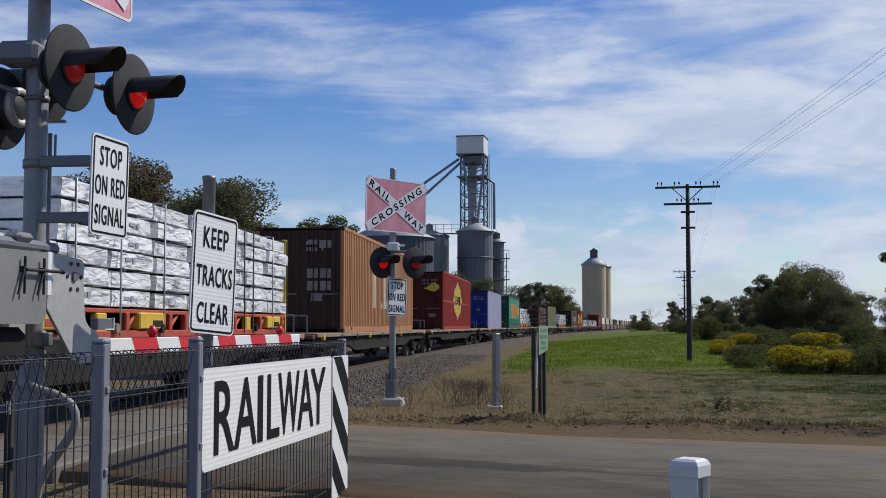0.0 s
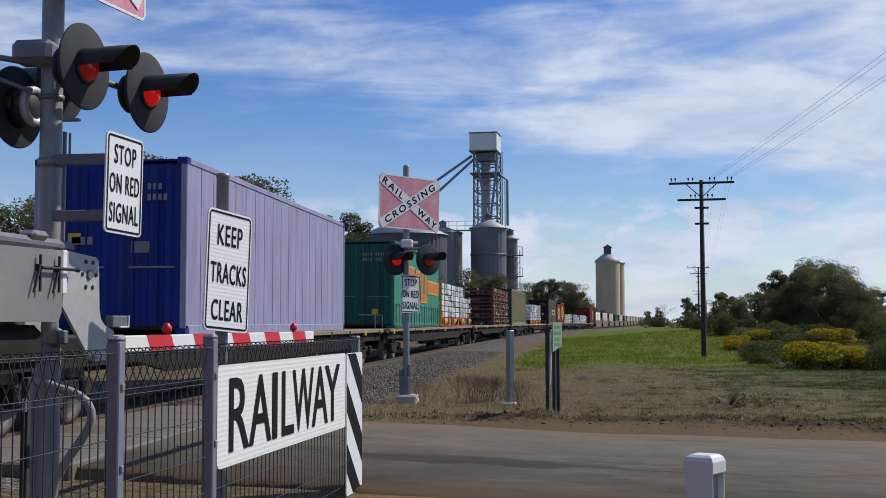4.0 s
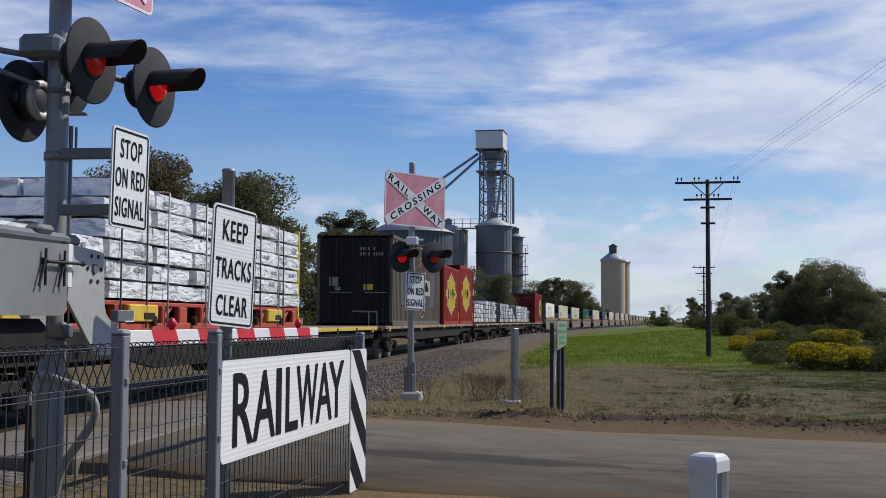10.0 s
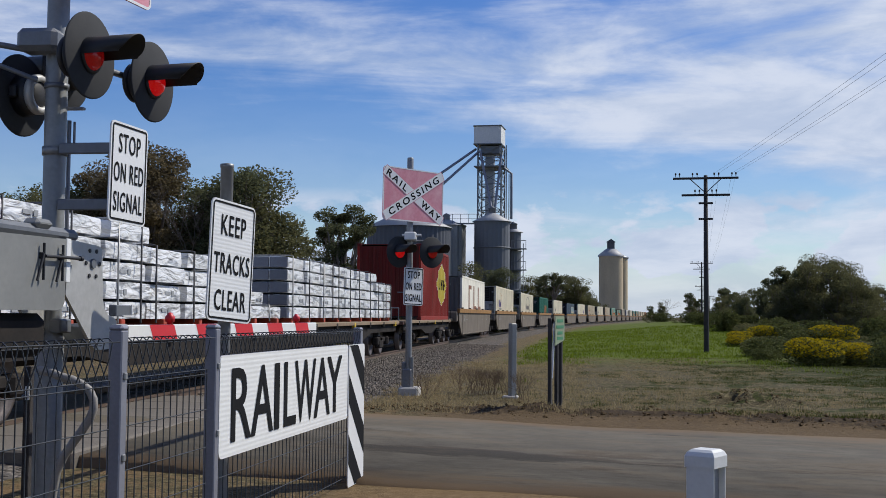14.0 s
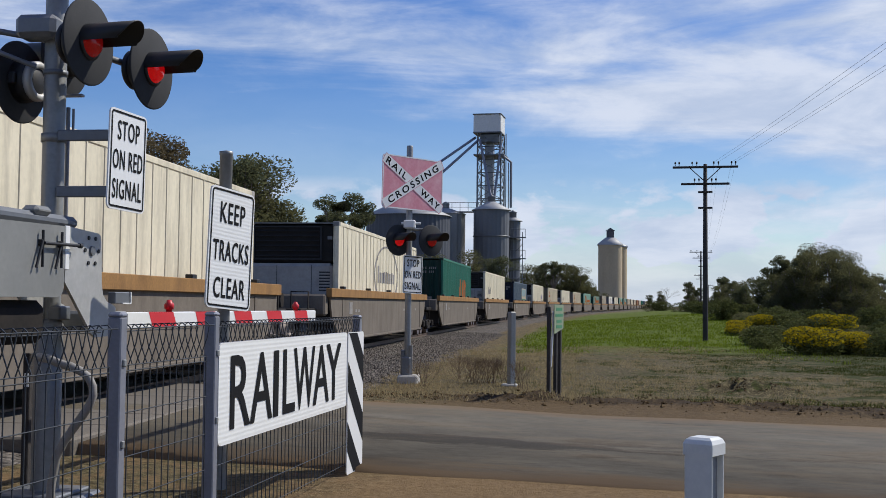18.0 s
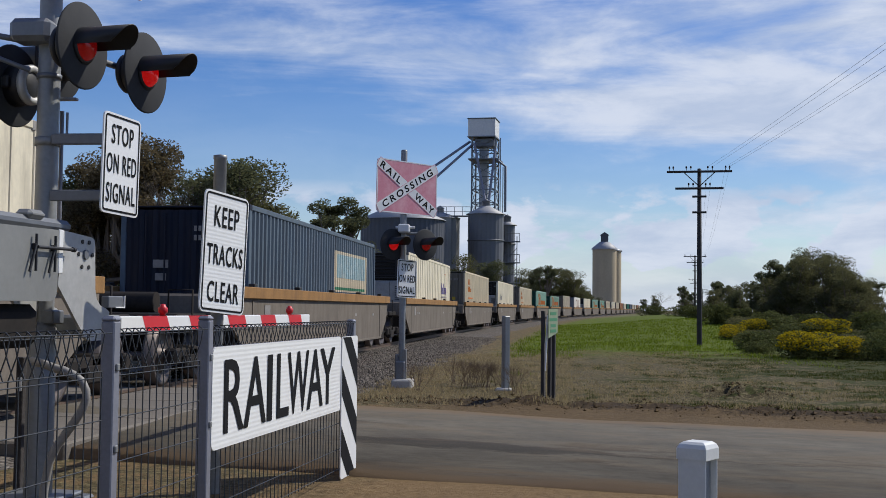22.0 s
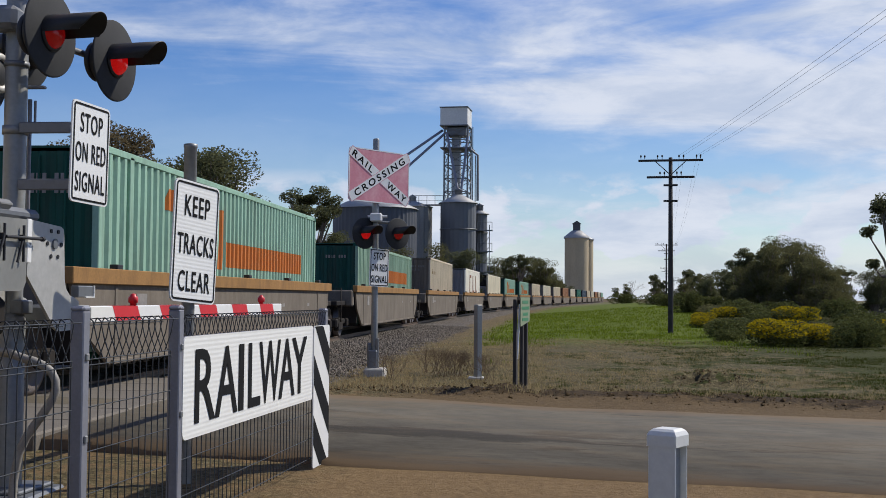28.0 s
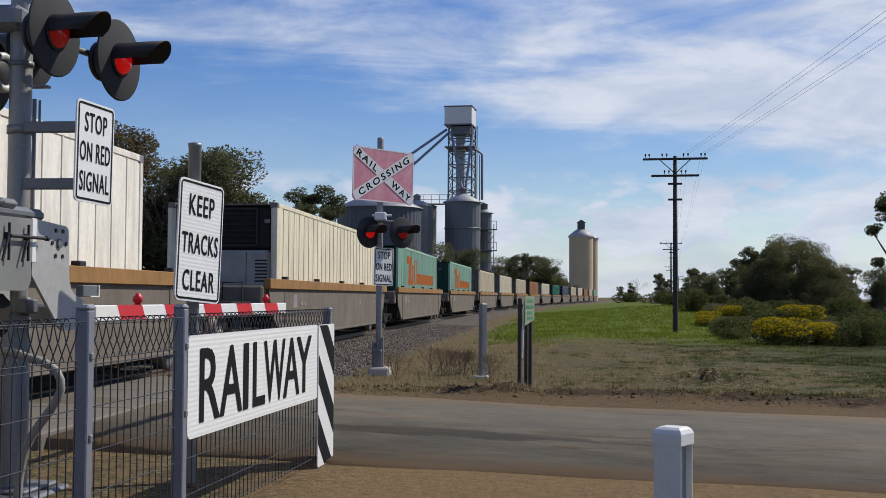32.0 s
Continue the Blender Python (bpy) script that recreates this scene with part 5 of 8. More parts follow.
part("elevator_leg", Geo().box((-0.15, 0, 10.2), (0.95, 0.9, 20.4), 0.05), mat("elevator sheet", (0.36, 0.38, 0.40), 0.5, 0.3, 0.1, 0.3, (0.2, 0.2, 0.2), 0.6), tower, "pale boxed elevator leg")
part("platform", Geo().box((0, 0, 17.9), (3.4, 3.4, 0.12), 0), GALV_DARK, tower)
part("headhouse", Geo().box((-0.22, 0, 21.40), (3.05, 3.1, 1.95), 0.04), SILOPALE, tower, "pale sheet clad headhouse")
part("headhouse_eave", Geo().box((-0.22, 0, 22.42), (3.2, 3.25, 0.12), 0.02), GALV_DARK, tower, "dark roof edge")
part("headhouse_floor", Geo().box((-0.22, 0, 20.40), (3.15, 3.2, 0.12), 0), GALV_DARK, tower)
part("head_box", Geo().box((0, 0, 19.8), (2.2, 2.2, 1.0), 0.1), GALV_DARK, tower)
for p, q in (((-1.6, -1.0, 19.9), (-7.2, -8.0, 14.3)), ((-1.2, -1.2, 19.6), (-6.2, -8.0, 13.2)), ((-1.0, -1.6, 19.6), (0.8, -3.8, 12.2)), ((1.3, -1.2, 19.2), (0.9, -3.4, 12.4))):
    part("spout", Geo().tube(p, q, 0.14, n=10), FENCE, tower, "dark grain spout")
part("downpipe", Geo().path([(1.5, -1.5, 17.8), (2.5, -1.6, 17.0), (2.5, -1.6, 12.0)], 0.14), GALV_DARK, tower)
part("ladder_cage", Geo().tube((1.9, -1.4, 11.6), (1.9, -1.4, 20.2), 0.05).tube((2.2, -1.4, 11.6), (2.2, -1.4, 17.0), 0.05), GALV_DARK, tower)
walkway = thing("roof_walkway", "dark steel walkway across the silo roofs", "walkway", pose(-12.3, 124.6, 11.35))
part("deck", Geo().box((0, 0, 0.0), (4.6, 0.7, 0.12), 0), GALV_DARK, walkway)
for i in range(6):
    part("stanchion", Geo().tube((-2.2 + 0.88 * i, -0.3, 0), (-2.2 + 0.88 * i, -0.3, 1.0), 0.03, n=5), GALV_DARK, walkway)
part("handrail", Geo().tube((-2.25, -0.3, 1.0), (2.25, -0.3, 1.0), 0.03, n=5).tube((-2.25, -0.3, 0.5), (2.25, -0.3, 0.5), 0.025, n=5), GALV_DARK, walkway)
stack = thing("ladder_tower", "slim steel ladder tower beside the silo", "ladder tower", pose(-6.55, 126.2, 0))
for sx in (-0.5, 0.5):
    part("leg", Geo().tube((sx, 0, 0), (sx, 0, 9.3), 0.05, n=5), GALV_DARK, stack)
for z in (8.7, 6.4, 4.2):
    part("landing", Geo().box((0, 0, z), (1.7, 0.9, 0.10), 0), GALV_DARK, stack)
    part("guard_rail", Geo().tube((-0.8, -0.4, z + 0.9), (0.8, -0.4, z + 0.9), 0.035, n=5).tube((-0.8, -0.4, z), (-0.8, -0.4, z + 0.9), 0.03, n=5).tube((0.8, -0.4, z), (0.8, -0.4, z + 0.9), 0.03, n=5), GALV_DARK, stack)
for i in range(7):
    part("brace", Geo().tube((-0.5, 0, 1.1 * i + 0.3), (0.5, 0, 1.1 * i + 1.4), 0.04, n=5), GALV_DARK, stack)

cs = thing("concrete_silo", "tall cream concrete grain silo with a dark cupola", "silo", pose(10.6, 382.8, -0.2))
part("cell", Geo().lathe([(3.9, 0), (3.9, 21.4)], 40), SILOCREAM, cs, "round cream concrete cell", pose(-0.3, 0, 0))
part("cell", Geo().lathe([(2.6, 0), (2.6, 21.0)], 32), SILOCREAM, cs, "slimmer concrete cell", pose(2.7, 3.6, 0))
part("cap", Geo().lathe([(4.2, 21.2), (4.2, 21.7), (1.6, 23.8), (0, 23.9)], 40), SILOROOF, cs, "pale conical roof", pose(-0.3, 0, 0))
part("cap", Geo().lathe([(2.9, 20.8), (2.9, 21.3), (0, 22.4)], 32), GALV_DARK, cs, "dark small roof", pose(2.7, 3.6, 0))
part("cupola", Geo().box((-0.3, 0, 24.6), (2.4, 2.4, 3.0), 0.05).prism([(-1.5, 26.0), (1.5, 26.0), (0, 27.0)], pose(-0.3, 0, 0), 2.8), SILOBLUE, cs, "dark gabled cupola")


# ---- trees and shrubs ----
def leaf_cloud(geo, centre, radii, n, size, rnd, flat=0.6):
    for i in range(n):
        while True:
            p = Vector((rnd.uniform(-1, 1), rnd.uniform(-1, 1), rnd.uniform(-1, 1)))
            if 0.15 < p.length < 1:
                break
        p = p.normalized() * (p.length ** 0.45)
        c = Vector((centre[0] + p.x * radii[0], centre[1] + p.y * radii[1], centre[2] + p.z * radii[2]))
        a = Vector((rnd.gauss(0, 1), rnd.gauss(0, 1), rnd.gauss(0, flat))).normalized()
        b = a.cross(Vector((rnd.gauss(0, 1), rnd.gauss(0, 1), rnd.gauss(0, 1)))).normalized()
        s = size * rnd.uniform(0.5, 1.3)
        geo.add([c - a * s - b * s * 0.1, c - b * s * 0.45, c + a * s, c + b * s * 0.45], [(0, 1, 2, 3)])


def tree_meshes(seed, h, spread, clumps, leaves, size, material, trunk_h=0.35, open_crown=False):
    rnd = random.Random(seed)
    tr, cr = Geo(), Geo()
    top = Vector((rnd.uniform(-0.3, 0.3), rnd.uniform(-0.3, 0.3), h * trunk_h))
    tr.tube((0, 0, -0.2), top, h * 0.035, h * 0.024, 8)
    for i in range(clumps):
        a = 2.4 * i + rnd.uniform(-0.4, 0.4)
        q = rnd.uniform(0.25, 1.0)
        zz = h * rnd.uniform(trunk_h + 0.05, 0.90) if i else h * 0.9
        r = spread * q * (1.0 - 0.45 * (zz / h - 0.4) / 0.6)
        c = Vector((math.cos(a) * r, math.sin(a) * r, zz))
        mid = top.lerp(c, 0.5) + Vector((rnd.uniform(-0.3, 0.3), rnd.uniform(-0.3, 0.3), -0.05 * h))
        tr.tube(top * rnd.uniform(0.75, 1.0), mid, h * 0.014, h * 0.009, 5)
        tr.tube(mid, c, h * 0.009, h * 0.003, 5)
        rad = spread * rnd.uniform(0.28, 0.46) * (0.58 if open_crown else 1)
        for k in range(3):
            e = c + Vector((rnd.uniform(-1, 1), rnd.uniform(-1, 1), rnd.uniform(-0.5, 0.6))) * rad * 0.8
            tr.tube(c.lerp(mid, 0.3), e, h * 0.004, h * 0.0015, 4)
            leaf_cloud(cr, e, (rad * 0.75, rad * 0.75, rad * 0.55), leaves // 3, size, rnd)
        leaf_cloud(cr, c, (rad, rad, rad * 0.7), leaves // 2, size, rnd)
    return tr.mesh("trunk", BARK), cr.mesh("crown", material)


def plant(name, meshes, x, y, label, turn=0, size=1.0, category="tree", group="trees", z=None):
    t = thing(name, label, category, Matrix.Translation((x, y, height(x, y) if z is None else z)) @ Matrix.Rotation(radians(turn), 4, "Z"), group)
    for nm, me in zip(("trunk", "crown"), meshes):
        if me:
            part(nm, me, None, t, m=Matrix.Diagonal((size, size, size, 1)))
    return t


BROWN_TREE = tree_meshes(1, 8.4, 2.0, 24, 560, 0.078, LEAFBROWN, 0.3)
DARK_TREE = tree_meshes(2, 8.0, 2.3, 26, 540, 0.085, LEAFDARK, 0.25)
OLIVE_TREE = tree_meshes(3, 8.0, 2.7, 26, 540, 0.088, LEAFOLIVE, 0.25)
GUM_TREE = tree_meshes(4, 10.5, 3.0, 17, 480, 0.105, LEAFDARK, 0.4, True)
rows = (
    ("tree", BROWN_TREE, -17.3, 44.5, 10, 1.0, "brownish leafy gum tree behind the railway"),
    ("tree", BROWN_TREE, -19.6, 46.3, 140, 0.93, "brownish leafy gum tree behind the railway"),
    ("tree", DARK_TREE, -13.75, 44.9, 60, 0.93, "dense dark green tree behind the railway"),
    ("tree", DARK_TREE, -15.0, 46.8, 200, 0.86, "dense dark green tree behind the railway"),
    ("tree", BROWN_TREE, -18.4, 45.2, 75, 0.96, "brownish leafy gum tree behind the railway"),
    ("tree", OLIVE_TREE, -16.6, 47.4, 310, 0.88, "olive green tree behind the railway"),
    ("tree", OLIVE_TREE, -13.3, 45.8, 130, 0.90, "olive green tree behind the railway"),
    ("tree", DARK_TREE, -20.9, 47.0, 300, 0.86, "dense dark green tree behind the railway"),
    ("tree", OLIVE_TREE, -24.6, 50.5, 45, 0.84, "olive green tree behind the railway"),
    ("tree", OLIVE_TREE, -12.9, 46.4, 250, 0.86, "olive green tree behind the railway"),
    ("tree", OLIVE_TREE, -22.0, 48.1, 20, 0.82, "olive green tree behind the railway"),
    ("tree", OLIVE_TREE, -28.6, 57.3, 80, 0.98, "olive green tree behind the railway"),
    ("tree", DARK_TREE, -31.4, 59.0, 120, 1.0, "dense dark green tree behind the railway"),
    ("tree", GUM_TREE, -18.4, 90.5, 0, 1.0, "gum tree with an open clumped crown"),
    ("tree", GUM_TREE, -20.3, 93.3, 90, 0.9, "gum tree with an open clumped crown"),
    ("tree", DARK_TREE, -17.0, 92.0, 33, 0.85, "dense dark green tree beside the silos"),
    ("tree", DARK_TREE, -14.8, 91.0, 93, 0.74, "dense dark green tree beside the silos"),
    ("tree", OLIVE_TREE, -20.6, 90.0, 93, 0.8, "olive green tree beside the silos"),
    ("tree", OLIVE_TREE, -9.4, 96.5, 45, 0.72, "olive green tree before the silos"),
    ("tree", DARK_TREE, -7.0, 99.8, 75, 0.72, "dark green tree before the silos"),
    ("tree", OLIVE_TREE, -12.0, 98.0, 190, 0.7, "olive green tree before the silos"),
)
for name, me, x, y, turn, size, label in rows:
    plant(name, me, x, y, label, turn, size)
rnd = random.Random(9)
for i, (x, y, k, size) in enumerate(((-12.5, 226, 0, 1.0), (-10.1, 230, 1, 1.15), (-7.6, 236, 0, 1.25), (-5.2, 232, 2, 1.0), (-4.6, 241, 1, 1.2), (-1.8, 246, 0, 1.3), (-0.2, 240, 1, 1.15), (0.9, 251, 0, 1.0), (2.6, 262, 1, 0.85), (4.3, 300, 0, 0.7), (7.0, 330, 1, 0.6), (20.5, 340, 0, 0.5), (24.0, 345, 1, 0.62))):
    plant("tree", (DARK_TREE, OLIVE_TREE, GUM_TREE)[k], x, y, "far dark green gum tree along the railway", rnd.uniform(0, 360), size)
# the wood on the far side of the grass
right_trees = ((15.7, 73.0, 1, 0.60), (13.3, 79.0, 2, 0.47), (16.6, 79.0, 2, 0.535), (15.2, 80.0, 2, 0.52), (13.9, 74.6, 1, 0.60), (16.9, 75.0, 1, 0.63), (15.0, 77.0, 1, 0.68), (16.2, 70.0, 1, 0.52), (12.9, 76.0, 1, 0.42), (18.6, 76.5, 1, 0.47), (19.9, 72.5, 0, 0.45), (21.5, 74.0, 1, 0.48), (24.0, 76.0, 0, 0.5),
               (21.3, 96.0, 1, 0.62), (19.0, 104.0, 2, 0.58), (26.0, 104.0, 2, 0.44), (11.6, 84.0, 0, 0.34), (12.6, 92.0, 1, 0.38), (16.5, 107.4, 0, 0.5), (15.0, 112.3, 1, 0.42), (18.5, 110.0, 1, 0.55), (16.6, 127.5, 2, 0.40), (14.6, 125.0, 1, 0.40), (19.5, 130.0, 2, 0.48), (17.2, 142.7, 1, 0.48), (15.4, 150.0, 2, 0.34), (20.0, 146.0, 0, 0.52),
               (23.5, 120.0, 2, 0.55), (27.0, 115.0, 0, 0.58), (31.0, 110.0, 1, 0.60), (18.5, 200, 2, 0.52), (22.2, 233.0, 1, 0.7), (26.0, 215, 2, 0.7), (30.0, 180, 1, 0.8), (35.0, 150, 0, 0.72), (21.0, 170.0, 2, 0.55), (24.5, 150.0, 2, 0.62))
for x, y, k, size in right_trees:
    plant("tree", (DARK_TREE, OLIVE_TREE, GUM_TREE)[k], x, y, "dark green bushy gum tree beyond the grass", rnd.uniform(0, 360), size, z=height(x, y) - 0.3)
plant("tree", GUM_TREE, 15.0, 51.8, "tall gum tree standing at the edge of the wood", 40, 0.60)


def shrub_mesh(seed, w, h, n, size, material, blossom=0):
    rnd = random.Random(seed)
    g, f = Geo(), Geo()
    for i in range(7):
        c = (rnd.uniform(-w, w) * 0.55, rnd.uniform(-w, w) * 0.5, h * rnd.uniform(0.3, 0.62))
        leaf_cloud(g, c, (w * 0.45, w * 0.45, h * 0.36), n // 7, size, rnd)
        if blossom:
            leaf_cloud(f, (c[0], c[1] - w * 0.04, c[2] + h * 0.22), (w * 0.44, w * 0.44, h * 0.20), blossom // 7, size * 0.8, rnd)
    return (g.mesh("branches", material), f.mesh("blossom", GORSE) if blossom else None)


GORSE_BUSH = shrub_mesh(1, 1.1, 0.95, 2600, 0.05, LEAFBUSH, 3000)
GREEN_BUSH = shrub_mesh(2, 1.1, 1.3, 4200, 0.055, LEAFBUSH)
for x, y, s, k in ((7.2, 36.5, 1.0, 0), (8.3, 37.0, 1.0, 0), (7.9, 38.5, 0.95, 0), (6.2, 40.2, 0.55, 1), (7.3, 54.0, 0.9, 0), (8.4, 55.0, 1.0, 0), (9.9, 37.5, 0.9, 1), (9.3, 36.0, 0.8, 1), (10.9, 38.5, 0.95, 1), (12.0, 37.0, 0.9, 0),
                   (7.4, 47.0, 0.55, 1), (10.0, 44.0, 0.8, 1), (12.2, 44.0, 1.0, 0), (9.0, 50.0, 0.6, 1), (11.0, 52.0, 1.1, 0), (13.5, 50.0, 1.2, 1), (8.9, 60.0, 0.8, 1), (10.2, 62.0, 1.2, 1), (12.6, 64.0, 1.4, 1),
                   (9.2, 76.0, 1.3, 1), (11.2, 80.0, 1.6, 1), (10.6, 100.0, 1.5, 1), (14.6, 43.0, 1.0, 1), (15.5, 48.0, 1.2, 1), (13.8, 56.0, 1.3, 1), (6.9, 52.0, 0.6, 0), (12.4, 130.0, 1.8, 1), (11.6, 170.0, 2.0, 1)):
    me = (GORSE_BUSH, GREEN_BUSH)[k]
    sh = thing("shrub", "gorse shrub covered in yellow blossom" if k == 0 else "low dark green shrub", "shrub", pose(x, y, height(x, y) - 0.1, 0, 0, x * 97 % 360), "shrubs")
    for nm, d in zip(("foliage", "blossom"), me):
        if d:
            part(nm, d, None, sh, "yellow blossom" if nm == "blossom" else "", Matrix.Diagonal((s * (0.8 + 0.5 * (x * 13.7 % 1)), s, s * (0.75 + 0.5 * (y * 7.3 % 1)), 1)))
srnd = random.Random(77)
SCRUB = shrub_mesh(3, 1.2, 0.9, 3000, 0.045, LEAFOLIVE)
for i in range(40):
    y = srnd.uniform(37, 74)
    x = y * (0.112 + 0.012 * srnd.random()) + srnd.random() ** 1.3 * 7.5 + 1.2
    if y < 42 and x < 9.0:
        continue
    s = srnd.uniform(0.65, 1.25)
    sh = thing("shrub", "low olive scrub at the edge of the wood", "shrub", pose(x, y, height(x, y) - 0.12, 0, 0, srnd.uniform(0, 360)), "scrub")
    part("foliage", (SCRUB if srnd.random() < 0.6 else GREEN_BUSH)[0], None, sh, m=Matrix.Diagonal((s * 1.15, s * 1.15, s * 0.85, 1)))
# bushes under the trees behind the railway
for i in range(34):
    x, y = -11.6 - 0.5 * i + rnd.uniform(-1.0, 1.0), 47 + rnd.uniform(-4, 8)
    sh = thing("shrub", "dark undergrowth beneath the trees", "shrub", pose(x, y, height(x, y) - 0.1, 0, 0, rnd.uniform(0, 360)), "undergrowth")
    k = rnd.uniform(1.4, 2.4)
    part("crown", GREEN_BUSH[0], None, sh, m=Matrix.Diagonal((k, k, k, 1)))
for i in range(16):
    x, y = -8.0 - 0.8 * i + rnd.uniform(-0.8, 0.8), 92 + rnd.uniform(-5, 8)
    sh = thing("shrub", "dark undergrowth before the silos", "shrub", pose(x, y, height(x, y) - 0.1, 0, 0, rnd.uniform(0, 360)), "undergrowth")
    k = rnd.uniform(1.6, 2.8)
    part("crown", GREEN_BUSH[0], None, sh, m=Matrix.Diagonal((k, k, k, 1)))
# a bare dead tree and a dry weed
g = Geo()
rnd = random.Random(31)


def twig(geo, p, d, length, r, depth):
    q = p + d * length
    geo.tube(p, q, r, r * 0.6, 5, False)
    if depth:
        for i in range(3):
            dd = (d + Vector((rnd.gauss(0, 0.4), rnd.gauss(0, 0.4), rnd.gauss(0.1, 0.25)))).normalized()
            twig(geo, q, dd, length * rnd.uniform(0.6, 0.85), r * 0.58, depth - 1)


twig(g, Vector((0, 0, 0)), Vector((0.05, 0, 1)), 2.9, 0.11, 6)
dead = thing("dead_tree", "bare grey branching tree without leaves", "tree", pose(-14.9, 44.4, 0), "trees")
part("crown", g, BARK, dead, m=Matrix.Diagonal((0.72, 0.72, 0.70, 1)))
g = Geo()
twig(g, Vector((0, 0, 0)), Vector((0, 0, 1)), 4, 0.1, 4)
bare = thing("dead_tree", "bare brown shrub at the end of the railway", "tree", pose(19.4, 263, 0), "trees")
part("crown", g, BARK, bare, m=Matrix.Diagonal((0.8, 0.8, 0.5, 1)))
for x, y in ((-1.6, 20.6), (-1.35, 20.9), (-1.9, 20.8), (-1.75, 20.3), (-1.5, 20.45), (-2.1, 21.2), (-0.9, 19.2), (-2.5, 19.0)):
    g = Geo()
    for i in range(9):
        twig(g, Vector((rnd.gauss(0, 0.06), rnd.gauss(0, 0.06), 0)), Vector((rnd.gauss(0, 0.35), rnd.gauss(0, 0.35), 1)).normalized(), 0.19, 0.0055, 3)
    w = thing("dry_weed", "dry brown weed on the verge", "weed", pose(x, y, height(x, y) - 0.02), "weeds")
    part("stem", g, mat("dry stalk", (0.16, 0.11, 0.065), 0.9, 0, 0.2), w)

# ---- the train ----
MOVING = []   # (thing, place along the train, height, sideways)


def on_train(ob, q, z=0.0):
    MOVING.append((ob, q, z))
    return ob


def corrugated(length, height_, pitch=0.28, depth=0.045, z0=0.0):
    """A trapezoid sheet in the yz plane, facing +x."""
    g = Geo()
    n = max(2, round(length / pitch))
    p = length / n
    row = []
    for i in range(n):
        y = -length / 2 + i * p
        row += [(0, y), (0, y + p * 0.34), (-depth, y + p * 0.5), (-depth, y + p * 0.84)]
    row.append((0, length / 2))
    k = len(row)
    g.v = [(x, y, z0) for x, y in row] + [(x, y, z0 + height_) for x, y in row]
    g.f = [(i, i + 1, k + i + 1, k + i) for i in range(k - 1)]
    g.s = [False] * len(g.f)
    return g


def grooved(length, height_, pitch, width, depth, z0=0.1):
    """A flat sheet facing +x with narrow upright grooves (or ribs, for a positive depth)."""
    g = Geo()
    n = max(3, round(length / pitch))
    p = length / n
    row = [(0, -length / 2)]
    for i in range(1, n):
        y = -length / 2 + i * p
        row += [(0, y - width / 2), (depth, y - width / 2 + 0.008), (depth, y + width / 2 - 0.008), (0, y + width / 2)]
    row.append((0, length / 2))
    k = len(row)
    g.v = [(x - 0.004, y, z0) for x, y in row] + [(x - 0.004, y, z0 + height_) for x, y in row]
    g.f = [(i, i + 1, k + i + 1, k + i) for i in range(k - 1)]
    g.s = [False] * len(g.f)
    return g


SKIN = {}   # container: the outline of its +x side as (y, x) corners


def cut(poly, limit, keep):
    """Clip a (y, z) outline where its y passes the limit."""
    out = []
    for a, b in zip(poly, poly[1:] + poly[:1]):
        ina, inb = (a[0] - limit) * keep >= 0, (b[0] - limit) * keep >= 0
        if ina:
            out.append(a)
        if ina != inb:
            t = (limit - a[0]) / (b[0] - a[0])
            out.append((limit, a[1] + (b[1] - a[1]) * t))
    return out


def flatshapes(polys, x, material, name, parent, label):
    """One coat of paint on the +x side of a container, following the folds of its sheet, from (y, z) outlines."""
    rows = SKIN[parent.name]
    lift = 0.003 + max(0.0, x - SX) * 0.5
    g, seen = Geo(), {}
    for poly in polys:
        for (ya, xa), (yb, xb) in zip(rows, rows[1:]):
            if yb - ya < 1e-5:
                continue
            q = cut(cut(list(poly), ya, 1), yb, -1)
            if len(q) < 3 or max(p[0] for p in q) - min(p[0] for p in q) < 1e-5:
                continue
            face = []
            for y, z in q:
                key = (round(y, 4), round(z, 4))
                if key not in seen:
                    seen[key] = len(g.v)
                    g.v.append((xa + (xb - xa) * (y - ya) / (yb - ya) + lift, y, z))
                if seen[key] not in face:
                    face.append(seen[key])
            if len(face) > 2:
                g.f.append(tuple(face))
                g.s.append(False)
    return part(name, g, material, parent, label)


def flatshape(poly, x, material, name, parent, label):
    return flatshapes([poly], x, material, name, parent, label)


def hoop(c, y, z, ry, rz, inner, material, label, x, n=28):
    """A painted oval line between the inner and outer share of its radii."""
    polys = []
    for i in range(n):
        a0, a1 = 2 * math.pi * i / n, 2 * math.pi * (i + 1) / n
        polys.append([(y + k * ry * math.cos(a), z + k * rz * math.sin(a)) for k, a in ((1, a0), (1, a1), (inner, a1), (inner, a0))])
    flatshapes(polys, x, material, "emblem", c, label)


SHELLS = {}
PALEBAR = mat("worn stencil paint", (0.26, 0.24, 0.22), 0.6, 0, 0.1, 0.6, (0.10, 0.09, 0.08), 4.0)


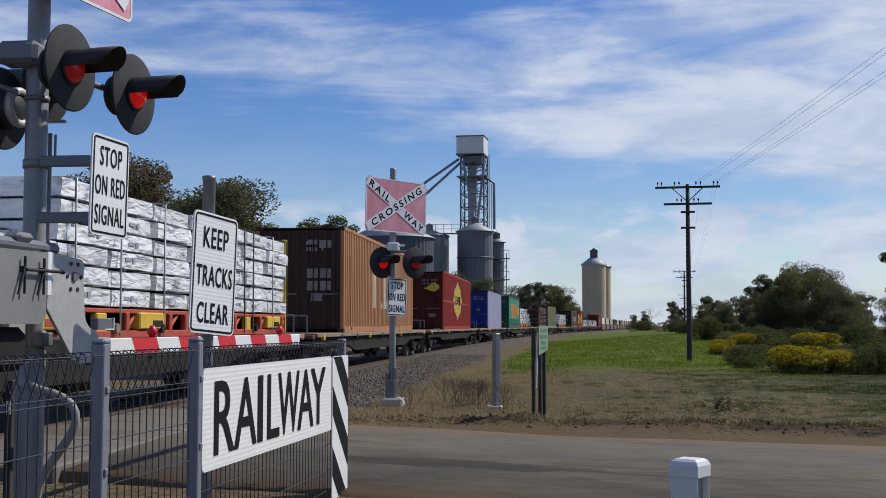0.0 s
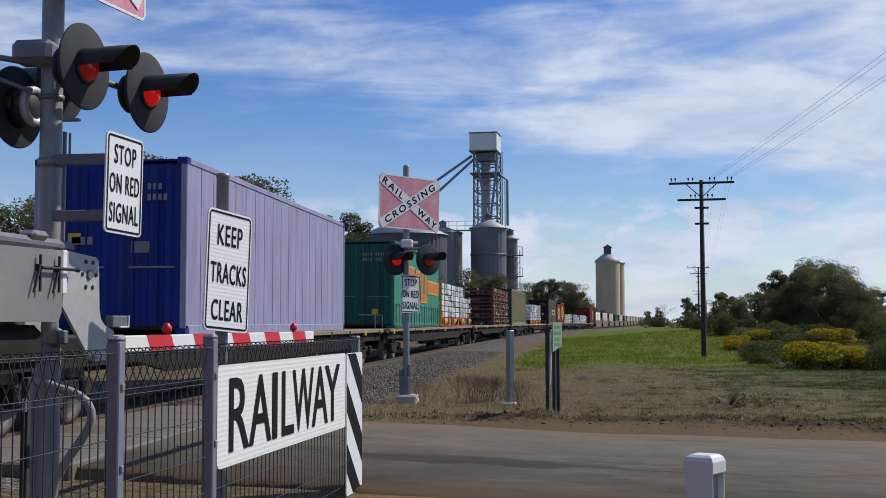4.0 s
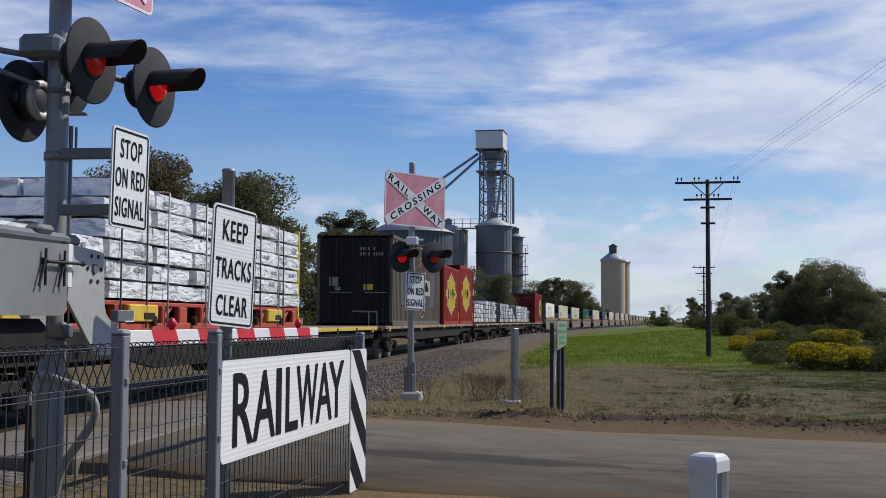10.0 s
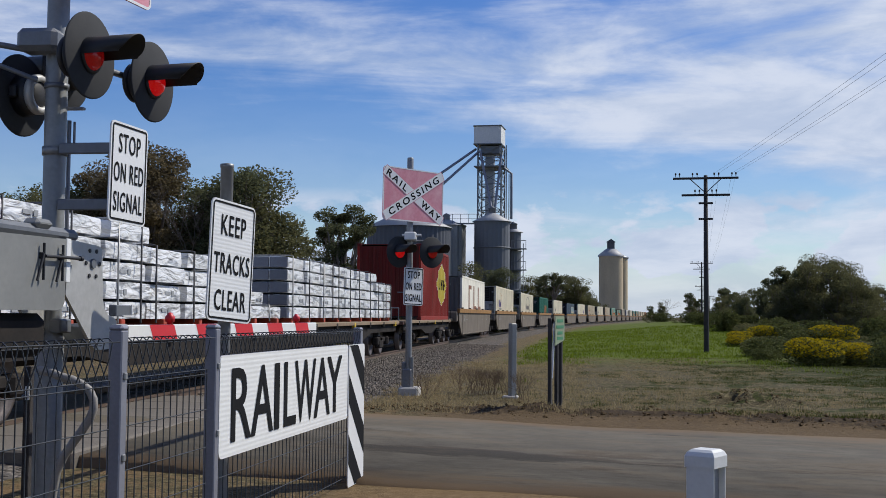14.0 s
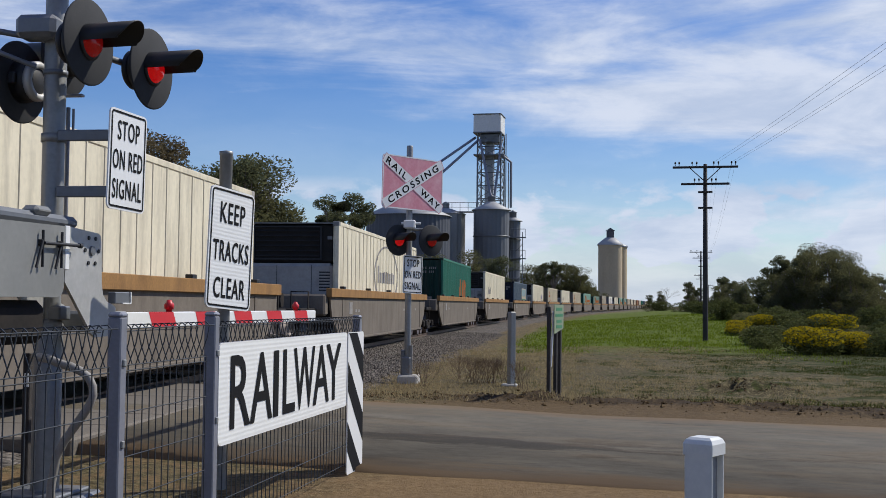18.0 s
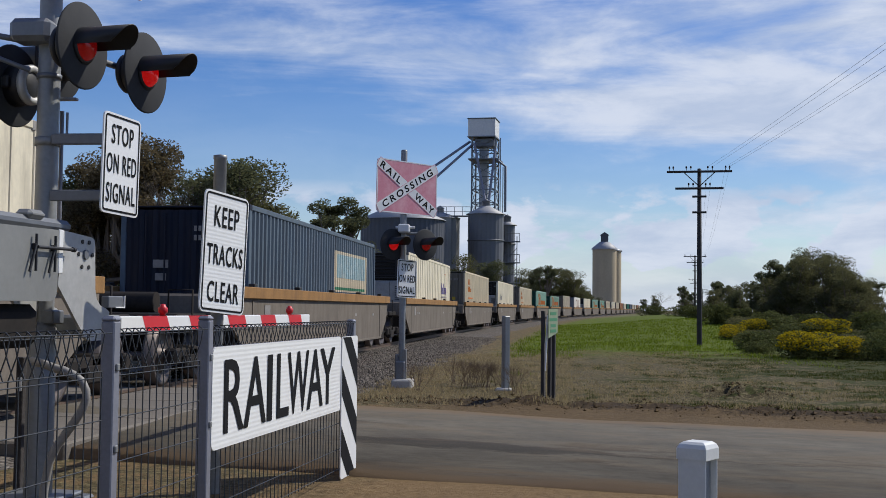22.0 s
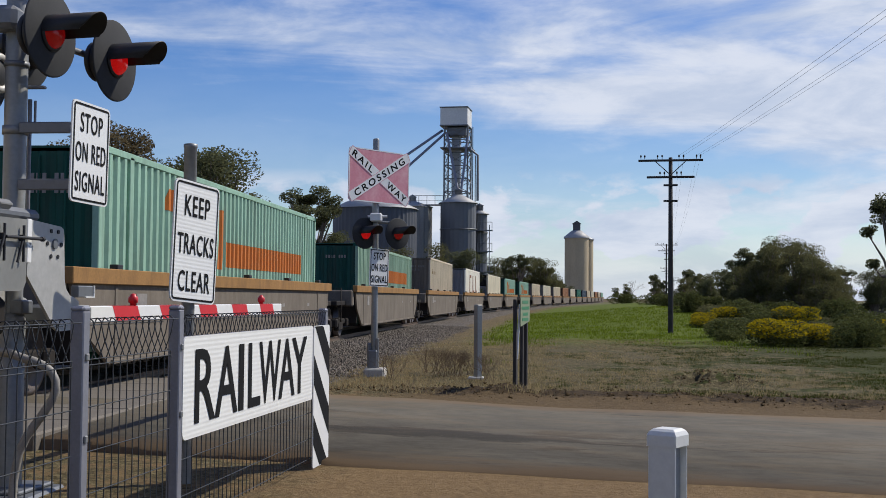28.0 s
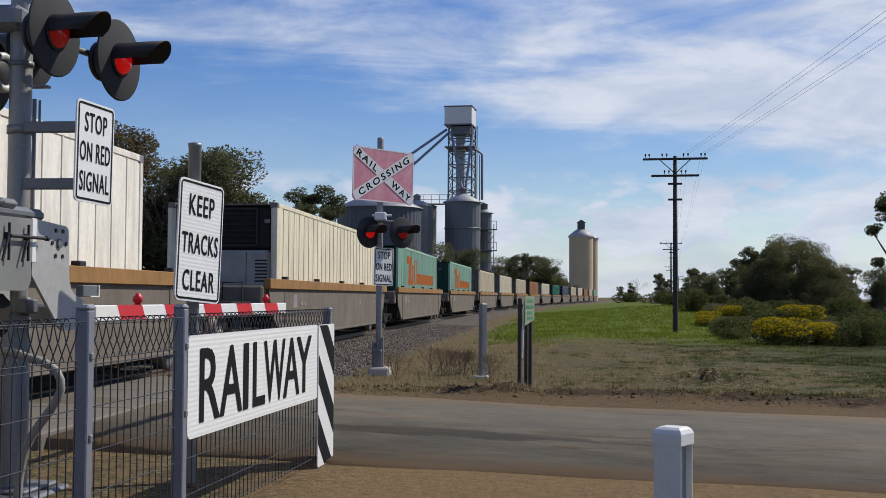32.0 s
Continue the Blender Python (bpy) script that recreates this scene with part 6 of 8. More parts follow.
def container(label, q0, length, colour, end=None, h=2.9, z=1.10, style="corr", roofc=None, category="shipping container", w=2.46):
    """A container with its near end at q0 on the train."""
    c = thing("container" if style != "reefer" else "refrigerated_container", label, category, None, "containers on the train")
    # most end colours are paint darkened by the shade on the ends
    side, end_shade_paint = paint(colour), paint(end or colour)
    hw, hl = w / 2, length / 2
    posts48 = length > 14.2 and style == "corr"
    key = (round(length, 2), h, w, style)
    if key not in SHELLS:
        s = {}
        s["frame"] = [Geo().box((sx * (hw - 0.05), sy * (hl - 0.06), h / 2), (0.10, 0.12, h - 0.02), 0.01) for sx in (-1, 1) for sy in (-1, 1)]
        if posts48:
            s["frame"] += [Geo().box((sx * (hw - 0.035), sy * (hl - 1.22), h / 2), (0.07, 0.16, h - 0.1), 0.01) for sx in (-1, 1) for sy in (-1, 1)]
        s["rail"] = [Geo().box((sx * (hw - 0.04), 0, zz), (0.08, length - 0.02, hh), 0.01) for sx in (-1, 1) for zz, hh in ((h - 0.05, 0.10), (0.08, 0.16))]
        s["casting"] = [Geo().box((sx * (hw - 0.08), sy * (hl - 0.085), zz), (0.165, 0.178, 0.118), 0.01) for sx in (-1, 1) for sy in (-1, 1) for zz in (0.059, h - 0.059)]
        if style == "corr":
            s["side"] = corrugated(length - 0.22, h - 0.24, 0.278, 0.046, 0.14)
        elif style == "panel":
            s["side"] = grooved(length - 0.2, h - 0.2, 0.62, 0.03, -0.022)
        elif style == "curtain":
            g = Geo()
            n = 40
            for i in range(n + 1):
                y = -length / 2 + 0.05 + (length - 0.1) * i / n
                for zz in (0.85, h - 0.12):
                    g.v.append((-0.015 + 0.012 * math.sin(i * 2.1), y, zz))
            g.f = [(2 * i, 2 * i + 2, 2 * i + 3, 2 * i + 1) for i in range(n)]
            g.s = [True] * n
            g.box((-0.03, 0, 0.5), (0.03, length - 0.1, 0.75), 0.01)
            s["side"] = g
        else:
            s["side"] = grooved(length - 0.16, h - 0.2, 0.55, 0.05, 0.014)
        s["end"] = corrugated(w - 0.2, h - 0.24, 0.25, 0.04, 0.14)
        s["roof"] = Geo().box((0, 0, h - 0.04), (w - 0.1, length - 0.1, 0.03), 0)
        s["floor"] = Geo().box((0, 0, 0.12), (w - 0.1, length - 0.1, 0.06), 0)
        SHELLS[key] = s
    s = SHELLS[key]
    for i, g in enumerate(s["frame"]):
        part("corner_post" if i < 4 else "side_post", g, side, c)
    for g in s["rail"]:
        part("rail", g, side, c)
    for g in s["casting"]:
        part("corner_casting", g, end_shade_paint, c)
    part("side_panel", s["side"], side, c, m=pose(hw - 0.012, 0, 0))
    if style == "curtain":
        SKIN[c.name] = [(-hl, hw - 0.012 + 0.003), (hl, hw - 0.012 + 0.003)]
    else:
        half = s["side"].v[:len(s["side"].v) // 2]
        SKIN[c.name] = [(-hl, hw)] + [(v[1], v[0] + hw - 0.012) for v in half] + [(hl, hw)]
    part("side_panel", s["side"], side, c, m=pose(-hw + 0.012, 0, 0, 0, 0, 180))
    part("roof_panel", s["roof"], paint(roofc) if roofc else end_shade_paint, c)
    part("floor_panel", s["floor"], UNDER, c)
    if style != "reefer":
        part("end_panel", s["end"], end_shade_paint, c, m=pose(0, -hl + 0.03, 0, 0, 0, -90))
        for x in (-0.55, -0.25, 0.25, 0.55):
            part("lock_rod", Geo().tube((x, hl + 0.02, 0.2), (x, hl + 0.02, h - 0.2), 0.02, n=6), GALV_DARK, c)
        for x in (-0.75, -0.38, 0.38, 0.75):
            rod = part("lock_rod", Geo().tube((x, -hl + 0.005, 0.16), (x, -hl + 0.005, h - 0.16), 0.018, n=6), end_shade_paint, c)
            part("handle", Geo().box((x + 0.12, -hl - 0.012, 1.05), (0.36, 0.02, 0.035), 0.004), GALV_DARK, rod)
        rr = random.Random(int(q0 * 3))
        for i in range(rr.randrange(1, 3)):
            n = rr.randrange(6, 10)
            for k in range(n):
                if k == 4:
                    continue
                part("writing_bar", Geo().box((0.2 + 0.085 * k, -hl + 0.012, h - 0.45 - 0.17 * i), (0.055, 0.006, 0.10), 0), PALEBAR, c)
        for i in range(rr.randrange(1, 4)):
            part("data_plate", Geo().box((rr.choice((-0.56, 0.56)) + rr.uniform(-0.12, 0.12), -hl + 0.012, rr.uniform(0.5, 1.7)), (rr.uniform(0.18, 0.34), 0.008, rr.uniform(0.12, 0.3)), 0.002), rr.choice((PALEBAR, PALEBAR, YELLOWPAINT, GALV_DARK)), c)
        for x in (-0.6, 0.6):
            part("door", Geo().box((x, hl - 0.02, h / 2), (1.1, 0.05, h - 0.25), 0.01), end_shade_paint, c)
    else:
        part("end_panel", Geo().box((0, -hl + 0.5, h / 2), (w - 0.1, 0.06, h - 0.2), 0.01), end_shade_paint, c)
        part("end_panel", Geo().box((0, hl - 0.03, h / 2), (w - 0.1, 0.06, h - 0.2), 0.01), end_shade_paint, c)
        dark = mat("dark cooling unit", (0.022, 0.021, 0.020), 0.8, 0, 0.2, 0.3, (0.06, 0.058, 0.054), 2.0, spec=0.15)
        grey = mat("grey unit panel", (0.34, 0.325, 0.30), 0.6, 0, 0.12, 0.5, (0.14, 0.13, 0.115), 1.5, spec=0.25)
        unit = part("cooling_unit", Geo().box((0, -hl + 0.30, h * 0.81), (w - 0.30, 0.4, h * 0.33), 0.05), dark, c, "dark cooling unit with louvres")
        for i in range(6):
            part("louvre", Geo().box((-0.1, -hl + 0.085, h * 0.70 + 0.125 * i), (w * 0.66, 0.03, 0.04), 0.004, Matrix.Rotation(radians(30), 3, "X")), BLACK, unit)
        part("grille_frame", Geo().box((-0.1, -hl + 0.08, h * 0.675), (w * 0.70, 0.04, 0.05), 0.01).box((-0.1, -hl + 0.08, h * 0.675 + 0.81), (w * 0.70, 0.04, 0.05), 0.01).box((-0.1 - w * 0.35, -hl + 0.08, h * 0.675 + 0.405), (0.05, 0.04, 0.84), 0.01).box((-0.1 + w * 0.35, -hl + 0.08, h * 0.675 + 0.405), (0.05, 0.04, 0.84), 0.01), BLACK, unit)
        part("display", Geo().box((w * 0.40, -hl + 0.085, h * 0.86), (0.12, 0.03, 0.09), 0.005), GALV_DARK, unit)
        for sx in (-1, 1):
            part("cheek", Geo().box((sx * (hw - 0.08), -hl + 0.29, h * 0.52), (0.15, 0.54, h * 0.94), 0.05), side, c, "pale rounded cheek panel")
        panel = part("lower_panel", Geo().box((0, -hl + 0.27, h * 0.335), (w - 0.32, 0.5, h * 0.61), 0.08), grey, c, "grey lower panel of the cooling unit")
        for i in range(7):
            part("slot", Geo().box((w * 0.355, -hl + 0.018, 1.18 + 0.075 * i), (0.27, 0.012, 0.035), 0.002), BLACK, panel)
        for x in (-w * 0.14, w * 0.22):
            part("seam", Geo().box((x, -hl + 0.018, h * 0.335), (0.012, 0.008, h * 0.58), 0), BLACK, panel)
        part("control_box", Geo().box((-w * 0.30, -hl + 0.01, h * 0.30), (0.44, 0.05, 0.42), 0.015), dark, panel)
    return on_train(c, q0 + hl, z)


PACKS = {}


def pack_mesh(lx, ly, lz, variant):
    """A wrapped timber pack with creased, slightly slumped faces."""
    key = (round(lx, 2), round(ly, 2), round(lz, 2), variant)
    if key in PACKS:
        return PACKS[key]
    nx, ny, nz = 5, max(6, int(ly / 0.16)), 4
    g, ix = Geo(), {}

    def vert(i, j, k):
        if (i, j, k) not in ix:
            x, y, z = (i / nx - 0.5) * lx, (j / ny - 0.5) * ly, (k / nz - 0.5) * lz
            o = variant * 7.3
            d = 0.007
            x += d * noise.noise((y * 3.1 + o, z * 8, x)) * (2.0 if i in (0, nx) else 0)
            z += d * noise.noise((y * 2.3 + o, x * 4, z + 5)) * (1.4 if k in (0, nz) else 0)
            y += d * noise.noise((x * 4 + o, z * 6, y)) * (2.0 if j in (0, ny) else 0)
            if i in (0, nx) and k in (0, nz):
                x *= 0.992
                z *= 0.96
            ix[i, j, k] = len(g.v)
            g.v.append((x, y, z))
        return ix[i, j, k]

    for j in range(ny):
        for k in range(nz):
            g.f.append((vert(nx, j, k), vert(nx, j + 1, k), vert(nx, j + 1, k + 1), vert(nx, j, k + 1)))
            g.f.append((vert(0, j + 1, k), vert(0, j, k), vert(0, j, k + 1), vert(0, j + 1, k + 1)))
        for i in range(nx):
            g.f.append((vert(i, j, nz), vert(i + 1, j, nz), vert(i + 1, j + 1, nz), vert(i, j + 1, nz)))
            g.f.append((vert(i + 1, j, 0), vert(i, j, 0), vert(i, j + 1, 0), vert(i + 1, j + 1, 0)))
    for i in range(nx):
        for k in range(nz):
            g.f.append((vert(i, 0, k), vert(i + 1, 0, k), vert(i + 1, 0, k + 1), vert(i, 0, k + 1)))
            g.f.append((vert(i + 1, ny, k), vert(i, ny, k), vert(i, ny, k + 1), vert(i + 1, ny, k + 1)))
    g.s = [False] * len(g.f)
    PACKS[key] = g.mesh("timber_pack", WRAP)
    return PACKS[key]


def timber_load(label, q0, length, tiers, z, framed=True, columns=8, width=2.4, ends=(-1, 1)):
    """Packs of sawn timber wrapped in plastic, stacked in tiers and strapped."""
    t = thing("timber_load", label, "timber load", None, "timber loads on the train")
    rnd = random.Random(int(q0 * 10))
    hb = 0.24
    cl = length / columns
    base = 0.10
    if framed:
        base = 0.44
        for sx in (-1, 1):
            part("frame_rail", Geo().box((sx * 1.17, 0, 0.07), (0.08, length, 0.10), 0.01), ORANGERED, t, "orange red lower frame rail")
            part("frame_rail", Geo().box((sx * 1.16, 0, 0.385), (0.07, length, 0.06), 0.01), ORANGERED, t, "orange red upper frame rail")
        part("frame_bed", Geo().box((0, 0, 0.39), (2.2, length, 0.06), 0.01), UNDER, t)
        # dark plank added inside as the shade in the frame's gaps
        part("frame_spine", Geo().box((0.3, 0, 0.22), (0.3, length - 0.4, 0.28), 0.02), UNDER, t)
        k = max(4, int(length / 0.82))
        for i in range(k):
            yy = -length / 2 + 0.3 + (length - 0.6) * i / (k - 1)
            if i % 4 == 1:
                block = part("frame_block", Geo().box((1.16, yy, 0.255), (0.18, 1.05, 0.24), 0.02), YELLOWPAINT, t, "yellow lashing box")
                part("block_slot", Geo().box((1.252, yy + 0.18, 0.22), (0.012, 0.40, 0.09), 0.002), ORANGERED if i % 8 == 1 else UNDER, block)
            elif i % 4 == 3:
                part("frame_post", Geo().box((1.15, yy, 0.23), (0.10, 0.34, 0.26), 0.02), YELLOWPAINT if i % 8 == 3 else ORANGERED, t)
            else:
                part("frame_post", Geo().box((1.15, yy, 0.23), (0.12, 0.13, 0.28), 0.015), ORANGERED, t)
                part("frame_brace", Geo().tube((1.14, yy + 0.05, 0.12), (1.14, yy + 0.45, 0.36), 0.035, n=6), ORANGERED, t)
            if i % 2:
                part("winch", Geo().tube((1.20, yy + 0.38, 0.15), (1.27, yy + 0.38, 0.15), 0.07, n=10), UNDER if i % 3 else DECK, t)
        for sy in ends:
            for sx in (-1, 1):
                part("end_stanchion", Geo().box((sx * 1.14, sy * (length / 2 + 0.06), 1.05), (0.10, 0.10, 2.0), 0.01), YELLOWPAINT, t, "yellow end stanchion")
            part("end_board", Geo().box((0, sy * (length / 2 + 0.06), 0.4), (2.2, 0.06, 0.55), 0), YELLOWPAINT if sy < 0 else ORANGERED, t)
    else:
        for i in range(9):
            part("bearer", Geo().box((0, -length / 2 + 0.4 + (length - 0.8) * i / 8, 0.05), (2.4, 0.14, 0.10), 0.01), ORANGERED, t)
    deep = hb + 0.02
    for ci in range(columns):
        nt = tiers[min(len(tiers) - 1, ci * len(tiers) // columns)]
        y = -length / 2 + cl * (ci + 0.5)
        for k in range(nt):
            for sx in (-1, 1):
                me = pack_mesh(width / 2 - 0.02, round(cl - 0.03 - 0.07 * rnd.randrange(3), 3), hb - 0.012, rnd.randrange(4))
                px, py, pz = sx * width / 4 + rnd.uniform(-0.045, 0.045), y + rnd.uniform(-0.03, 0.03), base + hb * (k + 0.5) + 0.02 * k
                pack = part("timber_pack", me, None, t, "", pose(px, py, pz, rnd.uniform(-0.5, 0.5), 0, rnd.uniform(-0.9, 0.9)))
                if sx > 0 and rnd.random() < 0.45:
                    part("stamp", stamp_mesh, None, pack, "", pose(width / 4 - 0.002, rnd.uniform(-0.25, 0.25) * cl, rnd.uniform(-0.02, 0.03)))
            if k:
                part("batten", Geo().box((0, y - cl * 0.2, base + deep * k - 0.012), (width - 0.02, 0.08, 0.035), 0), STRAP, t)
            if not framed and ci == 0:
                # ends of the boards' bundles, their shade put into the dark colour
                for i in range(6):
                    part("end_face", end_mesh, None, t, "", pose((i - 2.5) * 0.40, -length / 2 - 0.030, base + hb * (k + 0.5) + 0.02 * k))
        top = base + nt * deep
        for yy in (y + cl * rnd.uniform(-0.38, -0.15), y + cl * rnd.uniform(0.25, 0.46)):
            part("strap", Geo().path([(-width / 2 - 0.03, yy, 0.05), (-width / 2 - 0.03, yy, top), (-width / 2 + 0.05, yy, top + 0.012), (width / 2 - 0.05, yy, top + 0.012), (width / 2 + 0.035, yy + rnd.uniform(-0.02, 0.02), top), (width / 2 + 0.045, yy, 0.05)], 0.014, 4), STRAP if rnd.random() < 0.7 else GALV, t)
            if rnd.random() < 0.5:
                break
    return on_train(t, q0 + length / 2, z)


stamp_mesh = Geo().box((0, 0, 0), (0.004, 0.22, 0.05), 0).box((0, 0.20, 0.0), (0.004, 0.10, 0.07), 0).mesh("stamp", STAMP)
end_mesh = Geo().box((0, 0, 0), (0.375, 0.03, 0.215), 0.012).mesh("end_face", END_SHADED)


def bogie_parts(parent, y):
    b = part("bogie", Geo().box((0.98, 0, 0.50), (0.14, 1.5, 0.16), 0.03).box((-0.98, 0, 0.50), (0.14, 1.5, 0.16), 0.03).box((0.98, 0, 0.36), (0.16, 0.7, 0.26), 0.03).box((-0.98, 0, 0.36), (0.16, 0.7, 0.26), 0.03).box((0, 0, 0.50), (2.1, 0.4, 0.22), 0.03), UNDER, parent, "cast steel bogie", pose(0, y, 0))
    for a in (-0.88, 0.88):
        part("axle", axle_mesh, None, b, "", pose(0, a, 0.46))
        for turn in (0, 180):
            part("wheel", wheel_mesh, None, b, "", pose(0, a, 0.46, 0, 0, turn))
    for a in (-0.88, 0.88):
        for sx in (-1, 1):
            part("axle_box", Geo().box((sx * 1.02, a, 0.46), (0.2, 0.28, 0.26), 0.04), UNDER, b)


wg = Geo()
turned = Geo().lathe([(0.0, 0.70), (0.49, 0.70), (0.49, 0.735), (0.46, 0.75), (0.455, 0.86), (0.40, 0.87), (0.36, 0.83), (0.14, 0.80), (0.12, 0.90), (0.0, 0.90)], 24)
wg.add([(z, x, y) for x, y, z in turned.v], turned.f, True)
wheel_mesh = wg.mesh("wheel", WHEEL)
axle_mesh = Geo().tube((-1.0, 0, 0), (1.0, 0, 0), 0.075, n=10).mesh("axle", WHEEL)


def flat_wagon(q0, q1, label="long flat container wagon with a dusty deck", edge=None):
    length = q1 - q0
    w = thing("flat_wagon", label, "wagon", None, "freight wagons")
    hl = length / 2
    part("deck", Geo().box((0, 0, 1.02), (2.5, length - 0.8, 0.10), 0.01), DECK, w, "dusty brown deck")
    for sx in (-1, 1):
        part("deck_edge", Geo().box((sx * 1.262, 0, 1.015), (0.02, length - 0.9, 0.085), 0.005), edge or DECK, w, "worn deck edge")
    for sx in (-1, 1):
        sill = Geo()
        hh = 0.24
        mid = hl - 5.0
        sill.prism([(-hl + 0.5, 0.97), (-hl + 0.5, 0.97 - hh), (-mid, 0.97 - hh), (-mid + 1.2, 0.55), (mid - 1.2, 0.55), (mid, 0.97 - hh), (hl - 0.5, 0.97 - hh), (hl - 0.5, 0.97)], pose(sx * 1.12, 0, 0, 0, 0, 90), 0.08)
        part("side_sill", sill, UNDER, w, "dark fish-bellied side sill")
        n = int(length / 2.2)
        for i in range(n):
            part("stake_pocket", Geo().box((sx * 1.24, -hl + 1.2 + (length - 2.4) * i / (n - 1), 0.97), (0.08, 0.18, 0.15), 0.01), YELLOWPAINT if i % 3 == 0 else UNDER, w)
    part("centre_sill", Geo().box((0, 0, 0.78), (0.5, length - 1.0, 0.4), 0.02), UNDER, w)
    for y in (-hl + 2.6, hl - 2.6):
        bogie_parts(w, y)
    for sy in (-1, 1):
        part("coupler", Geo().box((0, sy * (hl - 0.1), 0.75), (0.28, 0.9, 0.24), 0.04), UNDER, w)
        part("end_platform", Geo().box((0, sy * (hl - 0.35), 0.98), (2.4, 0.35, 0.10), 0.01), RUST, w)
        part("handbrake_rail", Geo().tube((1.0, sy * (hl - 0.4), 1.0), (1.0, sy * (hl - 0.4), 1.5), 0.018, n=6).tube((0.5, sy * (hl - 0.4), 1.5), (1.0, sy * (hl - 0.4), 1.5), 0.018, n=6), GALV_DARK, w)
    part("brake_gear", Geo().box((0.5, 1.0, 0.55), (0.5, 1.4, 0.35), 0.05), UNDER, w)
    part("air_tank", Geo().tube((0.7, -2.6, 0.55), (0.7, -1.2, 0.55), 0.18, n=12), UNDER, w)
    return on_train(w, (q0 + q1) / 2, RAIL_Z)


WELL = {}


def well_wagon(qc):
    """A low well wagon: deep sides with a tan top sill, platforms over the bogies."""
    w = thing("well_wagon", "grey brown well wagon with a tan top sill", "wagon", None, "freight wagons")
    if not WELL:
        prof = [(-8.55, 1.50), (-8.2, 0.85), (-7.2, 0.32), (7.2, 0.32), (8.2, 0.85), (8.55, 1.50)]
        WELL["side"] = Geo().prism(prof, pose(0, 0, 0, 0, 0, 90), 0.05)
        WELL["sill"] = Geo().box((0, 0, 1.49), (0.14, 17.2, 0.21), 0.01)
    for sx in (-1, 1):
        sd = part("well_side", WELL["side"], WELLGREY, w, "grey brown well side", pose(sx * 1.34, 0, 0))
        part("top_sill", WELL["sill"], SILLTAN, w, "tan top sill", pose(sx * 1.36, 0, 0))
        for i in range(5):
            part("twist_lock", Geo().box((0, 0, 0), (0.12, 0.2, 0.08), 0.01), BLACK, w, "", pose(sx * 1.36, -7.0 + 3.5 * i, 1.62))
    part("panel_mark", Geo().box((1.37, -6.0, 1.12), (0.006, 0.42, 0.30), 0), PALEBAR, w, "worn pale stencil panel")
    for y in (-5.3, -4.9, 3.1, 5.8):
        part("stencil_bar", Geo().box((1.37, y, 1.05), (0.006, 0.24, 0.07), 0), PALEBAR, w)
    for y in (-7.0, 7.0):
        part("side_plate", Geo().box((1.372, y, 0.86), (0.012, 0.10, 0.98), 0.003), WELLGREY, w, "welded upright plate")
    part("bottom_flange", Geo().box((1.375, 0, 0.35), (0.05, 14.3, 0.06), 0.006), WELLGREY, w, "bottom flange of the well side")
    part("well_floor", Geo().box((0, 0, 0.34), (2.5, 14.6, 0.06), 0), UNDER, w)
    for sy in (-1, 1):
        part("bulkhead", Geo().box((0, sy * 7.9, 0.9), (2.6, 0.12, 1.0), 0.02), UNDER, w)
        part("end_platform", Geo().box((0, sy * 9.35, 1.05), (2.2, 1.9, 0.14), 0.02), UNDER, w)
        part("end_beam", Geo().box((0, sy * 8.6, 1.20), (2.6, 0.35, 0.5), 0.04), WELLGREY, w)
        part("ladder", Geo().path([(1.1, sy * 9.6, 0.5), (1.1, sy * 9.6, 1.5), (0.7, sy * 9.6, 1.5), (0.7, sy * 9.6, 1.1)], 0.018, 6), UNDER, w)
        part("coupler", Geo().box((0, sy * 10.4, 0.75), (0.28, 0.8, 0.24), 0.04), UNDER, w)
        part("tank", Geo().tube((-0.5, sy * 9.6, 1.3), (0.5, sy * 9.6, 1.3), 0.17, n=12), UNDER, w)
        bogie_parts(w, sy * 9.35)
    return on_train(w, qc, RAIL_Z)


CREAM = (0.66, 0.57, 0.40)
PALE = (0.74, 0.67, 0.50)
WHITE = (0.84, 0.80, 0.69)
TOLLG = (0.29, 0.47, 0.36)
DGREEN = (0.03, 0.17, 0.115)
ORANGE = mat("faded orange marking", (0.52, 0.155, 0.03), 0.7, 0, 0.12, 0.4, (0.36, 0.21, 0.10), 1.5, spec=0.2)
YMARK = mat("yellow marking", (0.66, 0.52, 0.05), 0.6, 0, 0.1, 0.3, (0.4, 0.3, 0.08), 1.5)
CREAMMARK = mat("cream marking", (0.66, 0.56, 0.38), 0.6, 0, 0.1, 0.3, (0.4, 0.3, 0.2), 1.5)
BROWNMARK = mat("brown marking", (0.22, 0.085, 0.035), 0.6, 0, 0.1, 0.3, (0.12, 0.06, 0.04), 1.5)
PURPLE = mat("purple marking", (0.09, 0.06, 0.22), 0.6, 0, 0.1)
GREYMARK = mat("grey marking", (0.26, 0.24, 0.23), 0.6, 0, 0.1)
SX = 1.222   # where markings lie on a container's side


def rect(y0, y1, z0, z1):
    return [(y0, z0), (y1, z0), (y1, z1), (y0, z1)]


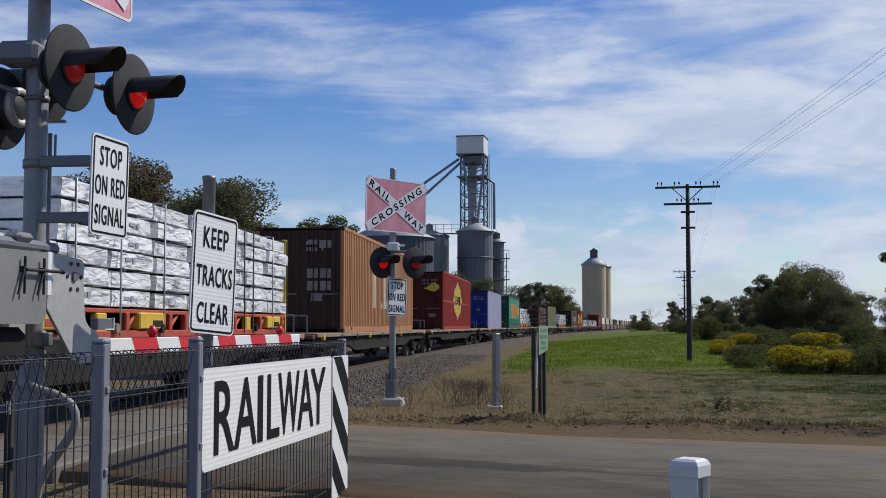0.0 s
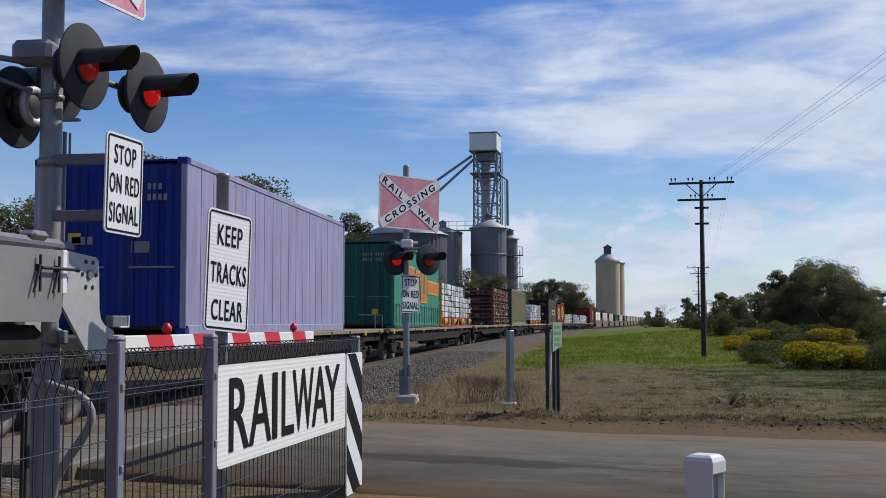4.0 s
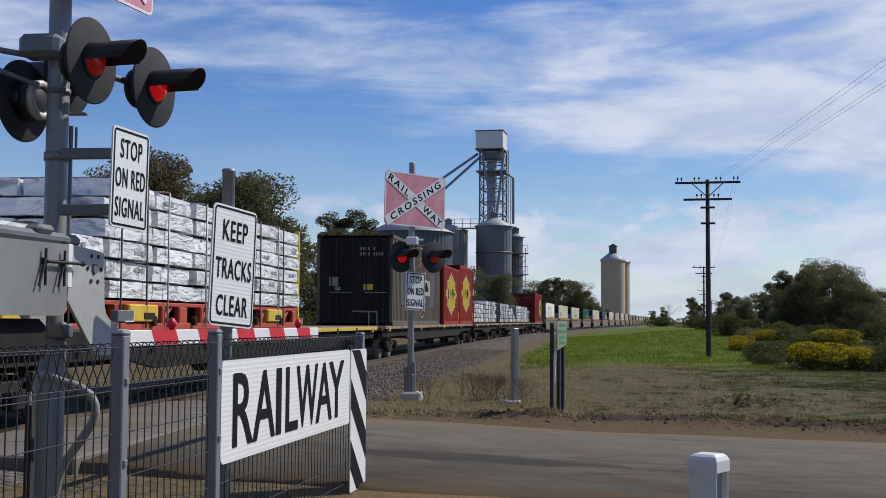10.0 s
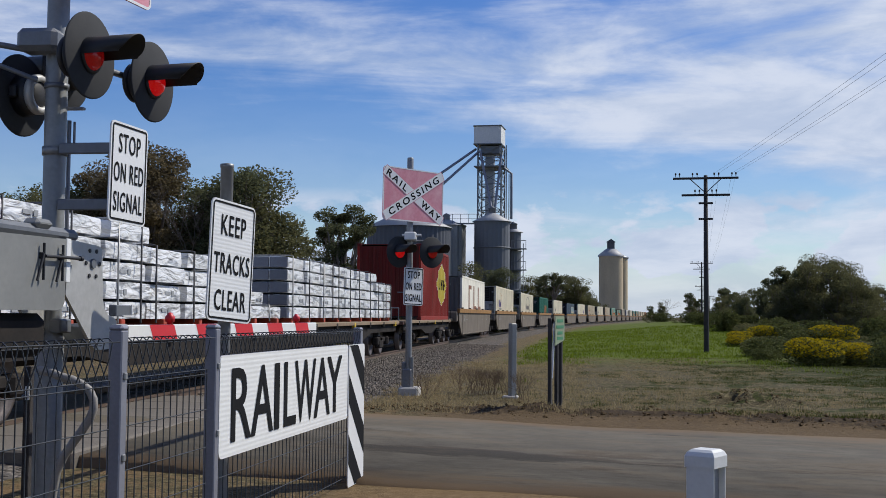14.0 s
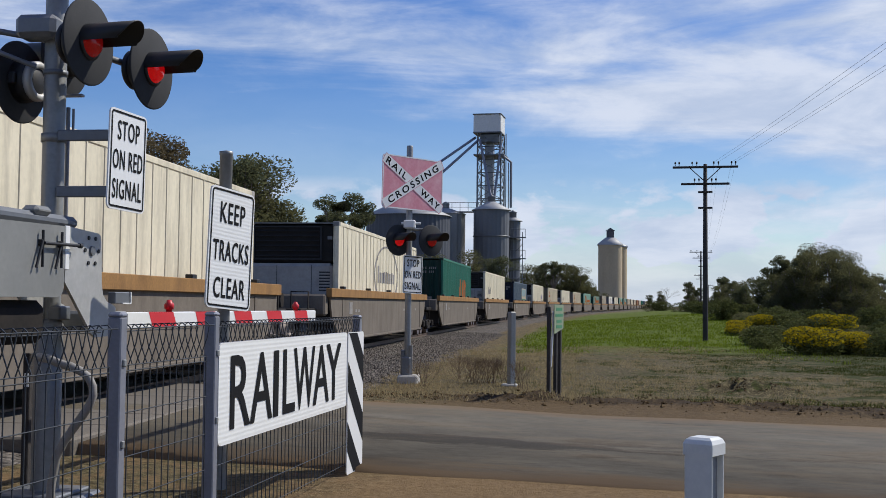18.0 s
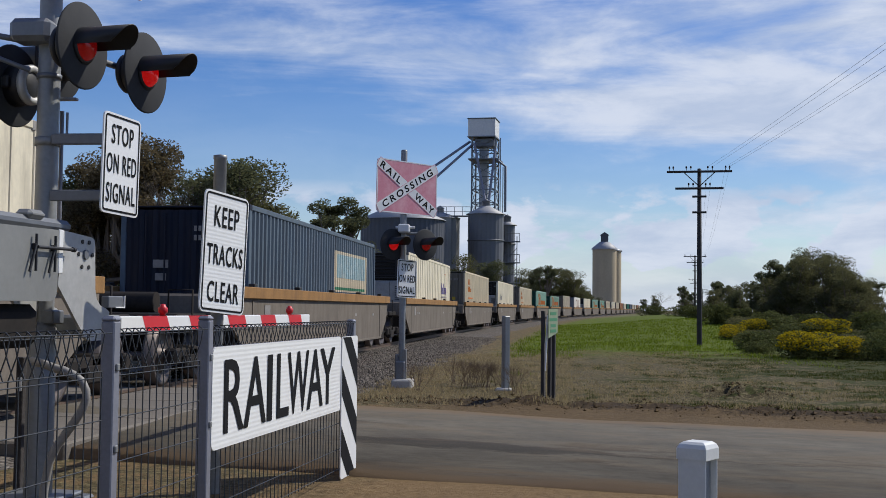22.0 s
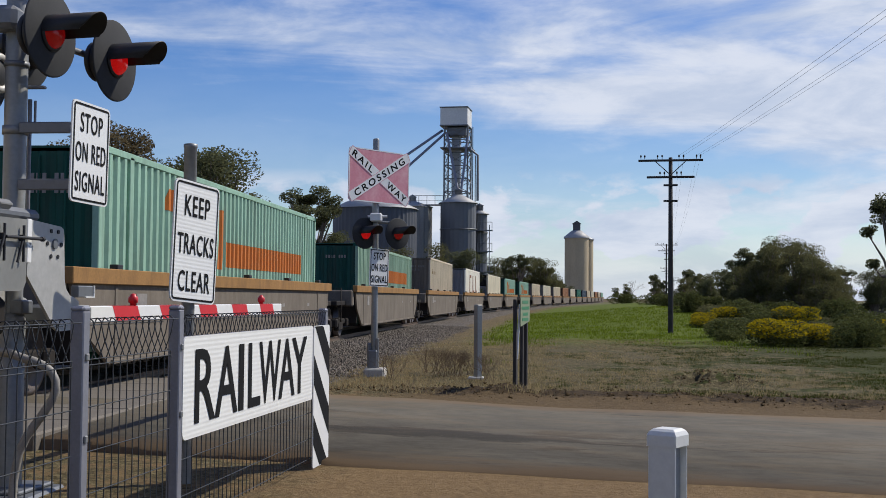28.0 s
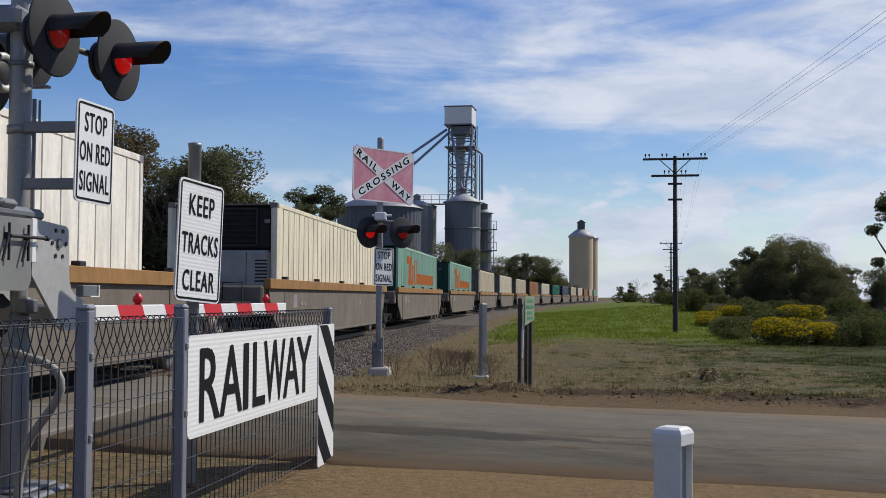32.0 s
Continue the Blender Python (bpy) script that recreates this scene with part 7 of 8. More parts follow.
def star(c, y, z, r, ry=0.85):
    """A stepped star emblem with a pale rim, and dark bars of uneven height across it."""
    corner = ((1.0, 0.0), (0.86, 0.16), (0.74, 0.20), (0.70, 0.36), (0.68, 0.60), (0.46, 0.64), (0.38, 0.76), (0.18, 0.82))
    for grow, material, lift in ((1.035, SIGNWHITE, 0.0), (1.0, YMARK, 0.006)):
        poly = []
        for cs, sn in ((1, 1), (-1, 1), (-1, -1), (1, -1)):
            pts = list(corner) + [(0.0, 1.0)]
            if cs * sn < 0:
                pts = pts[::-1]
            poly += [(y + cs * u * r * ry * grow, z + sn * v * r * grow) for u, v in pts[:-1]]
        flatshape(poly, SX + lift, material, "emblem", c, "yellow stepped star emblem" if lift else "pale rim of the emblem")
    w = r * ry * 1.16
    for i, (a, b, lo, hi) in enumerate(((0.0, 0.05, -1, 1), (0.05, 0.14, -1, -0.6), (0.20, 0.25, -1, 1), (0.31, 0.36, -1, 1), (0.36, 0.42, -0.2, 0.5), (0.42, 0.46, -1, 1), (0.53, 0.58, -1, 1), (0.58, 0.66, 0.6, 1), (0.58, 0.64, -0.1, 0.25), (0.70, 0.75, -1, 1), (0.75, 0.81, 0.65, 1), (0.75, 0.81, -1, -0.65), (0.81, 0.85, -1, 1), (0.90, 0.95, -1, 1), (0.95, 1.0, -0.25, 0.25))):
        flatshape(rect(y - w / 2 + w * a, y - w / 2 + w * b, z + r * 0.24 * lo, z + r * 0.24 * hi), SX + 0.020, SIGNBLACK, "emblem_bar", c, "dark bar on the emblem")


def writing(c, y, z, w, h, n, material, label="", x=None, slant=0.0):
    """A row of plain upright bars in place of writing."""
    rr = random.Random(int(abs(y) * 100 + w * 10))
    p = w / n
    for i in range(n):
        hh = h * (1.0 if i == 0 else rr.choice((0.62, 0.62, 0.7, 1.0)))
        y0 = y - w / 2 + p * i
        flatshape([(y0, z - h / 2), (y0 + p * 0.62, z - h / 2), (y0 + p * 0.62 + slant * hh, z - h / 2 + hh), (y0 + slant * hh, z - h / 2 + hh)], x or SX + 0.014, material, "writing_bar", c, label)


def block_marks(c, material, ys, w, z0, z1, dots=True, label="tall plain block marking"):
    for y in ys:
        flatshape(rect(y, y + w * 0.36, z0, z1), SX, material, "marking", c, label)
        flatshape(rect(y + w * 0.36, y + w, z1 - (z1 - z0) * 0.16, z1) if y == ys[0] else rect(y + w * 0.36, y + w, z0, z0 + (z1 - z0) * 0.16), SX, material, "marking", c, label)
        if dots:
            flatshape(rect(y + w * 1.12, y + w * 1.3, z0, z0 + 0.17), SX, material, "marking", c, label)


FADED = mat("very faded orange", (0.30, 0.205, 0.10), 0.7, 0, 0.25, 1.0, (0.235, 0.225, 0.125), 1.6)


def swoosh(c, y0, z0, k=1.0, band=None, x=SX, material=ORANGE):
    """Slanted orange shapes and a band."""
    for a, w, h in ((0.0, 0.75, 0.95), (0.95, 0.6, 0.75), (1.75, 0.28, 0.95), (2.2, 0.28, 0.95)):
        flatshape([(y0 + a * k, z0), (y0 + (a + w) * k, z0), (y0 + (a + w + 0.18) * k, z0 + h * k), (y0 + (a + 0.18) * k, z0 + h * k)], x, material, "marking", c, "slanted orange marking")
    flatshape([(y0 - 0.3 * k, z0 + 0.75 * k), (y0 + 1.0 * k, z0 + 0.75 * k), (y0 + 1.1 * k, z0 + 1.05 * k), (y0 - 0.2 * k, z0 + 1.05 * k)], x + 0.004, material, "marking", c, "orange bar marking")
    if band:
        flatshape(rect(y0 + 2.7 * k, band, z0 + 0.05, z0 + 0.45 * k), x, material, "marking", c, "orange band")


# flat wagons at the head of what is seen
for a, b in ((2.0, 26.6), (27.2, 50.4), (51.2, 77.2), (78.0, 103.2), (104.0, 132.4), (133.2, 159.6), (160.4, 180.2), (181.0, 205.0), (205.8, 233.9), (234.4, 249.9), (250.5, 280.2), (281.0, 295.4)):
    flat_wagon(a, b, edge=YELLOWPAINT if a == 181.0 else None)
flat_wagon(-24.0, 1.4)
FZ = RAIL_Z + 1.07
timber_load("white wrapped sawn timber stacked six high in an orange frame", 11.6, 13.0, (3, 6, 6, 6, 6, 6, 6, 6), FZ, True)
# end colours below mix the ends' shade into their paint
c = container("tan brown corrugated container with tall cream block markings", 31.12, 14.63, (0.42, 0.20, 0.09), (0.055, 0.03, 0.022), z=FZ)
for x, zz, ww, hh in ((0.35, 1.62, 0.30, 0.26), (0.72, 1.62, 0.30, 0.26), (0.35, 1.28, 0.30, 0.26), (0.72, 1.28, 0.30, 0.26), (0.35, 2.48, 0.26, 0.12), (0.70, 2.42, 0.34, 0.22), (-0.85, 2.42, 0.14, 0.14)):
    part("data_plate", Geo().box((x, -7.315 + 0.020, zz), (ww, 0.008, hh), 0.002), PALEBAR, c, "worn pale plate")
block_marks(c, CREAMMARK, (-2.4, -0.2, 1.8), 1.5, 0.75, 2.35)
for y in (-1.6, 3.0):
    part("fork_pocket", Geo().box((SX, y, 0.18), (0.02, 1.6, 0.05), 0).box((SX, y - 0.6, 0.07), (0.02, 0.08, 0.22), 0).box((SX, y + 0.6, 0.07), (0.02, 0.08, 0.22), 0), BROWNMARK, c)
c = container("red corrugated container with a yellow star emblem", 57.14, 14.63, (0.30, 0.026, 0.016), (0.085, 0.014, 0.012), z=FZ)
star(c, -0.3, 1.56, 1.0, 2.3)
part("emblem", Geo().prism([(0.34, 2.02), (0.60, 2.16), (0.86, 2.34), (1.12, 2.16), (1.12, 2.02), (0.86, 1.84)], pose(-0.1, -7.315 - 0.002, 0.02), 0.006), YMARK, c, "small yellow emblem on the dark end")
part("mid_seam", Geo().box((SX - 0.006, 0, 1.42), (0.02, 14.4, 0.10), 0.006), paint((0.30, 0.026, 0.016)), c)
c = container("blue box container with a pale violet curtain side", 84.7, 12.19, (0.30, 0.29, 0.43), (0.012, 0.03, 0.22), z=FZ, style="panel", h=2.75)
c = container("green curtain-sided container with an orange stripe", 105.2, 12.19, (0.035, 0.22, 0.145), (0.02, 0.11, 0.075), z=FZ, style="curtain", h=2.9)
YEDGE = mat("yellow edging", (0.56, 0.33, 0.03), 0.6, 0, 0.1, 0.3, (0.45, 0.3, 0.05), 1.5)
for grow, material, lift in ((0.07, YEDGE, 0.0), (0.0, ORANGE, 0.012)):
    for poly in ([(-3.85, 1.72), (-1.55, 1.72), (-1.35, 2.16), (-3.75, 2.16)], [(-3.05, 1.00), (-2.25, 1.00), (-1.95, 1.74), (-2.75, 1.74)],
                 [(-1.45, 1.30), (-1.15, 1.02), (-0.35, 1.02), (0.0, 1.30), (0.25, 1.80), (0.0, 2.08), (-0.80, 2.08), (-1.20, 1.80)],
                 [(0.35, 1.02), (1.25, 1.02), (1.30, 1.28), (0.92, 1.28), (1.15, 2.20), (0.68, 2.20)], [(1.35, 1.02), (2.2, 1.02), (2.25, 1.28), (1.92, 1.28), (2.15, 2.20), (1.68, 2.20)],
                 [(2.35, 1.40), (6.0, 1.40), (6.0, 1.82), (2.45, 1.82)]):
        cy, cz = sum(p[0] for p in poly) / len(poly), sum(p[1] for p in poly) / len(poly)
        flatshape([(p[0] + math.copysign(grow, p[0] - cy), p[1] + math.copysign(grow, p[1] - cz)) for p in poly], SX + lift, material, "marking", c, "orange marking with a yellow edge")
flatshape([(-0.90, 1.32), (-0.42, 1.32), (-0.22, 1.78), (-0.70, 1.78)], SX + 0.024, paint((0.035, 0.22, 0.145)), "marking", c, "green opening in the block")
CURTAINDARK = mat("dark green webbing", (0.012, 0.055, 0.040), 0.7, 0, 0.2)
part("top_track", Geo().box((1.232, 0, 2.83), (0.03, 12.1, 0.11), 0.01), CURTAINDARK, c, "dark curtain track under the roof")
rr = random.Random(8)
for i in range(17):
    y = -5.7 + 0.71 * i + rr.uniform(-0.06, 0.06)
    strap = part("curtain_strap", Geo().box((1.232, y, 0.46), (0.018, 0.045, 0.70), 0.004), CURTAINDARK, c, "dark tie-down strap")
    part("buckle", Geo().box((1.245, y, 0.36), (0.02, 0.07, 0.13), 0.006), GALV_DARK, strap)
    if i % 4 != 3:
        part("strap_seam", Geo().box((1.232, y + 0.30, 0.80 - 0.03 * (i % 2)), (0.012, 0.62, 0.022), 0.003), CURTAINDARK, c)
part("bottom_rail", Geo().box((1.235, 0, 0.06), (0.03, 12.1, 0.10), 0.01), CURTAINDARK, c)
timber_load("white wrapped timber bundles stacked in an orange and yellow frame", 118.95, 12.2, (6, 6, 6, 4), FZ, True, ends=(-1,))

racks = thing("folded_flat_racks", "stack of folded rusty brown flat rack containers", "flat racks", None, "containers on the train")
RL = 11.7
for k in range(5):
    z0 = 0.515 * k
    rk = part("flat_rack", Geo().box((0, 0, z0 + 0.10), (2.25, RL - 0.1, 0.14), 0.02).box((1.16, 0, z0 + 0.03), (0.12, RL, 0.055), 0.008).box((1.16, 0, z0 + 0.235), (0.12, RL, 0.05), 0.008).box((-1.16, 0, z0 + 0.15), (0.10, RL, 0.22), 0.01).box((1.11, 0, z0 + 0.26), (0.03, RL - 0.1, 0.46), 0), RUST, racks, "folded rusty flat rack")
    rr = random.Random(k)
    n = 9
    for i in range(n):
        y = -RL / 2 + 0.35 + (RL - 0.7) * i / (n - 1)
        part("rack_stake", Geo().box((1.16, y, z0 + 0.355), (0.11, 0.16 + 0.16 * (i % 3 == 0), 0.21), 0.012), RUST, rk)
        # raised near-black blocks stand in for shaded openings
        if rr.random() < 0.8:
            part("lashing_ring", Geo().box((1.235, y + rr.uniform(0.2, 0.5), z0 + rr.uniform(0.11, 0.16)), (0.07, rr.uniform(0.12, 0.26), 0.11), 0.008), UNDER, rk)
        if rr.random() < 0.75:
            part("folded_panel", Geo().box((1.14 + rr.uniform(-0.02, 0.05), y + 0.62, z0 + 0.36), (0.05, rr.uniform(0.50, 0.95), rr.uniform(0.12, 0.20)), 0.008, Matrix.Rotation(radians(rr.uniform(-6, 6)), 3, "X")), RUST, rk)
    for i in range(12):
        part("rack_plate", Geo().box((1.228, rr.uniform(-RL / 2 + 0.3, RL / 2 - 0.3), z0 + rr.uniform(0.11, 0.42)), (0.012, rr.uniform(0.10, 0.34), rr.uniform(0.06, 0.15)), 0.003), rr.choice((SILOPALE, RUST, RUST, SIGNWHITE, YELLOWPAINT, UNDER, PALEBAR)), rk)
    for i in range(7):
        x = -1.02 + 0.34 * i
        part("rack_slot", Geo().box((x, -RL / 2 - 0.03, z0 + 0.17), (0.20 if i % 2 else 0.13, 0.05, 0.14), 0.004), UNDER if i % 3 else RUST, rk)
    part("rack_beam", Geo().box((0, -RL / 2 - 0.02, z0 + 0.03), (2.36, 0.06, 0.06), 0.006).box((0, -RL / 2 - 0.02, z0 + 0.285), (2.36, 0.06, 0.05), 0.006), RUST, rk)
    for i in range(5):
        part("rack_plate", Geo().box((rr.uniform(-1.0, 1.0), -RL / 2 - 0.062, z0 + rr.uniform(0.10, 0.40)), (rr.uniform(0.06, 0.18), 0.01, rr.uniform(0.05, 0.11)), 0.002), rr.choice((PALEBAR, UNDER, SIGNWHITE)), rk)
    for sy in (-1, 1):
        for sx in (-1, 1):
            part("rack_corner", Geo().box((sx * 1.13, sy * (RL / 2 - 0.06), z0 + 0.26), (0.16, 0.18, 0.50), 0.015), RUST, rk, "corner casting of the rack")
        part("rack_end", Geo().box((0, sy * (RL / 2 - 0.10), z0 + 0.38), (2.0, 0.12, 0.16), 0.02), UNDER, rk)
for y in (-3.9, 3.2):
    part("lashing_strap", Geo().box((1.245, y, 1.30), (0.008, 0.06, 2.55), 0.002), mat("violet webbing", (0.13, 0.10, 0.24), 0.7, 0, 0.2), racks, "violet lashing strap")
on_train(racks, 146.25 + 5.85, FZ)

# here and on the next boxes the dark end colour includes shade
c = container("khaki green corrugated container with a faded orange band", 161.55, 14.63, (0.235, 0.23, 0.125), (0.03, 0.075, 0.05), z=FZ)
# worn paint left on the ridges of the sheet alone
WORN = mat("worn orange paint", (0.36, 0.165, 0.06), 0.7, 0, 0.25, 1.0, (0.235, 0.215, 0.115), 2.2, streak=6.0)
for poly in ([(-4.6, 1.72), (-1.4, 1.64), (0.6, 1.52), (0.9, 1.95), (0.2, 2.28), (-1.6, 2.34), (-4.6, 2.30)], [(-1.5, 1.02), (0.5, 1.02), (1.6, 1.10), (1.6, 1.50), (-1.5, 1.55)], [(2.0, 1.06), (6.3, 1.06), (6.3, 1.46), (2.1, 1.52)]):
    flatshape(poly, SX, WORN, "marking", c, "worn orange band")
TEAL = mat("teal touch-up paint", (0.03, 0.26, 0.20), 0.6, 0, 0.15, 0.3, (0.2, 0.2, 0.12), 2.5)
for poly in ([(-1.95, 1.45), (-1.55, 1.42), (-1.50, 1.88), (-1.95, 1.90)], [(-1.95, 0.62), (-1.75, 0.48), (-1.35, 0.50), (-1.15, 0.72), (-1.45, 1.05), (-1.80, 1.02)]):
    flatshape(poly, SX + 0.006, TEAL, "marking", c, "teal patch of touch-up paint")
part("base_rail", Geo().box((SX + 0.004, 0, 0.10), (0.03, 14.5, 0.17), 0.01), paint((0.20, 0.25, 0.17)), c, "pale green base rail")
timber_load("white wrapped timber bundles in uneven stacks on an orange frame", 181.9, 13.4, (3, 6, 6, 6), FZ, True, ends=(1,))
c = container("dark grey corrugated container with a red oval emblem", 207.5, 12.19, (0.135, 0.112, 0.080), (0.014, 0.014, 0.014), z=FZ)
DULLRED = mat("dull red paint", (0.20, 0.050, 0.035), 0.6, 0, 0.15, 0.5, (0.12, 0.09, 0.07), 2.0)
hoop(c, 0.9, 1.45, 1.04, 1.19, 0.96, CREAMMARK, "cream outline of the ring", SX)
hoop(c, 0.9, 1.45, 1.0, 1.15, 0.70, DULLRED, "dull red ring emblem", SX)
hoop(c, 0.9, 1.45, 0.52, 0.62, 0.70, DULLRED, "dull red inner ring", SX)
flatshape([(-1.3, 1.12), (3.0, 1.12), (3.0, 1.70), (-1.3, 1.78)], SX + 0.008, CREAMMARK, "marking", c, "cream name panel")
writing(c, 0.8, 1.45, 3.6, 0.34, 12, UNDER, "dark writing bar", SX + 0.016, 0.1)
for y in (-3.4, 3.6):
    flatshape(rect(y - 0.9, y + 0.9, 0.7, 2.0), SX, mat("blue grey patch", (0.12, 0.125, 0.15), 0.6, 0, 0.15, 0.4, (0.1, 0.1, 0.1), 1.5), "marking", c, "blue grey patch")
for q, high in ((221.1, 2.60), (227.45, 2.9)):
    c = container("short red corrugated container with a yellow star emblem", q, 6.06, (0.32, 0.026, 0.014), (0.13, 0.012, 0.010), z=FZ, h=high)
    star(c, -0.15, high * 0.53, 0.95, 2.15)
    part("yellow_tag", Geo().box((SX + 0.006, 2.72, 0.42), (0.012, 0.16, 0.34), 0.003), YELLOWPAINT, c, "small yellow tag")
timber_load("white wrapped timber bundles strapped on a low frame", 234.6, 13.2, (4, 4, 5, 5), FZ, False, 9)
timber_load("white wrapped timber bundles strapped four and five high", 251.5, 13.4, (5, 5, 5, 5, 4, 4, 4, 2, 1), FZ, False, 9)
timber_load("white wrapped timber bundles strapped in two stacks", 265.3, 13.2, (5, 5, 5, 4), FZ, False, 9)
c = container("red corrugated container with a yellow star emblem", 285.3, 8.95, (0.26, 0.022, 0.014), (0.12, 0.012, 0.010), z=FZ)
star(c, 2.0, 1.5, 0.92, 1.9)

# well wagons
WZ = RAIL_Z + 0.38
wells = [  # near end, length, label, side colour, end colour with shade in it, style, marking, height
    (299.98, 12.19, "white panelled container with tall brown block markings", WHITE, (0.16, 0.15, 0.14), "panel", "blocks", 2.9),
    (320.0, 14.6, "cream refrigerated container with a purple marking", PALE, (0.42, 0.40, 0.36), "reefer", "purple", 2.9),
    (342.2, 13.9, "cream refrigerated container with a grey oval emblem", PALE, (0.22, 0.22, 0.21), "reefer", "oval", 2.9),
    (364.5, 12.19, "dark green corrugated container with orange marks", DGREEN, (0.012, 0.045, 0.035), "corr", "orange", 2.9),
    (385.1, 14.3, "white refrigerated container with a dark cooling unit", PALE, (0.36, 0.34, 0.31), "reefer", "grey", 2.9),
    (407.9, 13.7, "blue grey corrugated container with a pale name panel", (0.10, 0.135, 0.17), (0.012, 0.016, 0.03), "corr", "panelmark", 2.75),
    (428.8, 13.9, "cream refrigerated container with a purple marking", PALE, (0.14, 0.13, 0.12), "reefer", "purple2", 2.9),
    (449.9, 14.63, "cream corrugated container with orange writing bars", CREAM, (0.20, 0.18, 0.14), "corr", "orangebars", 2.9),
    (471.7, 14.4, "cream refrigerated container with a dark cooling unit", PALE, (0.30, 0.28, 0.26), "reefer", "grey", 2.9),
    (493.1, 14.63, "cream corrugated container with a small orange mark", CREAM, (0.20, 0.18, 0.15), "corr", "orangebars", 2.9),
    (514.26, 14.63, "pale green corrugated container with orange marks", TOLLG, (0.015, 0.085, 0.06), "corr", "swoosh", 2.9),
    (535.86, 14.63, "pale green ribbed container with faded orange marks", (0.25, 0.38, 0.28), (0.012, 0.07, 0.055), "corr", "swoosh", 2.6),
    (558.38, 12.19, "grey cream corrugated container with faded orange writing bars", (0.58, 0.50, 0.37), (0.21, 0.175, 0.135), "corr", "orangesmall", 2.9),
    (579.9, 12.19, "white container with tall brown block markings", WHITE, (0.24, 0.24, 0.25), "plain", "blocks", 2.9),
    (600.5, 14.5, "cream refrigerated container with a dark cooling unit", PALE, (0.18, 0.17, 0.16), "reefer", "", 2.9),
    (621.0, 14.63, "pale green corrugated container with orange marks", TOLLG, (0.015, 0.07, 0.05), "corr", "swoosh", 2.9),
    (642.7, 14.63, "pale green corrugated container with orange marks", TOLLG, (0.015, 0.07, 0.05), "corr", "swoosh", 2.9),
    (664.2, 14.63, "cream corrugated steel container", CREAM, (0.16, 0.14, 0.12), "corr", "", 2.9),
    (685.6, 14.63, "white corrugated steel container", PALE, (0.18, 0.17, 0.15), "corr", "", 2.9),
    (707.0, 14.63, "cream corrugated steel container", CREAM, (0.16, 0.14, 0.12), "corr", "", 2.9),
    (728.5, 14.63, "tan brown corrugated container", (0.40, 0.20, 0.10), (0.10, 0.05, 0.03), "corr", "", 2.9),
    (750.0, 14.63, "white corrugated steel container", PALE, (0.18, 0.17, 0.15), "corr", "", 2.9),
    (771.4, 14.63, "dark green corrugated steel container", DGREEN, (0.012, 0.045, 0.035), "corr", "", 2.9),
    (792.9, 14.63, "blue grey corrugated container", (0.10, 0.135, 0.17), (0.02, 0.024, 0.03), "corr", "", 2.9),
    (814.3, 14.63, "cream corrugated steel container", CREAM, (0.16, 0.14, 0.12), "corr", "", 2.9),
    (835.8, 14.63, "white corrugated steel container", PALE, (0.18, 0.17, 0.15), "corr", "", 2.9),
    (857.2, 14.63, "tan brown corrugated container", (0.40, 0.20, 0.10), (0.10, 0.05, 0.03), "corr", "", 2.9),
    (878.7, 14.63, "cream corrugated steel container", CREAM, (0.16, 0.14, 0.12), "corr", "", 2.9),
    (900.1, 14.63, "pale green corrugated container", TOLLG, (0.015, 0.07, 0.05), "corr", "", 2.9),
]
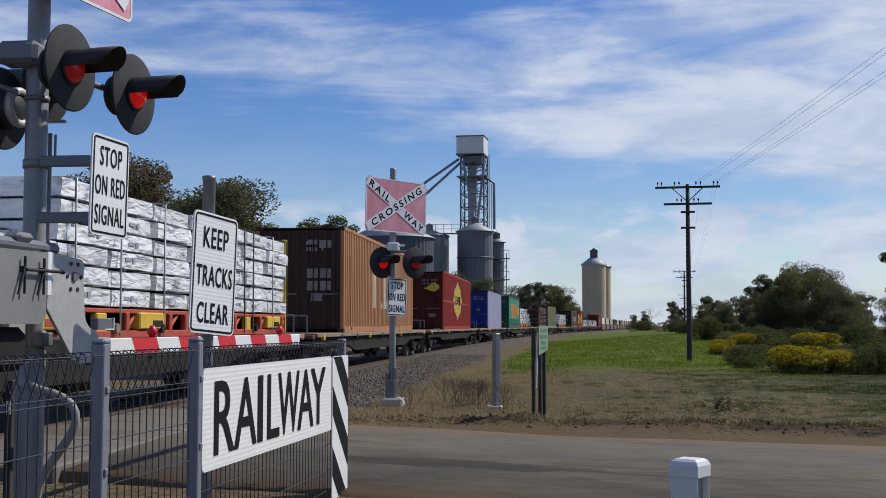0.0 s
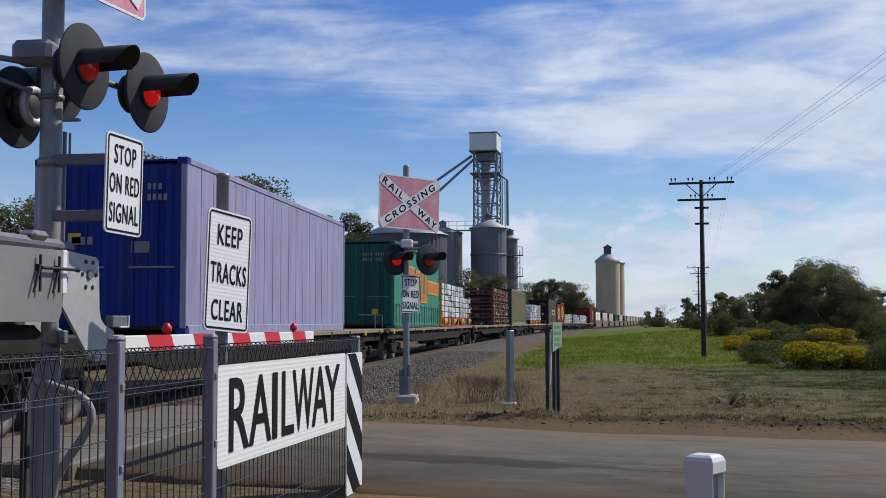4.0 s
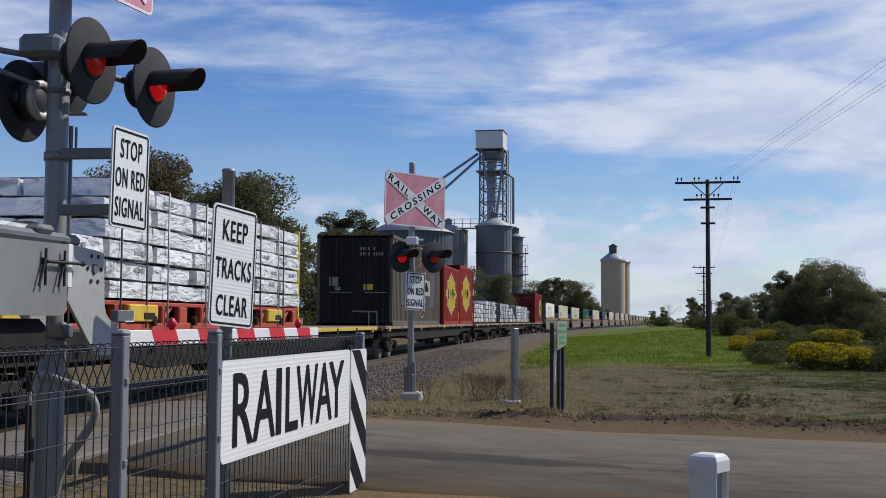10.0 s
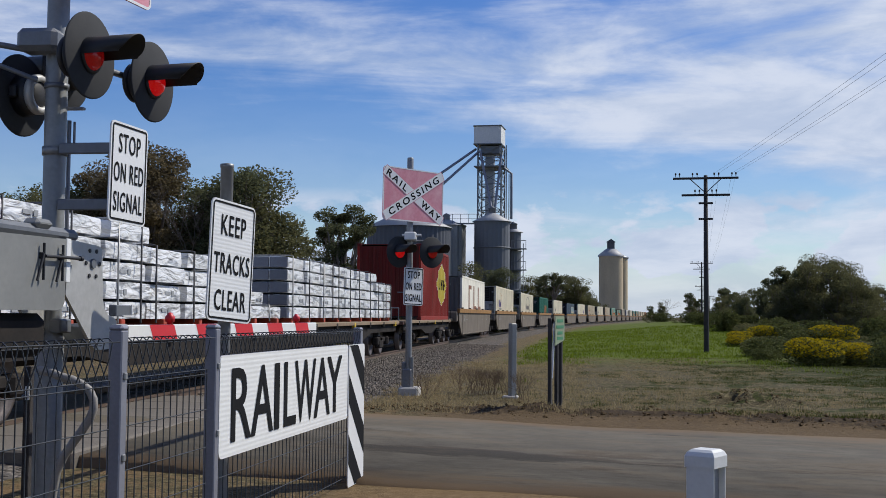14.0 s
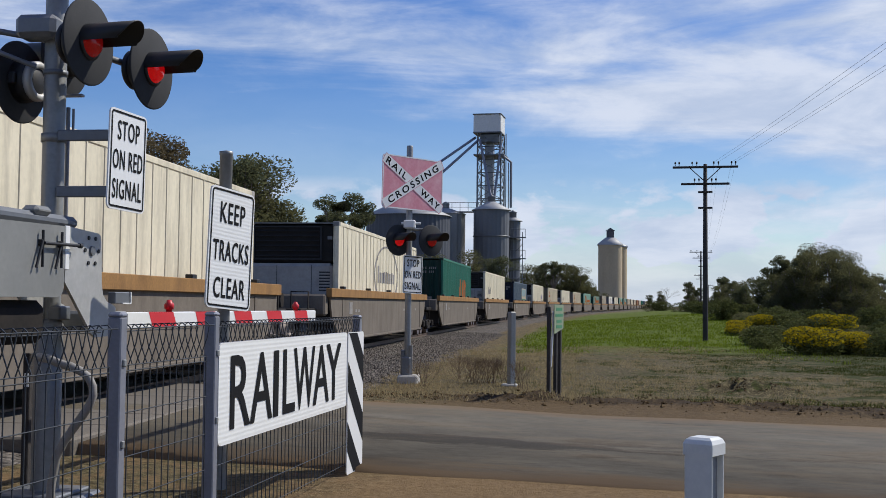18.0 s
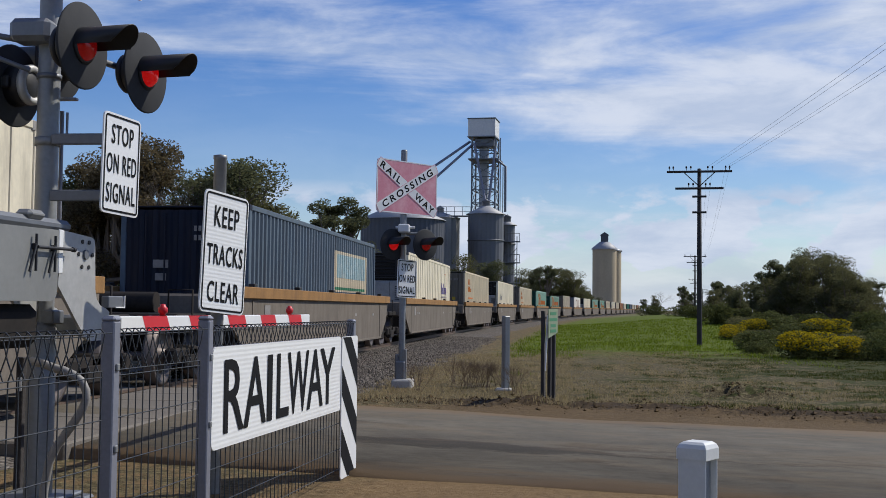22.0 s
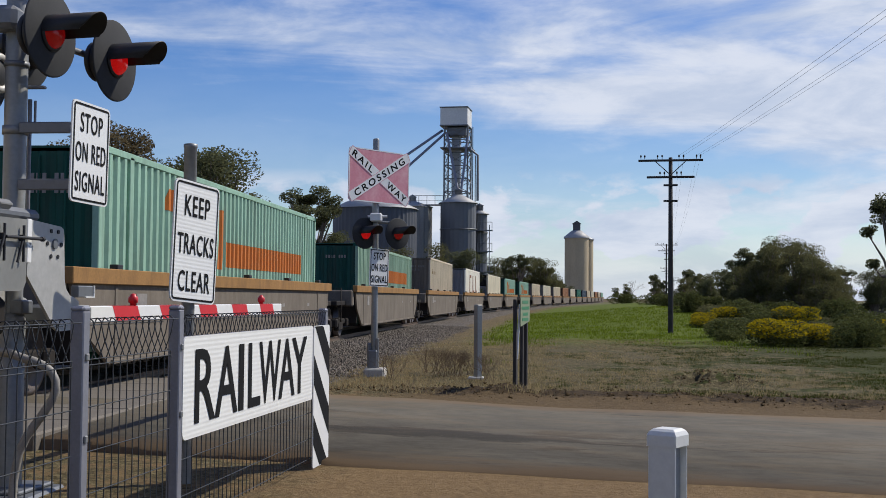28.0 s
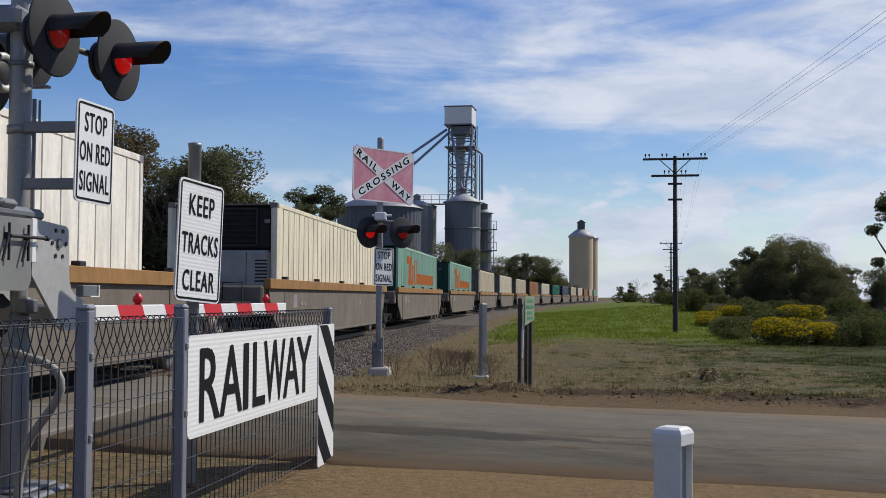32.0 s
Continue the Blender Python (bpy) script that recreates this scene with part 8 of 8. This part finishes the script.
for q, ln, label, col, end_shade, style, mark, h in wells:
    well_wagon(q + ln / 2)
    c = container(label, q, ln, col, end_shade, h, WZ, style)
    k = ln / 14.63
    if mark == "blocks":
        block_marks(c, BROWNMARK, (-2.9, -0.4, 2.0), 1.5, 1.2, 2.5, style == "panel")
    elif mark.startswith("purple"):
        y = -4.2 if mark == "purple" else 4.4
        writing(c, y, 1.75, 1.9, 0.48, 5, PURPLE, "purple writing bar")
        part("writing_bar", Geo().box((SX + 0.016, y, 1.38), (0.008, 1.9, 0.06), 0.003), GREYMARK, c)
        arcs = []
        for i in range(8):
            a0, a1 = 0.3 * i - 0.4, 0.3 * i - 0.1
            arcs.append([(y + 0.45 + r * math.cos(a) * 0.6, 2.05 + r * 0.42 * math.sin(a)) for r, a in ((1, a0), (1, a1), (0.93, a1), (0.93, a0))])
        flatshapes(arcs, SX + 0.012, ORANGE, "marking", c, "orange arc")
    elif mark == "oval":
        hoop(c, 0.4, 1.72, 2.2, 0.92, 0.94, GREYMARK, "grey oval outline", SX + 0.012)
        writing(c, 0.4, 1.74, 3.2, 0.5, 9, GREYMARK, "grey writing bar")
    elif mark == "orange":
        for i, y in enumerate((0.6, 1.7, 2.4, 2.9)):
            flatshape([(y, 1.2), (y + 0.45, 1.2), (y + 0.6, 2.1 - 0.2 * (i % 2)), (y + 0.15, 2.1)], SX, ORANGE, "marking", c, "slanted orange marking")
    elif mark == "grey":
        writing(c, -4.4, 1.75, 1.7, 0.42, 5, GREYMARK, "grey writing bar")
    elif mark == "panelmark":
        flatshape(rect(0.9, 5.5, 1.26, 2.30), SX, CREAMMARK, "marking", c, "pale name panel")
        flatshape(rect(1.2, 5.2, 1.62, 2.22), SX + 0.006, mat("faded teal print", (0.32, 0.45, 0.46), 0.6, 0, 0.25, 0.8, (0.6, 0.6, 0.5), 2.0), "marking", c, "faded teal print")
        flatshape(rect(1.1, 5.3, 1.31, 1.38), SX + 0.006, SIGNGREEN, "marking", c, "green line under the print")
    elif mark == "orangebars":
        for i, (w, z) in enumerate(((1.2, 2.35), (2.3, 1.95))):
            writing(c, -5.6 + w / 2, z, w, 0.3, 4 + 5 * i, ORANGE, "orange writing bar", SX + 0.003)
        part("writing_bar", Geo().box((SX + 0.004, -4.4, 1.45), (0.01, 2.3, 0.08), 0.003), ORANGE, c)
    elif mark == "orangesmall":
        writing(c, -4.4, 2.2, 1.7, 0.26, 7, FADED, "faded orange writing bar", SX + 0.003)
    elif mark == "swoosh":
        swoosh(c, -4.2, 1.35, 1.15, 5.6)

# ---- what moves ----
SPEED, GAIN = 16.7326, 0.0785


def motions():
    times = [float(t) for t in range(0, 33)]
    for ob, q, z in MOVING:
        rows = []
        for t in times:
            s = q - SPEED * t - 0.5 * GAIN * t * t
            x, y, h = line(s)
            rows.append((t, pose(x, y, z, 0, 0, -math.degrees(h))))
        walk(ob, rows)


motions()
